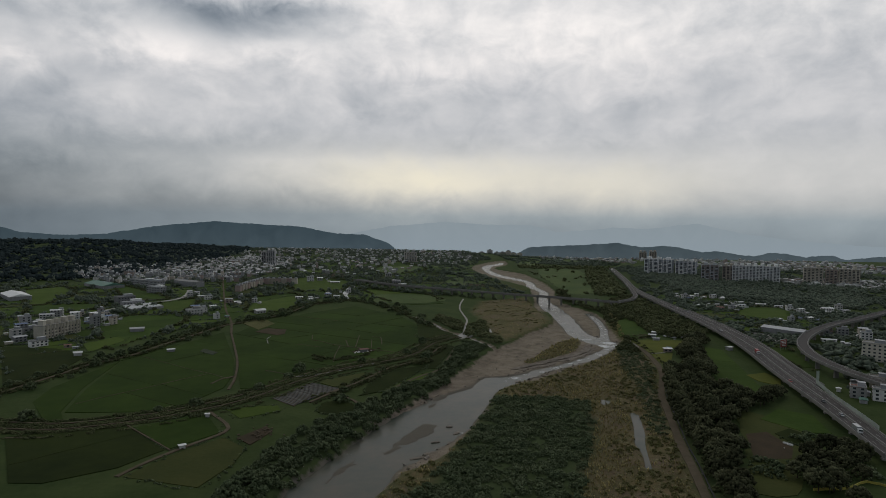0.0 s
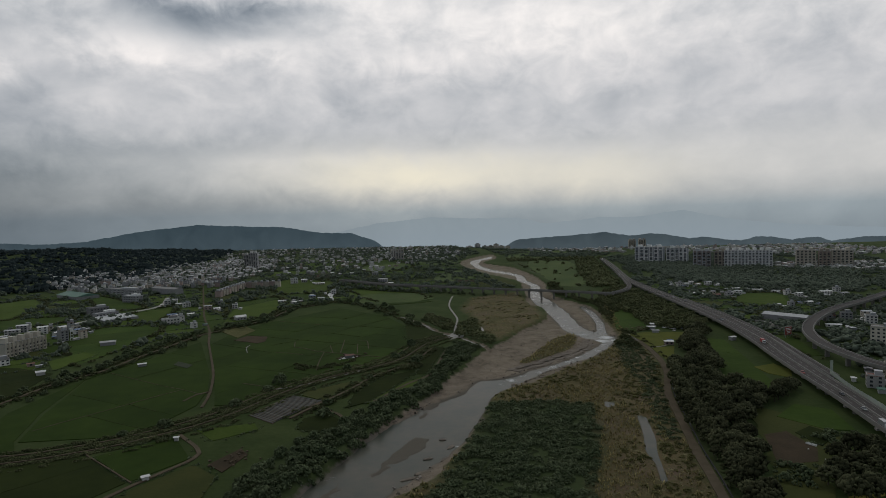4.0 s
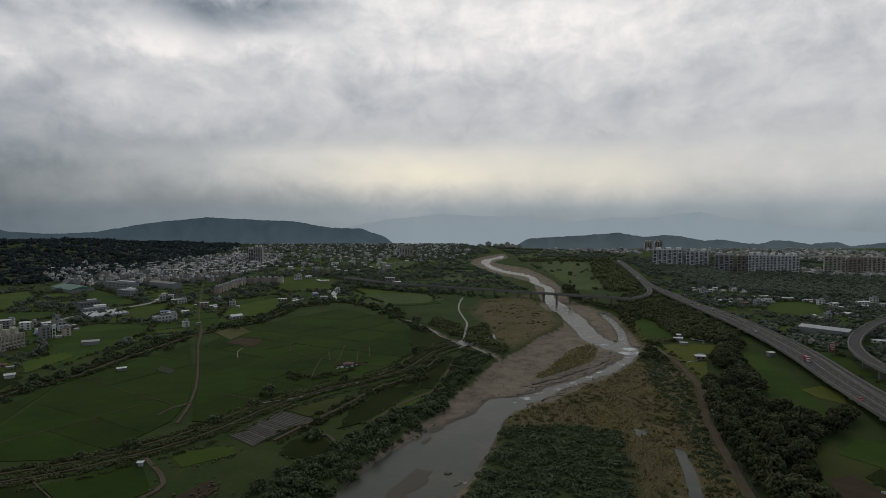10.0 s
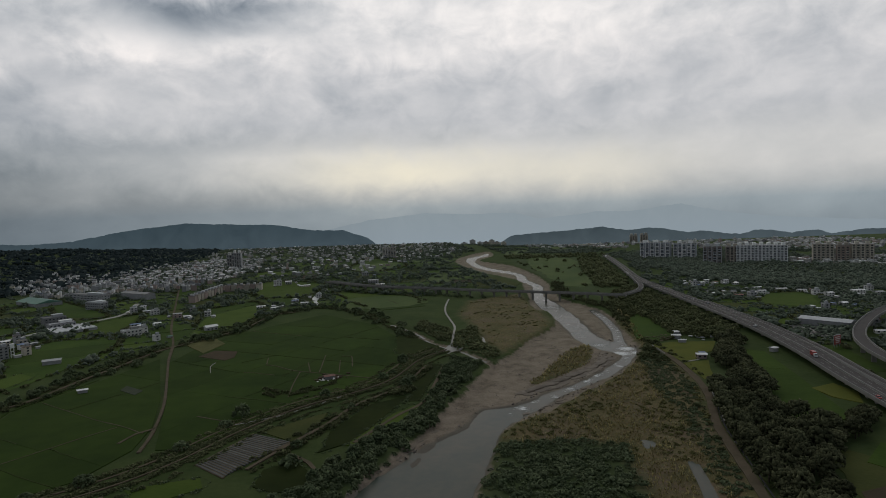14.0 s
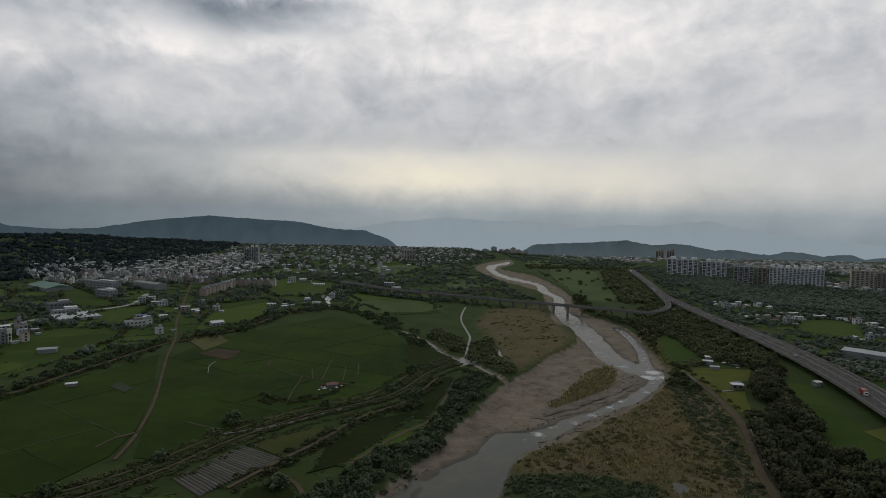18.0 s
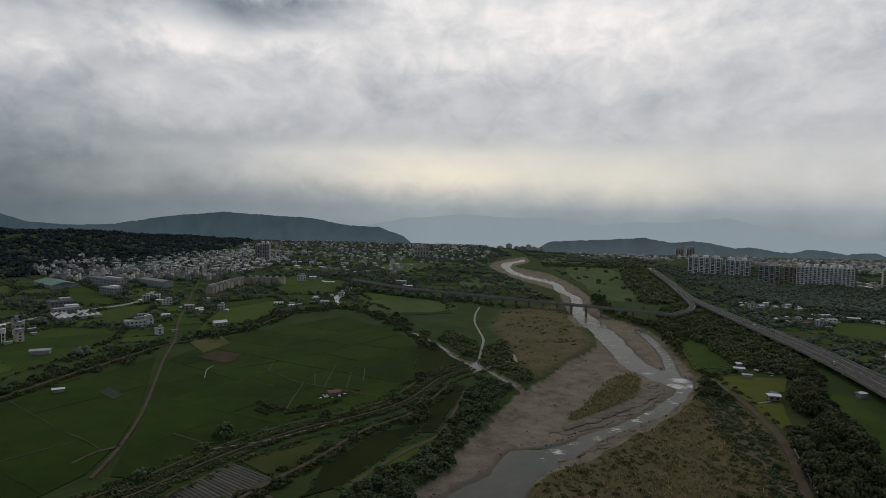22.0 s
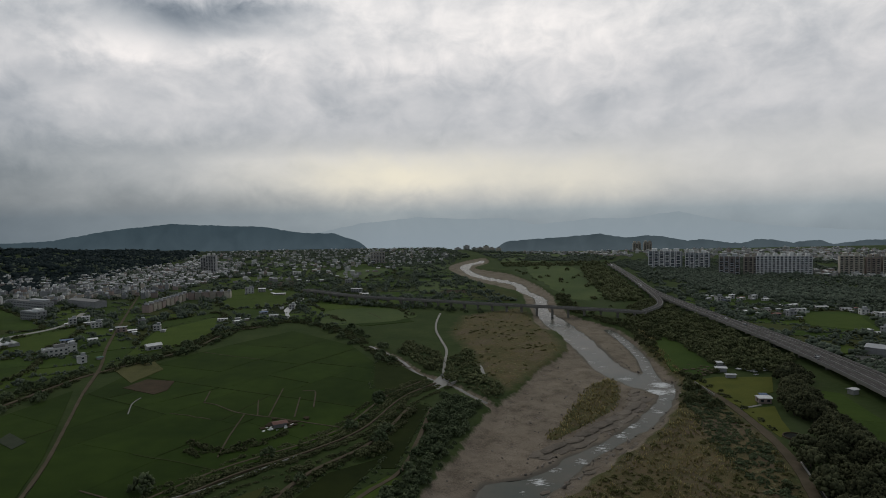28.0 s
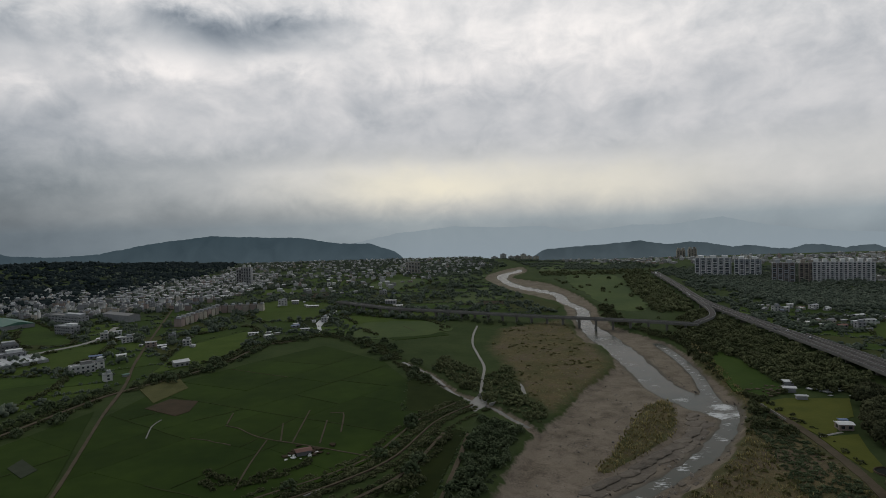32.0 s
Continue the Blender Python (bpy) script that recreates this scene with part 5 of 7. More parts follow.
grow("verge_trees", clear_of(np.vstack([along(BRIDGE[:4], 7, 5, -14, 0.9), along(BRIDGE[:4], 9, 5, -22, 0.7), along(L3, 7, 5, 8, 0.8), along(L3, 12, 4, -9, 0.7), along(L4, 6, 12, 0, 0.8), along(L1, 17, 5, 10, 0.7), along(L2, 22, 5, -8, 0.6)]), *roads, (L1, 3), (L3, 3)), 3.2, 5.4, TREES, M_FLATBUSH, "single trees along lanes and ditches")
bank = np.vstack([along(BED_E[11:20], 3.6, 4.0, -7.0), along(BED_E[11:20], 4.0, 6.0, -16.0, 0.9), along(BED_E[12:16], 5.0, 6.0, -27.0, 0.8)])
grow("riverside_thicket", clear_of(off_fields(bank), (BR, 7), (WALL, 4)), 1.8, 3.8, TREES, M_CROWN, "dark thicket along the eastern river bank", "thicket")
SPRIGS = [crown(s + 500, 6, (1, 1, 0.6), 0.5, low=0.1) for s in range(5)]
verge = np.vstack([along(f + f[:1], 2.3, 0.8, 0.0, 0.8) for f in (FLD_C, FLD_C2, FLD_D, FLD_E, FLD_E2, FLD_F, FLD_H, FLD_I, FLD_K, FLD_N, FLD_P)])
verge = verge[signed(BED, verge[:, 0], verge[:, 1]) < -3]
grow("plot_verge", verge, 0.5, 1.3, SPRIGS, M_FLATBUSH, "low weedy verges round the small plots", "verge", (0.6, 1.1))
# golden grass and low scrub on the river flat
eb = clear_of(fill(EASTBANK, 1.95, keep=0.9), (TRACK_E, 3.5))
eb = eb[(signed(BED, eb[:, 0], eb[:, 1]) < -1.5) & ~inside(BUSH, eb[:, 0], eb[:, 1]) & (signed(POND, eb[:, 0], eb[:, 1]) < -1) & (signed(PUDDLE, eb[:, 0], eb[:, 1]) < -0.5)]
belt = signed(SHRUBS, eb[:, 0], eb[:, 1]) + 4 * wave(eb[:, 0], eb[:, 1], 8, 5.0)
shrubs = eb[(belt > 0) & (rng.uniform(0, 1, len(eb)) < 0.55)]
eb = eb[belt < 1.5]
grow("shrub_belt", shrubs, 0.7, 2.2, BUSHES, M_FLATBUSH, "belt of dark green shrubs beside the dirt track", "bushes", (0.6, 1.0))
near_track = edge_distance(TRACK_E, eb[:, 0], eb[:, 1], False)
k = 0.45 * np.clip(1 - near_track / 42, 0, 1) + 0.70 * wave(eb[:, 0], eb[:, 1], 19, 1.0) + 0.32 * wave(eb[:, 0], eb[:, 1], 13, 2.0) + 0.22 * wave(eb[:, 0], eb[:, 1], 5.1, 6.0) + rng.uniform(-0.36, 0.36, len(eb))
grow("silvergrass", eb[(k <= 0.24) & (rng.uniform(0, 1, len(eb)) < 0.85)], 0.7, 1.8, TUFTS, M_GOLD, "tufts of tall golden silvergrass on the river flat", "grass")
grow("low_scrub", eb[(k > 0.10) & (rng.uniform(0, 1, len(eb)) < 0.45)], 0.5, 1.9, BUSHES, M_BUSH, "low green scrub on the river flat", "bushes", (0.5, 1.1))
isl = fill(ISLAND, 2.5)
grow("silvergrass", isl, 1.0, 2.1, TUFTS, M_GOLD, "tall golden reeds on the gravel island", "grass")
gn = clear_of(fill(GOLD_N, 3.6, keep=0.36), (TRK, 3))
gn = gn[signed(BED, gn[:, 0], gn[:, 1]) < -3]
grow("silvergrass", gn[::3], 0.6, 1.4, TUFTS, M_GOLD, "tufts of golden grass on the far river meadow", "grass")
gn = gn[wave(gn[:, 0], gn[:, 1], 17, 4.0) + rng.uniform(-0.6, 0.6, len(gn)) > 0.25]
grow("meadow_scrub", gn, 0.7, 2.2, BUSHES, M_BUSH, "low green scrub on the far river meadow", "bushes", (0.4, 0.9))

# ---- buildings ----
def house(x, y, w, d, floors, turn, wall=0, roof=0, label="", cat="house", name="house", windows=True, group="", shape="flat", fh=3.2):
    """A house: wall block, roof, parapet or gable, rooftop shed, and windows with their own glass."""
    z = float(ground_z(np.array([x]), np.array([y]))[0])
    top = tagged(new(name), label, cat, group)
    top.matrix_basis = pose(x, y, z, 0, 0, turn)
    h = floors * fh
    part("wall", boxes("wall", [(0, 0, -0.5, w, d, h + 0.5)], M_WALLS[wall]), top)
    if shape == "flat":
        part("roof", boxes("roof", [(0, 0, h, w + 0.5, d + 0.5, 0.25)], M_ROOFS[roof]), top)
        rows = [(0, s * (d / 2 - 0.1), h + 0.25, w, 0.2, 0.8) for s in (-1, 1)] + [(s * (w / 2 - 0.1), 0, h + 0.25, 0.2, d - 0.4, 0.8) for s in (-1, 1)]
        part("parapet", boxes("parapet", rows, M_WALLS[wall]), top)
        if floors > 1:
            part("roof_shed", boxes("roof_shed", [(w * 0.2, d * 0.15, h + 0.25, w * 0.45, d * 0.5, 2.5), (w * 0.2, d * 0.15, h + 2.75, w * 0.5, d * 0.56, 0.2)], M_ROOFS[(roof + 1) % 3]), top, "sheet metal shed on the roof")
    else:
        e, r = 0.6, min(w, d) * (0.22 if shape == "gable" else 0.12)
        co = [(-w / 2 - e, -d / 2 - e, h), (w / 2 + e, -d / 2 - e, h), (w / 2 + e, d / 2 + e, h), (-w / 2 - e, d / 2 + e, h), (-w / 2 - e, 0, h + r), (w / 2 + e, 0, h + r)]
        fa = [(0, 1, 5, 4), (2, 3, 4, 5), (0, 4, 3), (1, 2, 5), (3, 2, 1, 0)]
        part("roof", mesh_of("roof", co, fa, M_ROOFS[roof]), top)
    if windows:
        n = max(1, int(w // 3.4))
        for f in range(floors):
            for i in range(n):
                wx = (i + 0.5) / n * w - w / 2
                wi = part("window", WINDOW_MESH, top, "", pose(wx, -d / 2, f * fh + 1.0))
        m = max(1, int(d // 4.5))
        for f in range(floors):
            for i in range(m):
                wy = (i + 0.5) / m * d - d / 2
                s = -1 if x > 0 else 1
                part("window", WINDOW_MESH, top, "", pose(s * w / 2, wy, f * fh + 1.0, 0, 0, 90 * s))
    return top


WINDOW_MESH = boxes("window", [(0, -0.03, 0, 1.7, 0.12, 1.4)], M_GLASS)
ROOF_WORDS = ("concrete", "grey sheet", "white sheet", "rust-red", "blue sheet", "green sheet")
KINDS = ("white", "grey", "beige", "brown-tiled")


def any_house(x, y, near=True, turn=None, big=1.0):
    f = rnd.choice((1, 1, 2, 2, 3))
    w, d = rnd.uniform(4.2, 8.5) * big, rnd.uniform(5, 9)
    k = rnd.choices((0, 1, 2, 3), (4, 6, 3, 1))[0]
    r = rnd.choices((0, 1, 2, 3, 4, 5), (4, 4, 2, 1, 1, 1))[0]
    return house(x, y, w, d, f, rnd.choice((0, 90)) + rnd.uniform(-12, 12) if turn is None else turn, k, r, f"{KINDS[k]} concrete town house, {('one', 'two', 'three', 'four')[f - 1]} storey high", windows=near, group="houses of the town", fh=2.7)


def apartment_block(x, y, w, d, h, turn, wall, label, cols, frame=0, z=0.0):
    """A tall block: walls, floor bands, balcony columns, windows and roof houses."""
    top = tagged(new("apartment_block"), label, "apartment block", "apartment blocks")
    top.matrix_basis = pose(x, y, z, 0, 0, turn)
    part("wall", boxes("wall", [(0, 0, -3, w, d, h + 3)], M_WALLS[wall]), top)
    n = int(h // 3.1)
    for c in range(cols):
        cx = (c + 0.5) / cols * w - w / 2
        part("balcony_column", boxes("balcony_column", [(cx - w / cols * 0.42, -d / 2 - 0.7, 0, w / cols * 0.10, 1.6, h + 1.2), (cx + w / cols * 0.32, -d / 2 - 0.7, 0, w / cols * 0.08, 1.6, h + 1.2)], M_WALLS[frame]), top, "pale vertical frame of the balconies")
        for f in range(n):
            part("window", boxes("window", [(cx - w / cols * 0.05, -d / 2 - 0.1, f * 3.1 + 1.0, w / cols * 0.52, 0.4, 1.5)], M_GLASS), top)
            if (f + c) % 3:
                part("balcony", boxes("balcony", [(cx - w / cols * 0.05, -d / 2 - 0.75, f * 3.1 - 0.1, w / cols * 0.60, 1.5, 1.1)], M_WALLS[frame if (f + 2 * c) % 4 else wall]), top)
    part("roof", boxes("roof", [(0, 0, h, w + 0.6, d + 0.6, 0.5)], M_ROOFS[0]), top)
    for c in range(max(2, cols // 2)):
        cx = (c + 0.5) / max(2, cols // 2) * w - w / 2
        part("roof_house", boxes("roof_house", [(cx, 0, h + 0.5, w / cols * 0.9, d * 0.5, 4.2), (cx, 0, h + 4.7, w / cols * 1.0, d * 0.56, 0.4)], M_WALLS[frame]), top)
    return top


# blocks across the motorway
apartment_block(498, 1431, 62, 20, 33, -29, 7, "grey-blue apartment block with dark vertical bands", 6, 6)
apartment_block(550, 1402, 44, 20, 31, -29, 7, "grey apartment block with pale balcony frames", 5, 6)
apartment_block(556, 1290, 34, 18, 31, -25, 8, "dark brown apartment tower", 4, 5)
apartment_block(590, 1282, 22, 18, 30, -25, 8, "dark brown apartment tower", 3, 2)
apartment_block(636, 1262, 87, 20, 32, -20, 5, "pale grey apartment block with a lattice of balconies", 14, 6)
apartment_block(738, 1236, 34, 22, 32, -28, 2, "beige apartment tower with brown bands", 5, 4)
apartment_block(766, 1222, 20, 20, 30, -28, 3, "brown apartment tower with pale frames", 3, 2)
apartment_block(792, 1208, 34, 22, 32, -28, 2, "beige apartment tower with brown bands", 5, 4)
apartment_block(-425, 1530, 20, 20, 36, 8, 1, "grey tower rising from the old town", 4, 0)
apartment_block(-445, 1560, 22, 18, 30, 8, 1, "grey tower rising from the old town", 4, 0)
apartment_block(-90, 1700, 34, 20, 27, 5, 2, "beige apartment block in the far town", 5, 0)
apartment_block(-380, 608, 42, 12, 12, 75, 4, "cream apartment house with rows of balconies", 11, 4)
apartment_block(640, 1990, 22, 18, 21, -15, 2, "brown-grey tower far up the valley", 3, 2)
apartment_block(674, 1996, 22, 18, 22, -15, 2, "brown-grey tower far up the valley", 3, 2)


def distant_tower(x, y, w, h, wall, label):
    """A tall block at the far end of the valley."""
    top = tagged(new("distant_tower"), label, "tower block", "towers at the end of the valley")
    z = float(ground_z(np.array([x]), np.array([y]))[0])
    top.matrix_basis = pose(x, y, z, 0, 0, 8)
    part("wall", boxes("wall", [(0, 0, -2, w, 18, h + 2)], M_WALLS[wall]), top)
    part("roof", boxes("roof", [(0, 0, h, w + 1, 19, 1.2), (0, 0, h + 1.2, w * 0.4, 8, 4)], M_ROOFS[0]), top)
    for k in range(3):
        part("window_band", boxes("window_band", [((k - 1) * w * 0.3, -9.1, 4, w * 0.07, 0.4, h - 8)], M_WALLS[1]), top)


for x, y, w, h, k in ((238, 3180, 26, 34, 0), (272, 3150, 22, 28, 0), (306, 3200, 28, 26, 2), (334, 3190, 24, 34, 2), (362, 3210, 26, 30, 2), (392, 3180, 22, 24, 2), (200, 3240, 30, 22, 0)):
    distant_tower(x, y, w, h, k, f"{KINDS[k]} tower block in the haze far up the valley")
# single houses and sheds that stand out
house(-301, 748, 18, 8, 2, 44, 0, 2, "large white house with terraces and a flat roof", windows=True)
house(-296, 762, 9, 6, 2, 44, 0, 0, "white rear wing of the large house")
house(-226, 764, 12, 8, 1, 40, 0, 2, "white barn with a pale sheet roof", "barn", "barn", shape="gable", fh=4.0)
house(208, 568, 7.0, 5.6, 1, -8, 3, 2, "small brown-walled hut with a pale roof beside the lawn", "hut", "hut", shape="shed")
house(212, 576, 3.6, 3, 1, -8, 0, 4, "small blue-roofed lean-to behind the hut", "shed", "shed", False, shape="shed", fh=2.6)
house(218, 640, 7, 5, 1, -15, 1, 2, "open shed with a white sheet roof", "shed", "shed", False, shape="shed", fh=3.0)
house(216, 622, 6, 3, 1, -10, 1, 1, "low grey sheet-roofed shed by the lawn", "shed", "shed", False, shape="shed", fh=2.6)
house(226, 656, 6, 5, 1, -10, 1, 2, "small pale shed at the edge of the woods", "shed", "shed", False, shape="shed", fh=2.8)
house(270, 579, 5, 4, 1, 20, 0, 2, "small white box hut below the motorway", "hut", "hut", False, shape="shed", fh=3.2)
house(-238, 540, 6, 3, 1, 30, 1, 2, "small field hut with a pale roof", "hut", "hut", False, shape="gable", fh=2.4)
house(-308, 520, 6, 4.5, 1, 30, 0, 2, "small white hut at the edge of the fields", "hut", "hut", False, shape="gable", fh=2.8)
house(-139, 364, 2.0, 1.6, 1, 10, 0, 2, "small white pump house between fields", "pump house", "pump_house", False, shape="shed", fh=2.2)
house(-133, 314, 2.8, 2.0, 1, 35, 0, 2, "small white pump house beside the track", "pump house", "pump_house", False, shape="shed", fh=2.0)
house(-70, 551, 7, 5, 1, 25, 1, 3, "broken-down field shed among brown sheets", "shed", "shed", False, shape="shed", fh=2.6)


def span_greenhouse(x, y, w, d, turn, spans_n):
    """A glasshouse of many low gabled spans side by side."""
    top = tagged(new("greenhouse"), "large greenhouse with a white ribbed roof", "greenhouse")
    top.matrix_basis = pose(x, y, float(ground_z(np.array([x]), np.array([y]))[0]), 0, 0, turn)
    part("wall", boxes("wall", [(0, 0, -0.5, w, d, 3.3)], M_WALLS[1]), top)
    step = w / spans_n
    co = [(-step / 2, -d / 2 - 0.4, 0), (step / 2, -d / 2 - 0.4, 0), (step / 2, d / 2 + 0.4, 0), (-step / 2, d / 2 + 0.4, 0), (0, -d / 2 - 0.4, 1.7), (0, d / 2 + 0.4, 1.7)]
    me = mesh_of("roof_span", co, [(1, 2, 5, 4), (3, 0, 4, 5), (0, 1, 4), (2, 3, 5), (3, 2, 1, 0)], M_ROOFS[2])
    for k in range(spans_n):
        cx = (k + 0.5) * step - w / 2
        part("roof_span", me, top, "", pose(cx, 0, 2.82))
        part("gutter", boxes("gutter", [(cx - step / 2, 0, 2.84, 0.35, d + 0.8, 0.25)], M_STEEL), top)


span_greenhouse(-385, 790, 40, 34, 50, 8)


def water_tower(x, y):
    top = tagged(new("water_tower"), "slim white water tower beside the village houses", "water tower")
    top.matrix_basis = pose(x, y, 0.1, 0, 0, 30)
    for u in (-1.1, 1.1):
        for v in (-1.1, 1.1):
            part("leg", boxes("leg", [(u, v, -0.4, 0.4, 0.4, 9.4)], M_WHITE), top)
    for z in (2.8, 5.8):
        part("brace", boxes("brace", [(0, -1.1, z, 1.8, 0.2, 0.2), (0, 1.1, z, 1.8, 0.2, 0.2), (-1.1, 0, z, 0.2, 1.8, 0.2), (1.1, 0, z, 0.2, 1.8, 0.2)], M_WHITE), top)
    part("tank", boxes("tank", [(0, 0, 9.0, 3.2, 3.2, 3.4), (0, 0, 12.4, 3.6, 3.6, 0.25)], M_WHITE), top, "square white tank")


water_tower(-365, 663)
house(-600, 868, 62, 26, 1, -45, 1, 2, "long hall with a white roof", "hall", "hall", False, shape="shed", fh=6)
house(370, 667, 42, 16, 1, -49, 1, 1, "long grey sheet-metal depot with a shallow roof", "depot", "depot", False, shape="shed", fh=6)
house(-431, 1050, 60, 16, 2, -32, 1, 0, "long grey workshop with a row of windows", "workshop", "workshop", False, shape="shed", fh=4.5)
house(-500, 1045, 76, 14, 3, -30, 1, 0, "long grey school block", "school", "school_block", True)
house(-440, 950, 30, 12, 3, -28, 1, 1, "grey factory block below the town", "factory", "factory_block", True)
house(-428, 832, 22, 16, 3, 45, 1, 0, "grey house block with open upper floors")
house(-405, 806, 26, 14, 2, 45, 1, 1, "low grey workshop beside the greenhouse", "workshop", "workshop", True)
house(-314, 634, 13, 8, 1, 25, 1, 1, "grey shed with a pale sheet roof", "shed", "shed", False, shape="shed", fh=3.6)
house(-560, 1022, 70, 34, 1, -38, 1, 5, "hall with a dull green roof", "hall", "hall", False, shape="shed", fh=5)

house(382, 543, 19, 12, 5, -40, 4, 0, "cream five-storey apartment house with a flat roof", "apartment house", "apartment_house", fh=3.1)
house(397, 530, 14, 11, 3, -40, 4, 0, "cream rear wing of the apartment house", "apartment house", "apartment_house", fh=3.1)
# houses one by one: place, width, depth, storeys, turn, wall, roof
HOUSES_E = ((380, 971, 9, 8, 2, 5, 0, 0), (388, 966, 7, 8, 2, 10, 0, 2), (406, 990, 7, 7, 2, -10, 0, 2), (428, 980, 10, 8, 2, 20, 0, 1), (436, 966, 9, 6, 1, 20, 0, 2), (369, 880, 13, 7, 1, -10, 0, 2), (391, 885, 9, 8, 1, 0, 2, 0), (384, 856, 10, 9, 1, 10, 1, 3), (398, 850, 9, 9, 2, 0, 1, 0), (414, 877, 14, 7, 1, 5, 0, 2), (419, 868, 11, 8, 2, -5, 0, 1))
HOUSES_E2 = ((440, 917, 14, 7, 1, 15, 1, 2), (462, 898, 15, 6, 1, -10, 0, 2), (478, 880, 12, 7, 1, -15, 0, 1), (478, 852, 9, 8, 2, -10, 0, 0), (482, 832, 9, 8, 2, 10, 0, 2), (460, 775, 9, 8, 1, 20, 0, 2), (510, 830, 13, 9, 1, -5, 1, 1), (524, 842, 16, 9, 2, -5, 0, 2), (556, 868, 9, 8, 2, 5, 0, 0), (426, 754, 7, 7, 2, 0, 1, 0), (536, 824, 12, 9, 2, 8, 0, 1))
HOUSES_E3 = ((411, 664, 10, 8, 2, -20, 1, 0), (394, 628, 15, 7, 1, -20, 0, 2), (428, 660, 12, 9, 3, -20, 1, 0), (379, 1007, 8, 7, 1, 0, 1, 1), (440, 640, 12, 10, 3, -25, 0, 0), (455, 668, 10, 9, 3, -20, 2, 1), (289, 426, 11, 10, 3, -30, 0, 3), (300, 419, 11, 9, 3, -30, 0, 0), (312, 436, 10, 9, 2, -30, 2, 3), (322, 452, 14, 10, 3, -30, 2, 0), (334, 440, 11, 9, 2, -30, 0, 2))
HOUSES_W = ((-365, 556, 16, 9, 2, 52, 0, 0), (-451, 703, 16, 8, 2, 20, 0, 1), (-450, 718, 12, 8, 3, 20, 1, 2), (-455, 732, 11, 8, 2, 25, 0, 0), (-420, 705, 11, 9, 3, 30, 0, 2), (-422, 720, 8, 8, 2, 30, 2, 0), (-405, 731, 7, 8, 3, 40, 1, 3), (-392, 718, 9, 8, 2, 50, 2, 0), (-430, 657, 13, 9, 2, 48, 1, 1), (-412, 615, 14, 10, 2, 50, 1, 0), (-392, 684, 8, 9, 2, 50, 0, 1))
HOUSES_W2 = ((-398, 703, 8, 8, 3, 50, 2, 2), (-372, 660, 9, 9, 4, 52, 1, 0), (-360, 674, 7, 8, 3, 52, 2, 3), (-336, 552, 6, 5, 1, 40, 3, 3), (-438, 640, 12, 10, 2, 48, 1, 4), (-452, 668, 11, 9, 3, 48, 1, 0), (-470, 690, 10, 9, 2, 40, 3, 1), (-395, 575, 12, 9, 2, 52, 1, 1), (-410, 592, 10, 9, 3, 52, 0, 0), (-425, 578, 10, 10, 2, 45, 3, 3), (-380, 700, 8, 8, 2, 48, 0, 4))
HOUSES_W3 = ((-323, 806, 13, 8, 1, 30, 0, 4), (-301, 808, 9, 7, 1, 40, 0, 2), (-263, 718, 7, 6, 2, 45, 0, 0), (-296, 855, 11, 7, 2, 20, 3, 1), (-283, 850, 9, 7, 1, 30, 1, 2), (-292, 893, 8, 8, 2, 20, 1, 0), (-261, 857, 8, 7, 2, 10, 0, 0), (-367, 897, 9, 8, 3, 30, 0, 0), (-352, 905, 15, 7, 1, 35, 1, 2), (-371, 930, 10, 8, 2, 30, 0, 1), (-336, 885, 12, 7, 2, 35, 0, 0))
HOUSES_C = ((-248, 1158, 15, 12, 3, 15, 0, 0), (-233, 1172, 12, 10, 2, 15, 0, 2), (-197, 1128, 20, 8, 1, 10, 2, 2), (-177, 952, 10, 8, 1, 30, 1, 4), (-159, 926, 11, 7, 1, 10, 0, 1), (-211, 908, 12, 6, 1, 15, 0, 2), (-190, 892, 10, 6, 1, 40, 0, 2), (-86, 1144, 18, 9, 2, -10, 1, 1), (-112, 1272, 14, 9, 2, 10, 0, 0), (-150, 985, 8, 6, 2, 0, 0, 0), (-70, 1105, 10, 8, 1, 5, 0, 2))
for rows in (HOUSES_E, HOUSES_E2, HOUSES_E3, HOUSES_W, HOUSES_W2, HOUSES_W3, HOUSES_C):
    for x, y, w, d, f, a, k, r in rows:
        house(x, y, w * 0.86, d * 0.86, f, a, k, r, f"{KINDS[k]} {('one', 'two', 'three', 'four')[f - 1]}-storey house with a {ROOF_WORDS[r]} roof", shape="flat" if r in (0, 3) and f > 1 else "shed", group="village houses", fh=2.6)

# sheds, lean-tos and carports round the houses
near_houses = [h for rows in (HOUSES_E, HOUSES_E2, HOUSES_E3, HOUSES_W, HOUSES_W2, HOUSES_W3, HOUSES_C) for h in rows]
for i in range(110):
    h = near_houses[i % len(near_houses)]
    a, d = rnd.uniform(0, 6.283), 0.5 * (h[2] + h[3]) + rnd.uniform(1.0, 8.0)
    x, y = h[0] + d * math.cos(a), h[1] + d * math.sin(a)
    if any(math.hypot(x - o[0], y - o[1]) < 0.55 * max(o[2], o[3]) + 1 for o in near_houses):
        continue
    r = rnd.choices((1, 2, 3, 4, 5), (5, 5, 2, 1, 1))[0]
    house(x, y, rnd.uniform(2.5, 6.5), rnd.uniform(2.5, 4.5), 1, h[5] + rnd.choice((0, 90)), rnd.choice((0, 1, 1, 2)), r, f"small yard shed with a {ROOF_WORDS[r]} roof", "shed", "shed", False, "yard sheds", "shed", rnd.uniform(2.0, 2.8))

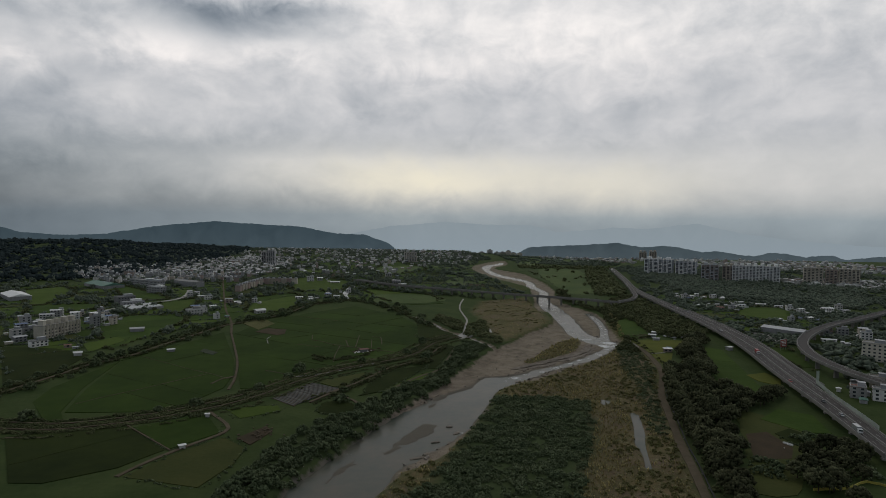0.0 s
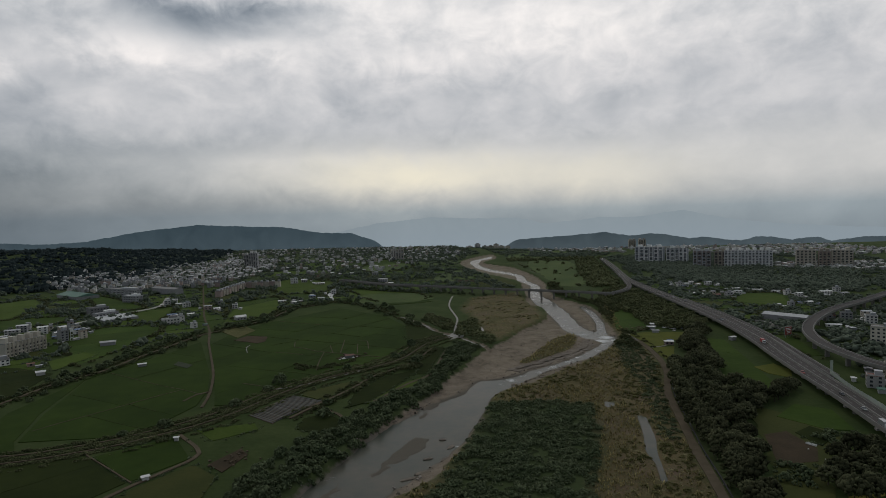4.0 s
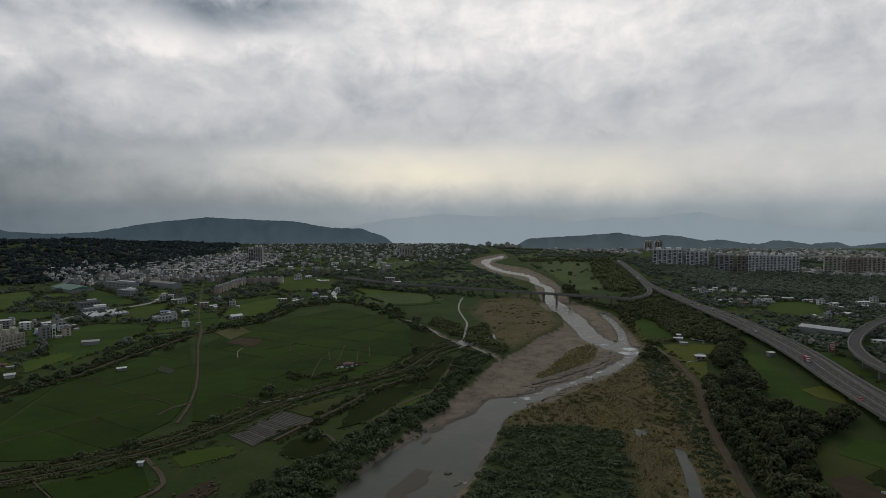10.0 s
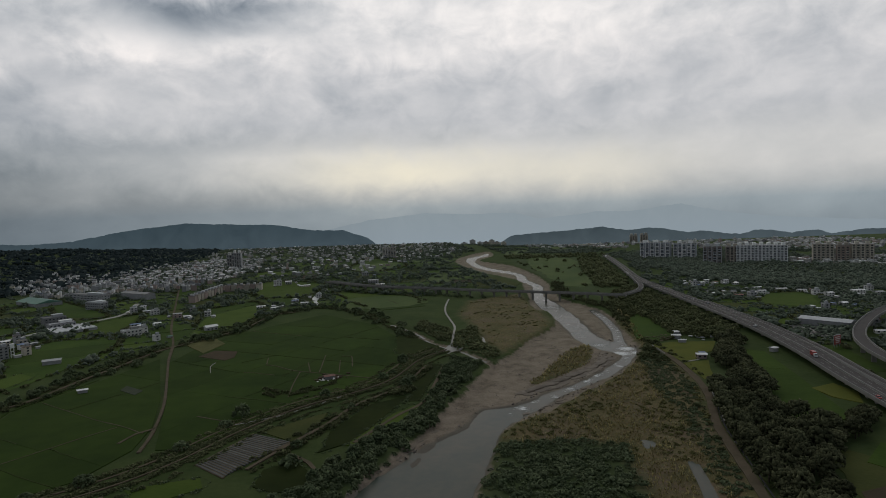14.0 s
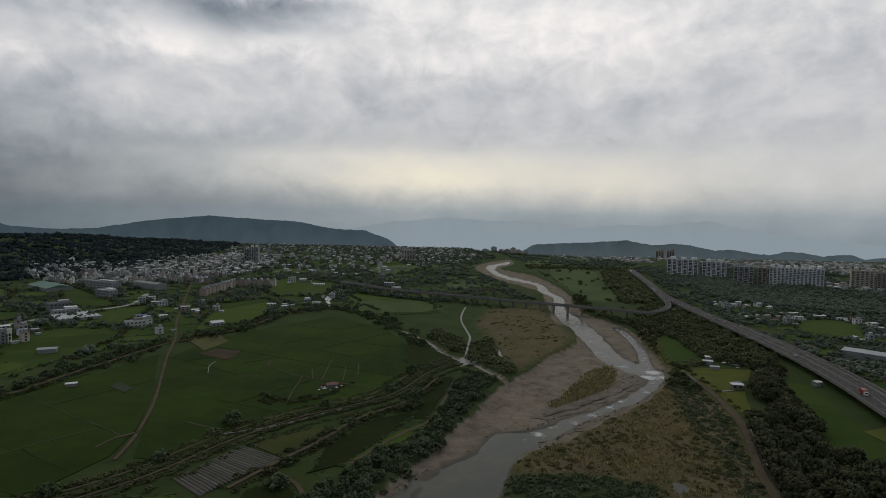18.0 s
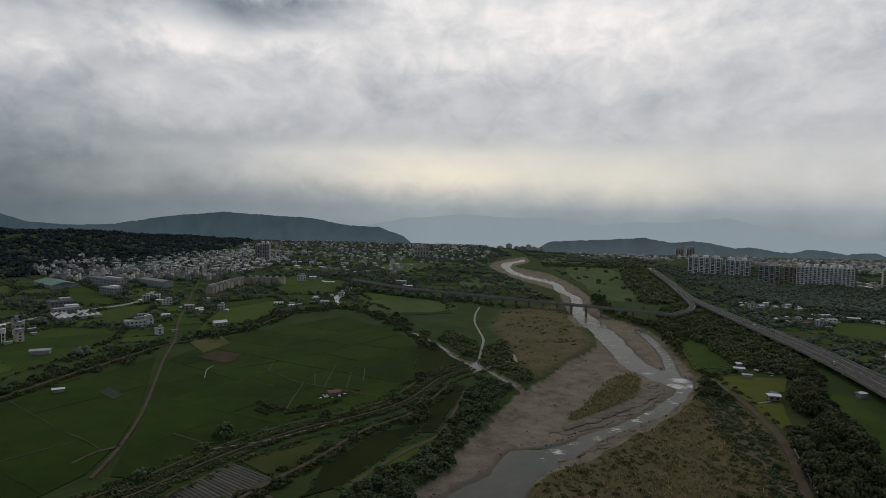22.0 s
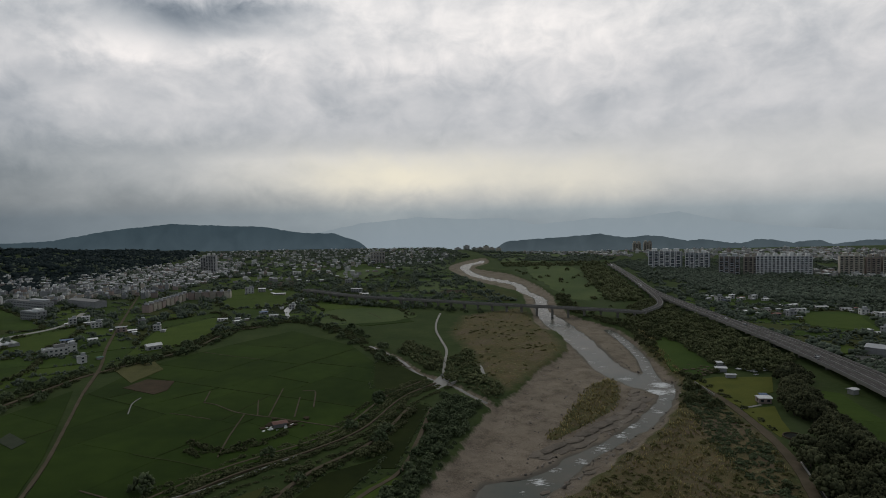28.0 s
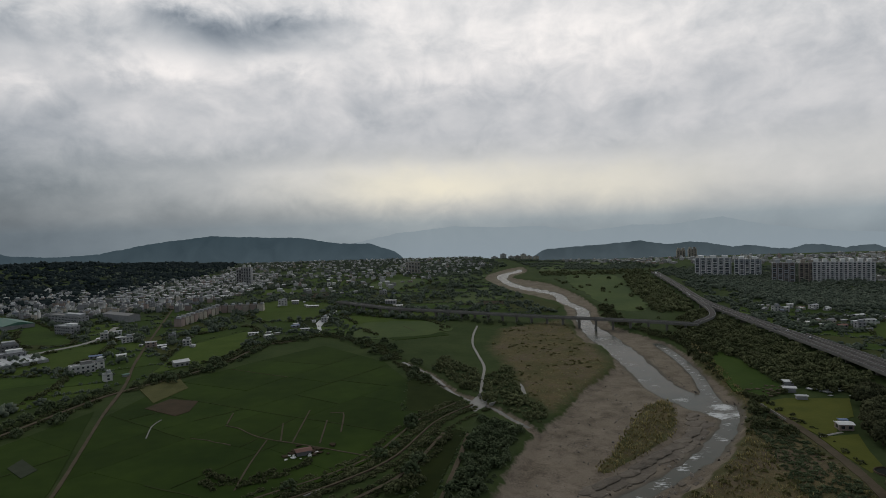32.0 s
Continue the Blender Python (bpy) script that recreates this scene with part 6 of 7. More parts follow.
# the town and the hamlets
TOWN_W = [(-684, 1143), (-569, 1065), (-477, 1075), (-448, 1120), (-376, 1110), (-369, 1303), (-373, 1551), (-440, 1800), (-590, 1800), (-636, 1551), (-659, 1377), (-745, 1377), (-775, 1306)]
MIDTOWN = [(-380, 1330), (-150, 1260), (-80, 1380), (-60, 1450), (-200, 1600), (-400, 1560)]
FAR_E = [(650, 1330), (800, 1290), (1000, 1250), (950, 1100), (800, 1130), (690, 1215), (675, 1270)]


def spread(poly, n, gap):
    """Places in an outline that keep clear of one another and of the roads."""
    p, out = np.array(poly, float), []
    for _ in range(n * 14):
        q = np.array([rnd.uniform(p[:, 0].min(), p[:, 0].max()), rnd.uniform(p[:, 1].min(), p[:, 1].max())])
        if len(out) >= n:
            break
        if inside(poly, q[:1], q[1:])[0] and all(np.hypot(*(q - o)) > gap for o in out) and edge_distance(HWY, q[:1], q[1:], False)[0] > 20:
            out.append(q)
    return out


def grid_of(poly, gap, turn=0.0, keep=0.9):
    a = radians(turn)
    p = np.array(poly, float)
    c = p.mean(0)
    k = np.arange(-60, 61) * gap
    u, v = np.meshgrid(k, k)
    u, v = (q.ravel() + rng.uniform(-0.36, 0.36, q.size) * gap for q in (u, v))
    x, y = c[0] + u * math.cos(a) - v * math.sin(a), c[1] + u * math.sin(a) + v * math.cos(a)
    ok = inside(poly, x, y) & (rng.uniform(0, 1, x.size) < keep)
    return np.stack([x[ok], y[ok]], 1)


for i in range(10):
    t = i / 9
    house(-325 + 4 * t, 984 + 112 * t, 8.5, 9, 3, 86, 2 if i % 3 else 3, 0, "beige-tiled terraced house, three storeys high", windows=False, group="terraced houses", fh=2.9)
for i in range(6):
    house(-313 + 9.6 * i, 1100 + 1.5 * i, 8.3, 9, 3, 2, 2 if i % 2 else 3, 0, "beige-tiled terraced house, three storeys high", windows=False, group="terraced houses", fh=2.9)
town = grid_of(TOWN_W, 12, 12, 0.66)
town = town[np.argsort(town[:, 1])]
for q in town[:250]:
    any_house(*q, near=False, turn=12 + rnd.choice((0, 90)) + rnd.uniform(-5, 5), big=0.95)
rest_town = np.vstack([town[250:], grid_of(MIDTOWN, 24, 20, 0.45), grid_of(FAR_E, 13, -30, 0.75)])
FAR_TOWN = [(-560, 1750), (-250, 1600), (-60, 1500), (30, 1620), (110, 1900), (60, 2350), (-200, 2500), (-700, 2400), (-640, 1900)]
far_e = [(300, 1890), (470, 1790), (720, 1620), (900, 1480), (1250, 1480), (1200, 1900), (700, 1960), (300, 1965)]
rest_town = np.vstack([rest_town, grid_of(FAR_TOWN, 22, 25, 0.42), grid_of(far_e, 15, 5, 0.42)])


def far_houses():
    groups = {0: [], 1: [], 2: [], 3: []}
    roofs = {0: [], 1: [], 2: []}
    zs = ground_z(rest_town[:, 0], rest_town[:, 1])
    for (x, y), z in zip(rest_town, zs):
        w, d, h, a = rnd.uniform(5, 10), rnd.uniform(5, 9), rnd.choice((2.6, 3, 3, 4, 5.5, 6)), rnd.choice((15, 105)) + rnd.uniform(-8, 8)
        k = rnd.choices((0, 1, 2, 3), (8, 2, 2, 1))[0]
        groups[k].append((x, y, z - 0.5, w, d, h + 0.5, a))
        roofs[rnd.choice((0, 1, 2, 2))].append((x, y, z + h, w + 0.6, d + 0.6, 0.5, a))
        if rnd.random() < 0.25:
            groups[k].append((x + 1, y + 1, z + h + 0.5, w * 0.4, d * 0.45, 2.6, a))
    for k, rows in groups.items():
        top = tagged(new("distant_houses", boxes("distant_houses", rows, M_WALLS[k])), f"many small {KINDS[k]} houses of the distant town", "houses", kind="stuff")
    for k, rows in roofs.items():
        tagged(new("distant_roofs", boxes("distant_roofs", rows, M_ROOFS[k])), "pale roofs of the distant town", "roofs", kind="stuff")


far_houses()
M_MEADOW = mat("meadow_grass", (0.032, 0.056, 0.016), (0.080, 0.104, 0.032), 0.012, 0.95, 0.5, fine=0.12, spec=0.1, sheen=0.035)
FAR_FIELDS = (
    [(-651, 956), (-621, 1013), (-551, 918), (-532, 800)], [(-532, 800), (-462, 823), (-441, 777), (-481, 720)], [(-579, 1081), (-428, 929), (-394, 875), (-453, 886)], [(-388, 820), (-354, 889), (-322, 766), (-345, 759)],
    [(-553, 1278), (-474, 1277), (-434, 1148), (-484, 1147)], [(-435, 1205), (-388, 1192), (-359, 1079), (-379, 1070)], [(-300, 1176), (-269, 1223), (-172, 1157), (-169, 1025), (-235, 1001)],
)
FAR_FIELDS_2 = (
    [(-277, 915), (-234, 964), (-198, 853), (-212, 775), (-249, 787)], [(-377, 671), (-369, 731), (-304, 728), (-288, 644), (-293, 574), (-298, 550)], [(-135, 1038), (-24, 968), (-14, 882), (-76, 891)],
    [(-163, 1408), (-138, 1694), (-41, 1471), (-106, 1324)], [(422, 879), (473, 870), (471, 827), (421, 754), (384, 769), (386, 807)], [(335, 716), (359, 709), (355, 685), (332, 680)], [(310, 603), (328, 585), (311, 513), (296, 511)],
)


def off_far(p):
    p = off_fields(p)
    ok = np.ones(len(p), bool)
    for f in FAR_FIELDS + FAR_FIELDS_2:
        ok &= ~inside(f, p[:, 0], p[:, 1])
    for rows in (HOUSES_E, HOUSES_E2, HOUSES_E3, HOUSES_W, HOUSES_W2, HOUSES_W3, HOUSES_C):
        for h in rows:
            ok &= np.hypot(p[:, 0] - h[0], p[:, 1] - h[1]) > 0.5 * (h[2] + h[3])
    return p[ok]


# trees among and behind the houses
VALLEY_W = [(-700, 700), (-300, 560), (-250, 700), (-170, 880), (0, 960), (130, 1010), (80, 1400), (60, 1500), (150, 1900), (60, 2500), (-900, 2500), (-900, 1200)]
tp = fill(VALLEY_W, 10, keep=0.62)
tp = off_far(clear_of(tp, (LANE, 6), (ROADL, 6), (ROADT, 6), (BR, 8)))
tk = wave(tp[:, 0], tp[:, 1], 55, 1.0) + rng.uniform(-0.5, 0.5, len(tp))
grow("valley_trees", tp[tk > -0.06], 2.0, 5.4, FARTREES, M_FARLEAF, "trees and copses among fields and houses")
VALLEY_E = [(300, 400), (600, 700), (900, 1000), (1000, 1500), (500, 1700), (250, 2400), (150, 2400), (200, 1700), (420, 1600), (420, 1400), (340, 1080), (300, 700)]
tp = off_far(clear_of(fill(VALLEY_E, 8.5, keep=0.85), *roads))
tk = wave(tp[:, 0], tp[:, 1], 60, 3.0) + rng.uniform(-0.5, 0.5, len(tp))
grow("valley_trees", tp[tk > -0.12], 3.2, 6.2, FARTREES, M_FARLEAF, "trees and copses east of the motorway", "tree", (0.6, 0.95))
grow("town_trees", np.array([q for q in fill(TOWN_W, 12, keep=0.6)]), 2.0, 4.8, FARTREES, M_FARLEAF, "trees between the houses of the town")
HILLTREES = [crown(s + 80, 6, (1, 1, 0.7), 0.62) for s in range(6)]
rows = [along(f + f[:1], 3.4, 1.4, 1.5, 0.72) for f in FAR_FIELDS + FAR_FIELDS_2]
rows += [along(f + f[:1], 9.0, 2.5, 3.0, 0.5) for f in FAR_FIELDS + FAR_FIELDS_2]
edge_p = off_far(clear_of(np.vstack(rows), (LANE, 4), (ROADL, 5), (ROADT, 5), *roads))
grow("field_hedge", edge_p, 1.2, 3.6, BUSHES, M_CROWN, "dark hedges and bushes round the small fields", "hedge", (0.8, 1.3))
hp = np.stack([rng.uniform(-2000, -500, 30000), rng.uniform(950, 2480, 30000)], 1)
hh = hills(hp[:, 0], hp[:, 1])
hp = hp[hh > 2][:10000]
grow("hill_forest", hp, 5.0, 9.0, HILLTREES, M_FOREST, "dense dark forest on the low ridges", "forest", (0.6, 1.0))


def patchwork(poly, least, turn):
    """Small plots of every green, with weedy edges, between the larger fields, lanes and houses."""
    edges, n = [], 0
    taken = FAR_FIELDS + FAR_FIELDS_2 + (FLD_I, FLD_J, FLD_K, FLD_L, FLD_M, FIELD_E4)
    for q in plots(poly, least, turn, 0.9):
        a = np.array(q)
        c = a.mean(0)
        if len(q) < 3 or abs(shoelace(q)) < 120 or any(inside(f, c[:1], c[1:])[0] for f in taken) or signed(BED, c[:1], c[1:])[0] > -12:
            continue
        kind, label = rnd.choices(((M_MID, "small green plot with weedy edges"), (M_RICE, "small dark green rice plot"), (M_DARKRICE, "small dull green plot"), (M_BRIGHT, "small bright green plot"), (M_DRYGRASS, "small olive-yellow fallow plot"), (M_SOIL, "small brown bare plot")), (8, 3, 2, 6, 2, 0.6))[0]
        n += 1
        field(q, kind, label, 0.16 + 0.005 * (n % 12))
        edges.append(along(q + q[:1], 3.0, 0.9, 0.0, 0.6))
    p = off_far(clear_of(np.vstack(edges), (LANE, 4), (ROADL, 5), (ROADT, 5), *roads))
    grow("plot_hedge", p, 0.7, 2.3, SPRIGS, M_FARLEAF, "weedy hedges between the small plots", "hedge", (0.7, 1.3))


patchwork([(-298, 600), (-240, 715), (-206, 800), (-195, 880), (-280, 985), (-380, 1075), (-520, 1075), (-700, 1000), (-720, 760), (-480, 560), (-390, 470), (-310, 420), (-292, 480)], 1500, 35)
patchwork([(-175, 905), (-60, 862), (0, 978), (100, 1012), (72, 1400), (-60, 1480), (-300, 1250), (-262, 1050)], 2600, 15)
patchwork([(-340, 1290), (-60, 1490), (60, 1480), (60, 1900), (-300, 2000), (-420, 1560)], 6500, 25)
patchwork([(335, 620), (420, 690), (560, 840), (480, 960), (400, 1020), (335, 1000), (322, 760)], 1700, -20)
for i, poly in enumerate(FAR_FIELDS + FAR_FIELDS_2):
    for q in plots(poly, 3500, 30 + 11 * i):
        if len(q) > 2 and abs(shoelace(q)) > 60:
            field(q, M_BRIGHT if i % 3 == 0 else M_MID, "green field between hedges and houses", 0.30 - 0.005 * i)
field(ragged([(205, 1010), (246, 1010), (292, 1272), (325, 1440), (300, 1520), (240, 1528), (212, 1330)]), M_MEADOW, "green grassy slope beyond the bridge", 0.28, "meadow", "meadow")
for poly in ([(4, 1198), (36, 1309), (89, 1316), (91, 1210), (59, 1153), (13, 1118)], [(-168, 1413), (-140, 1476), (-97, 1544), (-58, 1512), (-74, 1383), (-119, 1279)], [(-108, 922), (-92, 970), (-18, 966), (-2, 904), (-79, 858)], [(-60, 1620), (20, 1700), (70, 1560), (10, 1480)], [(-420, 1760), (-330, 1850), (-250, 1760), (-330, 1670)], [(200, 1640), (330, 1650), (420, 1900), (230, 1900)], [(-190, 1880), (-60, 1990), (40, 1900), (-60, 1800)]):
    field(ragged(poly), M_MEADOW, "light green field in the far valley", 0.4)
field(ragged([(77, 1152), (120, 1160), (142, 1075), (130, 1018), (78, 1047)], 10, 3), M_DRYGRASS, "golden grass meadow beside the far river", 0.4, "meadow", "meadow")
field([(338, 676), (375, 694), (362, 630), (344, 609), (330, 634)], M_PLASTIC, "pale nursery plot beside the depot", 0.4, name="nursery_plot")
field([(-226, 692), (-207, 718), (-187, 688), (-194, 650)], M_BUSH, "grey-green vegetable plot", 0.58, name="vegetable_plot")

# ---- vehicles, signs and small things ----
CAR_PAINT = [mat("white_car_paint", (0.62, 0.62, 0.62), (0.55, 0.55, 0.55), 1.0, 0.35, 0.0), mat("dark_car_paint", (0.04, 0.04, 0.045), (0.05, 0.05, 0.055), 1.0, 0.3, 0.0), mat("silver_car_paint", (0.35, 0.36, 0.37), (0.30, 0.31, 0.32), 1.0, 0.3, 0.0, metal=0.5), mat("red_car_paint", (0.30, 0.03, 0.025), (0.25, 0.03, 0.025), 1.0, 0.35, 0.0)]
M_TYRE = mat("tyre_rubber", (0.02, 0.02, 0.02), (0.03, 0.03, 0.03), 2.0, 0.9, 0.0)


def wheel_mesh(r=0.33, half=0.12, ma=M_TYRE, name="wheel"):
    co, fa, k = [], [], 12
    for s in (-half, half):
        co += [(r * math.cos(6.283 * i / k), s, r * math.sin(6.283 * i / k)) for i in range(k)]
    fa += [(i, (i + 1) % k, k + (i + 1) % k, k + i) for i in range(k)] + [tuple(range(k))[::-1], tuple(range(k, 2 * k))]
    return mesh_of(name, co, fa, ma)


WHEEL = wheel_mesh()
RIM = wheel_mesh(0.2, 0.125, M_STEEL, "rim")


def hull(name, prof, width, ma):
    """A body from its side outline."""
    n = len(prof)
    co = [(x, -width / 2, z) for x, z in prof] + [(x, width / 2, z) for x, z in prof]
    fa = [tuple(range(n)), tuple(range(n, 2 * n))[::-1]] + [((i + 1) % n, i, n + i, n + (i + 1) % n) for i in range(n)]
    return mesh_of(name, co, fa, ma)


def car(x, y, z, turn, paint, label):
    top = tagged(new("car"), label, "car", "cars on the motorway")
    top.matrix_basis = pose(x, y, z, 0, 0, turn)
    part("body", hull("body", [(-2.2, 0.35), (2.2, 0.35), (2.25, 0.75), (1.3, 0.92), (-2.1, 0.95), (-2.25, 0.7)], 1.75, CAR_PAINT[paint]), top)
    part("cabin", hull("cabin", [(-1.9, 0.93), (1.0, 0.91), (0.4, 1.42), (-1.4, 1.45)], 1.55, M_GLASS), top, "dark glazed cabin")
    part("roof", boxes("roof", [(-0.5, 0, 1.44, 1.7, 1.45, 0.05)], CAR_PAINT[paint]), top)
    for u in (-1.35, 1.4):
        for v in (-0.82, 0.82):
            part("rim", RIM, part("wheel", WHEEL, top, "", pose(u, v, 0.33)), "silver wheel rim")
    return top


def truck(x, y, z, turn, paint, label):
    top = tagged(new("truck"), label, "truck", "trucks on the motorway")
    top.matrix_basis = pose(x, y, z, 0, 0, turn)
    part("cargo_box", boxes("cargo_box", [(-1.2, 0, 0.9, 6.5, 2.4, 2.5)], CAR_PAINT[paint]), top)
    part("cab", hull("cab", [(2.2, 0.5), (4.1, 0.5), (4.15, 1.4), (3.8, 2.5), (2.2, 2.6)], 2.2, CAR_PAINT[0]), top, "white driver's cab")
    part("windscreen", boxes("windscreen", [(4.02, 0, 1.5, 0.2, 1.9, 0.8)], M_GLASS), top)
    part("chassis", boxes("chassis", [(-0.2, 0, 0.5, 8.0, 1.0, 0.4)], M_TYRE), top)
    for u in (-3.2, -2.2, 2.9):
        for v in (-0.95, 0.95):
            part("rim", RIM, part("wheel", WHEEL, top, "", pose(u, v, 0.45, 0, 0, 0) @ Matrix.Scale(1.35, 4)), "grey wheel rim")
    return top


HS = np.r_[0, np.cumsum(np.linalg.norm(np.diff(HWY, axis=0), axis=1))]
PAINT_WORDS = ("white", "dark", "silver", "red")
for i in range(15):
    t = rnd.uniform(20, HS[-1] - 20)
    x, y = (float(np.interp(t, HS, HWY[:, k])) for k in (0, 1))
    x2, y2 = (float(np.interp(t + 2, HS, HWY[:, k])) for k in (0, 1))
    a = math.degrees(math.atan2(y2 - y, x2 - x))
    off = rnd.choice((-6.6, -3.0, 3.0, 6.6)) * float(np.interp(y, HWY[::-1, 1], HWY_WIDTH[::-1])) / 18.6
    nx_, ny_ = -math.sin(radians(a)), math.cos(radians(a))
    pa = rnd.choice((0, 0, 1, 2, 2, 3))
    make, word = (truck, "box truck") if i % 6 == 0 else (car, "saloon car")
    make(x + nx_ * off, y + ny_ * off, 6.09, a + (180 if off > 0 else 0), pa, f"{PAINT_WORDS[pa]} {word} on the motorway")


def billboard(x, y, w, h, foot, turn, ma, label):
    top = tagged(new("billboard"), label, "billboard")
    top.matrix_basis = pose(x, y, 0, 0, 0, turn)
    part("panel", boxes("panel", [(0, 0, foot, w, 0.3, h)], ma), top)
    part("frame", boxes("frame", [(0, 0.1, foot - 0.3, w + 0.4, 0.4, 0.3), (0, 0.1, foot + h, w + 0.4, 0.4, 0.3), (-w / 2 - 0.1, 0.1, foot, 0.25, 0.4, h), (w / 2 + 0.1, 0.1, foot, 0.25, 0.4, h)], M_STEEL), top)
    for k in range(4):
        part("text_bar", boxes("text_bar", [(rnd.uniform(-0.6, 0.6), -0.2, foot + h * (0.16 + 0.2 * k), w * rnd.uniform(0.55, 0.8), 0.06, h * 0.09)], M_WHITE), top, "pale bar of unreadable lettering")
    for s in (-1, 0, 1):
        part("post", boxes("post", [(s * w * 0.35, 0.25, -0.3, 0.3, 0.3, foot + 0.4)], M_STEEL), top)


M_RED = mat("red_billboard_print", (0.30, 0.065, 0.045), (0.24, 0.05, 0.04), 0.5, 0.7, 0.0)
billboard(323, 583, 9.5, 7.0, 3.0, 28, M_RED, "large faded red roadside billboard on steel posts")


def lawn_wall():
    top = tagged(new("garden_wall"), "low pale concrete wall beside the lawn", "wall")
    a, b = np.array(WALL[0], float), np.array(WALL[1], float) - (1.0, 0)
    d, ang = float(np.linalg.norm(b - a)), math.degrees(math.atan2(*(b - a)[::-1]))
    n = 6
    for i in range(n):
        c = a + (b - a) * (i + 0.5) / n
        part("wall_panel", boxes("wall_panel", [(0, 0, -0.3, d / n - 0.05, 0.35, 1.7)], M_PALE), top, "", pose(c[0], c[1], 0.0, 0, 0, ang))


lawn_wall()


def round_pit(x, y, r):
    k = 28
    rows = [(x + r * math.cos(6.283 * i / k), y + r * math.sin(6.283 * i / k), -0.4, 0.4, 2 * math.pi * r / k + 0.2, 1.3, math.degrees(6.283 * i / k)) for i in range(k)]
    top = tagged(new("round_basin"), "round earth-rimmed basin with dark water", "basin")
    part("rim", boxes("rim", rows, M_DIRT), top)
    co = [(x + r * math.cos(6.283 * i / k), y + r * math.sin(6.283 * i / k), 0.42) for i in range(k)]
    part("water", mesh_of("water", co, [tuple(range(k))], M_DARKWATER), top, "still dark water")


round_pit(192, 512, 5.2)


def weir():
    top = tagged(new("weir"), "small concrete weir across the brook", "weir")
    part("sill", boxes("sill", [(27, 641, -1.2, 1.2, 17, 0.95, -28)], M_PALE), top)
    part("apron", boxes("apron", [(31, 637, -2.2, 8, 14, 0.75, -28)], M_PALE), top, "sloping concrete apron")
    for u, v in ((23.5, 651), (29.5, 630)):
        part("wing_wall", boxes("wing_wall", [(u, v, -1.0, 6, 0.6, 1.9, 40)], M_PALE), top)


weir()


def heap(name, x, y, n, r, ma, label, size=(0.5, 1.6)):
    """A loose heap of odd sheets and planks."""
    rows = [(x + rnd.gauss(0, r), y + rnd.gauss(0, r), 0.3 + rnd.uniform(0, 0.5), rnd.uniform(*size), rnd.uniform(0.4, 1.0) * size[1], rnd.uniform(0.15, 0.7), rnd.uniform(0, 180)) for _ in range(n)]
    tagged(new(name, boxes(name, rows, ma)), label, "heap", kind="stuff")


heap("scrap_heap", -66, 556, 26, 5, M_SOIL, "brown sheets and planks beside the broken shed", (1.0, 4.0))
heap("scrap_heap", -72, 548, 14, 3, M_WHITE, "pale sacks and sheets beside the broken shed", (0.6, 2.0))
heap("yard_clutter", 206, 642, 26, 7, M_DIRT, "brown yard clutter beside the sheds", (0.8, 3.0))
heap("yard_clutter", 240, 640, 24, 7, M_STEEL, "parked machines and sheets in the yard", (0.8, 3.5))
heap("muddy_rubble", -98, 338, 26, 6, M_DIRT, "brown rubble beside the muddy plot", (0.4, 1.6))

def yellow_wall():
    top = tagged(new("boundary_wall"), "low yellow-painted concrete boundary wall", "wall")
    line = smooth_line([(168, 274), (185, 276), (198, 283), (206, 276)], 4)
    for a, b in zip(line[:-1], line[1:]):
        c, d = (a + b) / 2, float(np.linalg.norm(b - a))
        part("wall_panel", boxes("wall_panel", [(0, 0, -0.4, d - 0.04, 0.3, 1.6)], M_YELLOW), top, "", pose(float(c[0]), float(c[1]), 0.0, 0, 0, math.degrees(math.atan2(*(b - a)[::-1]))))


yellow_wall()
rough = clear_of(fill([(160, 330), (211, 352), (232, 345), (215, 285), (196, 286), (170, 280), (150, 290)], 4.2, keep=0.6), (HWY, 12))
rough = rough[wave(rough[:, 0], rough[:, 1], 14, 2.0) + rng.uniform(-0.4, 0.4, len(rough)) > -0.1]
rough = rough[~inside(BROWN_E, rough[:, 0], rough[:, 1])]
grow("rough_scrub", rough, 1.4, 3.6, BUSHES, M_FLATBUSH, "rough scrub and young trees below the motorway", "bushes", (0.8, 1.2))
heap("yard_clutter", 345, 640, 30, 9, M_PALE, "pale stacked goods beside the depot", (1.2, 3.6))
heap("farm_clutter", 186, 318, 5, 4, M_WHITE, "white drums and sacks beside the plot", (0.4, 0.9))

# boulders and cobbles on the gravel bars
bp = fill(BED, 2.0, keep=0.3)
sd = signed(CHANNEL, bp[:, 0], bp[:, 1])
bp = bp[(signed(BED, bp[:, 0], bp[:, 1]) > 2) & (sd < 1.5) & (bp[:, 1] < 760) & ~inside(ISLAND, bp[:, 0], bp[:, 1])]
STONES = [crown(s + 300, 1, (0.01, 0.01, 0.01), 1.0, ICO_V * (1, 0.8, 0.5), ICO_F, 0.0) for s in range(5)]
scatter("river_stones", bp, 0.24 + 0.75 * rng.uniform(0, 1, len(bp)) ** 4, STONES, M_ROCK, "scattered grey stones on the gravel bars", "stones", (0.8, 1.2))

rim = np.vstack([along(WATER_E[8:19], 1.6, 1.4, -2.6), along(WATER_W[9:17], 1.7, 1.4, 3.0), along(WATER_W[2:8], 2.0, 1.6, 3.0, 0.7), along(WATER_E[1:8], 2.0, 2.0, -3.0, 0.7)])
scatter("bank_rocks", rim, 0.4 + 1.1 * rng.uniform(0, 1, len(rim)) ** 2, STONES, M_ROCK, "rough dark rocks along the water's edge", "rocks", (0.8, 1.3))


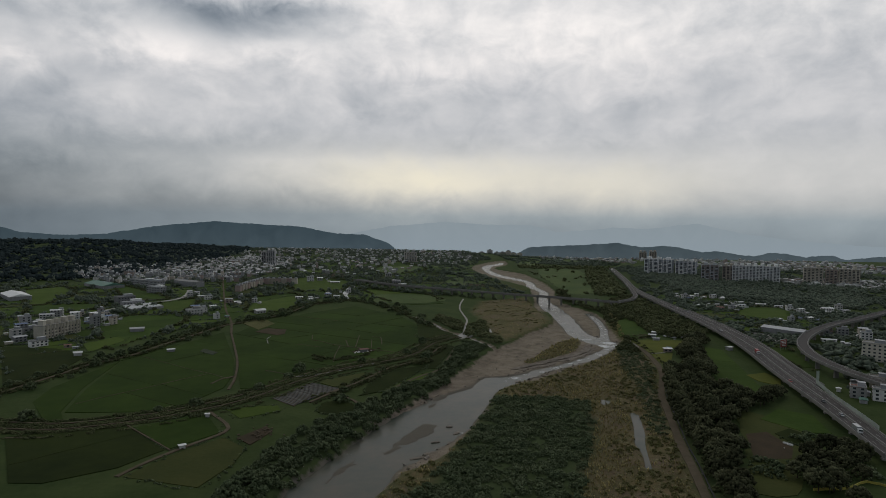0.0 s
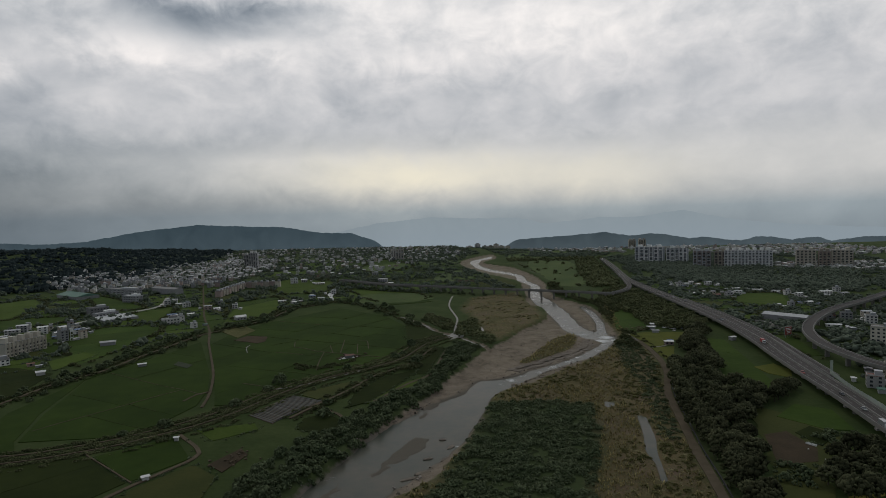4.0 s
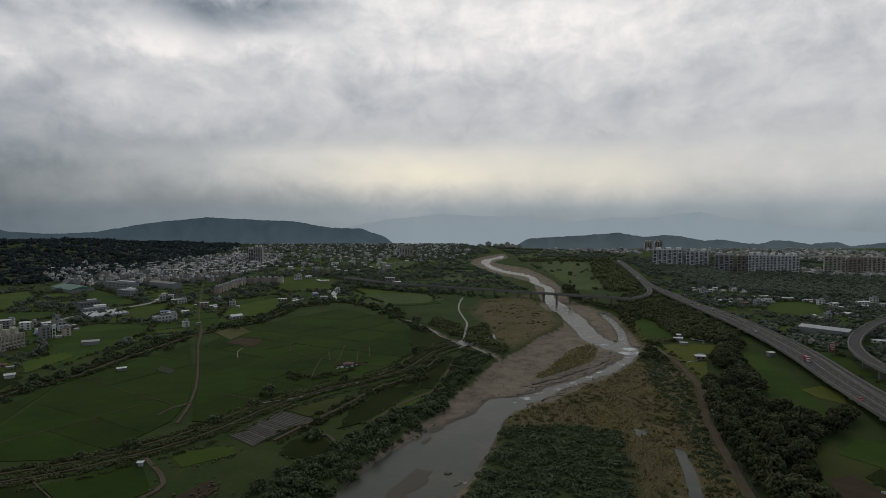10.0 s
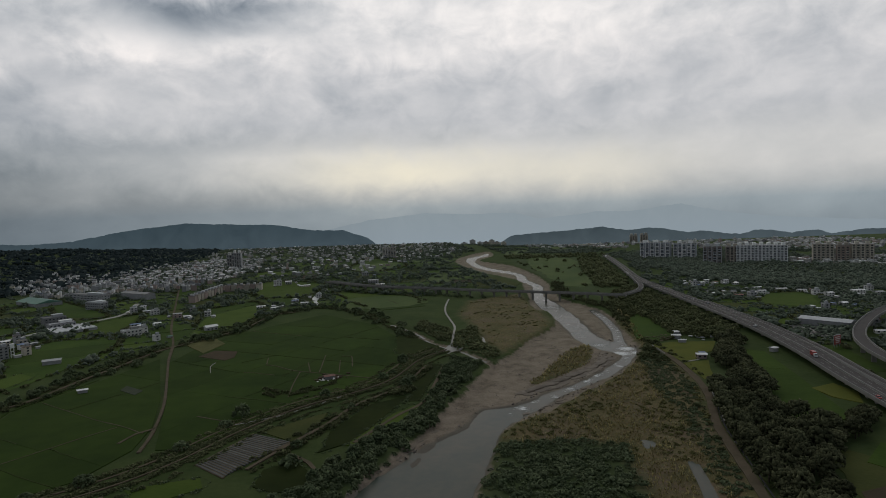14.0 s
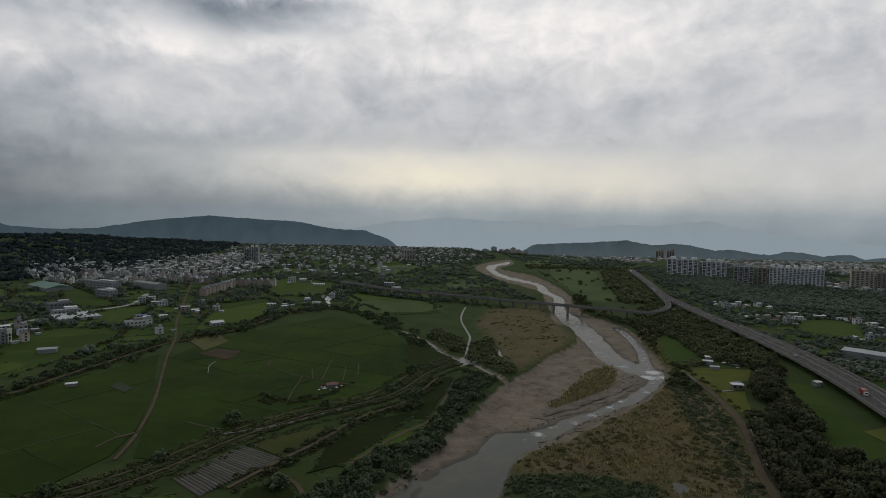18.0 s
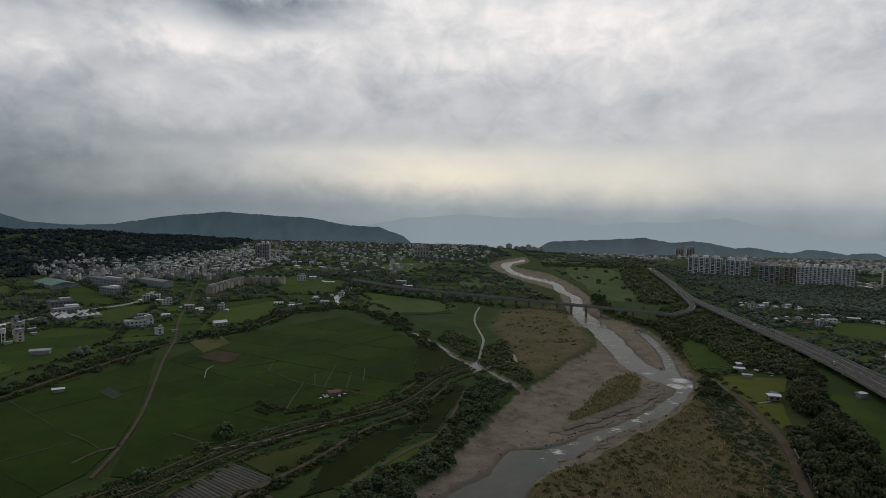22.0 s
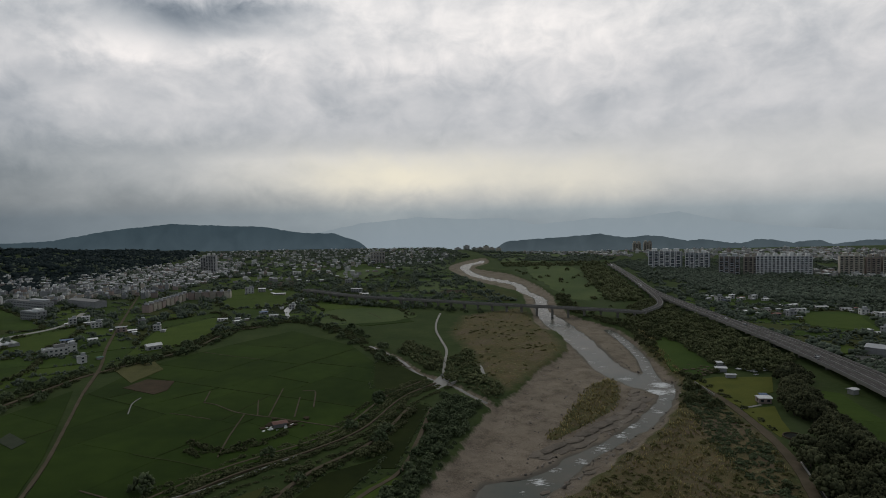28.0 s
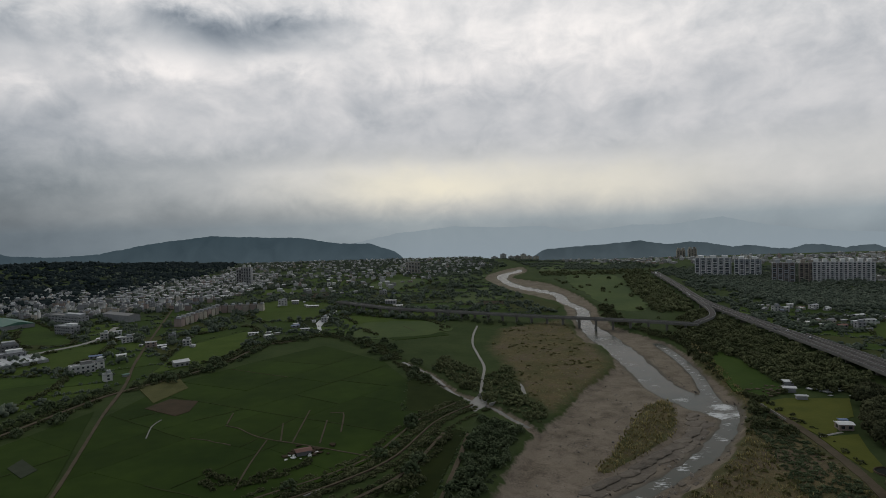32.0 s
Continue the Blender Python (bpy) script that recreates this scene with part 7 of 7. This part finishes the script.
def rock_ledge(x, y, w, d, turn, tall=1.0):
    """A low uneven shelf of bedrock."""
    k = 15
    rr = [rnd.uniform(0.78, 1.15) for _ in range(k)]
    ring = [(0.5 * w * r * math.cos(6.283 * i / k), 0.5 * d * r * math.sin(6.283 * i / k)) for i, r in enumerate(rr)]
    h = tall * rnd.uniform(0.35, 0.75)
    co = [(a * 1.05, b * 1.05, -1.2) for a, b in ring] + [(a, b, h * rnd.uniform(0.75, 1.0)) for a, b in ring] + [(a * 0.7, b * 0.7, h * rnd.uniform(1.0, 1.15)) for a, b in ring]
    fa = [(j * k + i, j * k + (i + 1) % k, (j + 1) * k + (i + 1) % k, (j + 1) * k + i) for j in (0, 1) for i in range(k)] + [tuple(range(2 * k, 3 * k))]
    ob = tagged(new("rock_ledge", mesh_of("rock_ledge", co, fa, M_LEDGE)), "low shelf of dark bedrock beside the rapids", "rock", "rock shelves")
    ob.matrix_basis = pose(x, y, -3.5, 0, 0, turn)


M_LEDGE = mat("wet_bedrock", (0.175, 0.145, 0.112), (0.085, 0.072, 0.057), 0.2, 0.8, 0.6, vary=0.2, fine=1.2, spec=0.2)
shelf = smooth_line([(64, 474), (86, 496), (108, 517), (131, 538), (150, 562)], 5.0)
sn = normals(shelf)
side = 1 if signed(CHANNEL, shelf[:, 0] + sn[:, 0] * 4, shelf[:, 1] + sn[:, 1] * 4).mean() < signed(CHANNEL, shelf[:, 0] - sn[:, 0] * 4, shelf[:, 1] - sn[:, 1] * 4).mean() else -1
for p_, n_ in zip(shelf, sn):
    q_ = p_ + side * n_ * rnd.uniform(-0.5, 5.0)
    rock_ledge(float(q_[0]), float(q_[1]), rnd.uniform(3.5, 9), rnd.uniform(1.6, 3.6), 44 + rnd.uniform(-18, 18))


for x, y, w, d, a in ((-12, 314, 9, 2.6, 30), (-5, 321, 10, 3.0, 32), (1, 328, 8, 2.6, 38), (-3, 337, 5, 2.4, 25), (6, 336, 7, 3.4, 50), (9, 352, 6, 3.0, 60), (5, 363, 4, 3, 20), (-23, 395, 7, 2.4, 50), (-15, 409, 8, 2.6, 55), (-9, 420, 7, 2.2, 52), (-3, 432, 8, 2.6, 48), (4, 444, 7, 2.4, 50), (-30, 380, 6, 2.2, 58), (68, 470, 9, 4, 48), (58, 468, 6, 3, 30)):
    rock_ledge(x, y, w, d, a)


def black_pipe():
    """The dark pipe on low blocks along the woods' edge."""
    line = smooth_line(TRACK_E[:8], 5)
    line = line - normals(line) * 3.4
    top = tagged(new("water_pipe"), "long black water pipe on low concrete blocks along the track", "pipe")
    part("pipe", ribbon("pipe", line, 0.55, 0.95, 0.5, M_TYRE), top)
    for p in line[::3]:
        part("block", boxes("block", [(0, 0, -0.3, 0.9, 0.7, 0.78)], M_CONC), top, "", pose(float(p[0]), float(p[1]), 0))


black_pipe()
kerb = tagged(new("kerb_wall"), "low pale concrete retaining wall beside the dirt track", "wall")
kl = smooth_line([(176, 482), (168, 458), (159, 431)], 5)
for a, b in zip(kl[:-1], kl[1:]):
    c, d = (a + b) / 2, float(np.linalg.norm(b - a))
    part("wall_panel", boxes("wall_panel", [(0, 0, -0.3, d - 0.05, 0.4, 1.3)], M_PALE), kerb, "", pose(float(c[0]), float(c[1]), 0, 0, 0, math.degrees(math.atan2(b[1] - a[1], b[0] - a[0]))))
trough = tagged(new("trough"), "long pale concrete trough at the edge of the ploughed plot", "trough")
trough.matrix_basis = pose(188, 331, 0.2, 0, 0, -60)
part("basin", boxes("basin", [(0, 0, 0, 5.0, 1.2, 0.25), (0, 0.55, 0.25, 5.0, 0.12, 0.6), (0, -0.55, 0.25, 5.0, 0.12, 0.6), (2.44, 0, 0.25, 0.12, 0.98, 0.6), (-2.44, 0, 0.25, 0.12, 0.98, 0.6)], M_WHITE), trough)
grow("field_copse", np.array([(-19, 511), (-14, 513), (-10, 515), (-21, 503), (-16, 506), (-24, 508), (-12, 509)]), 2.4, 4.0, TREES, M_CROWN, "clump of dark trees at the corner of a plot")
# the eroded shelf between the reeds of the island and the rapids
band = smooth_line([(66, 506), (87, 520), (102, 537), (119, 552), (130, 565), (141, 583), (148, 604)], 5.5)
for p_, n_ in zip(band, normals(band)):
    for off in (0.0, 4.5):
        q_ = p_ + n_ * (off + rnd.uniform(-1.0, 1.0))
        rock_ledge(float(q_[0]), float(q_[1]), rnd.uniform(10, 17), rnd.uniform(5.0, 7.5), 46 + rnd.uniform(-14, 14), 1.2 + 0.2 * off)
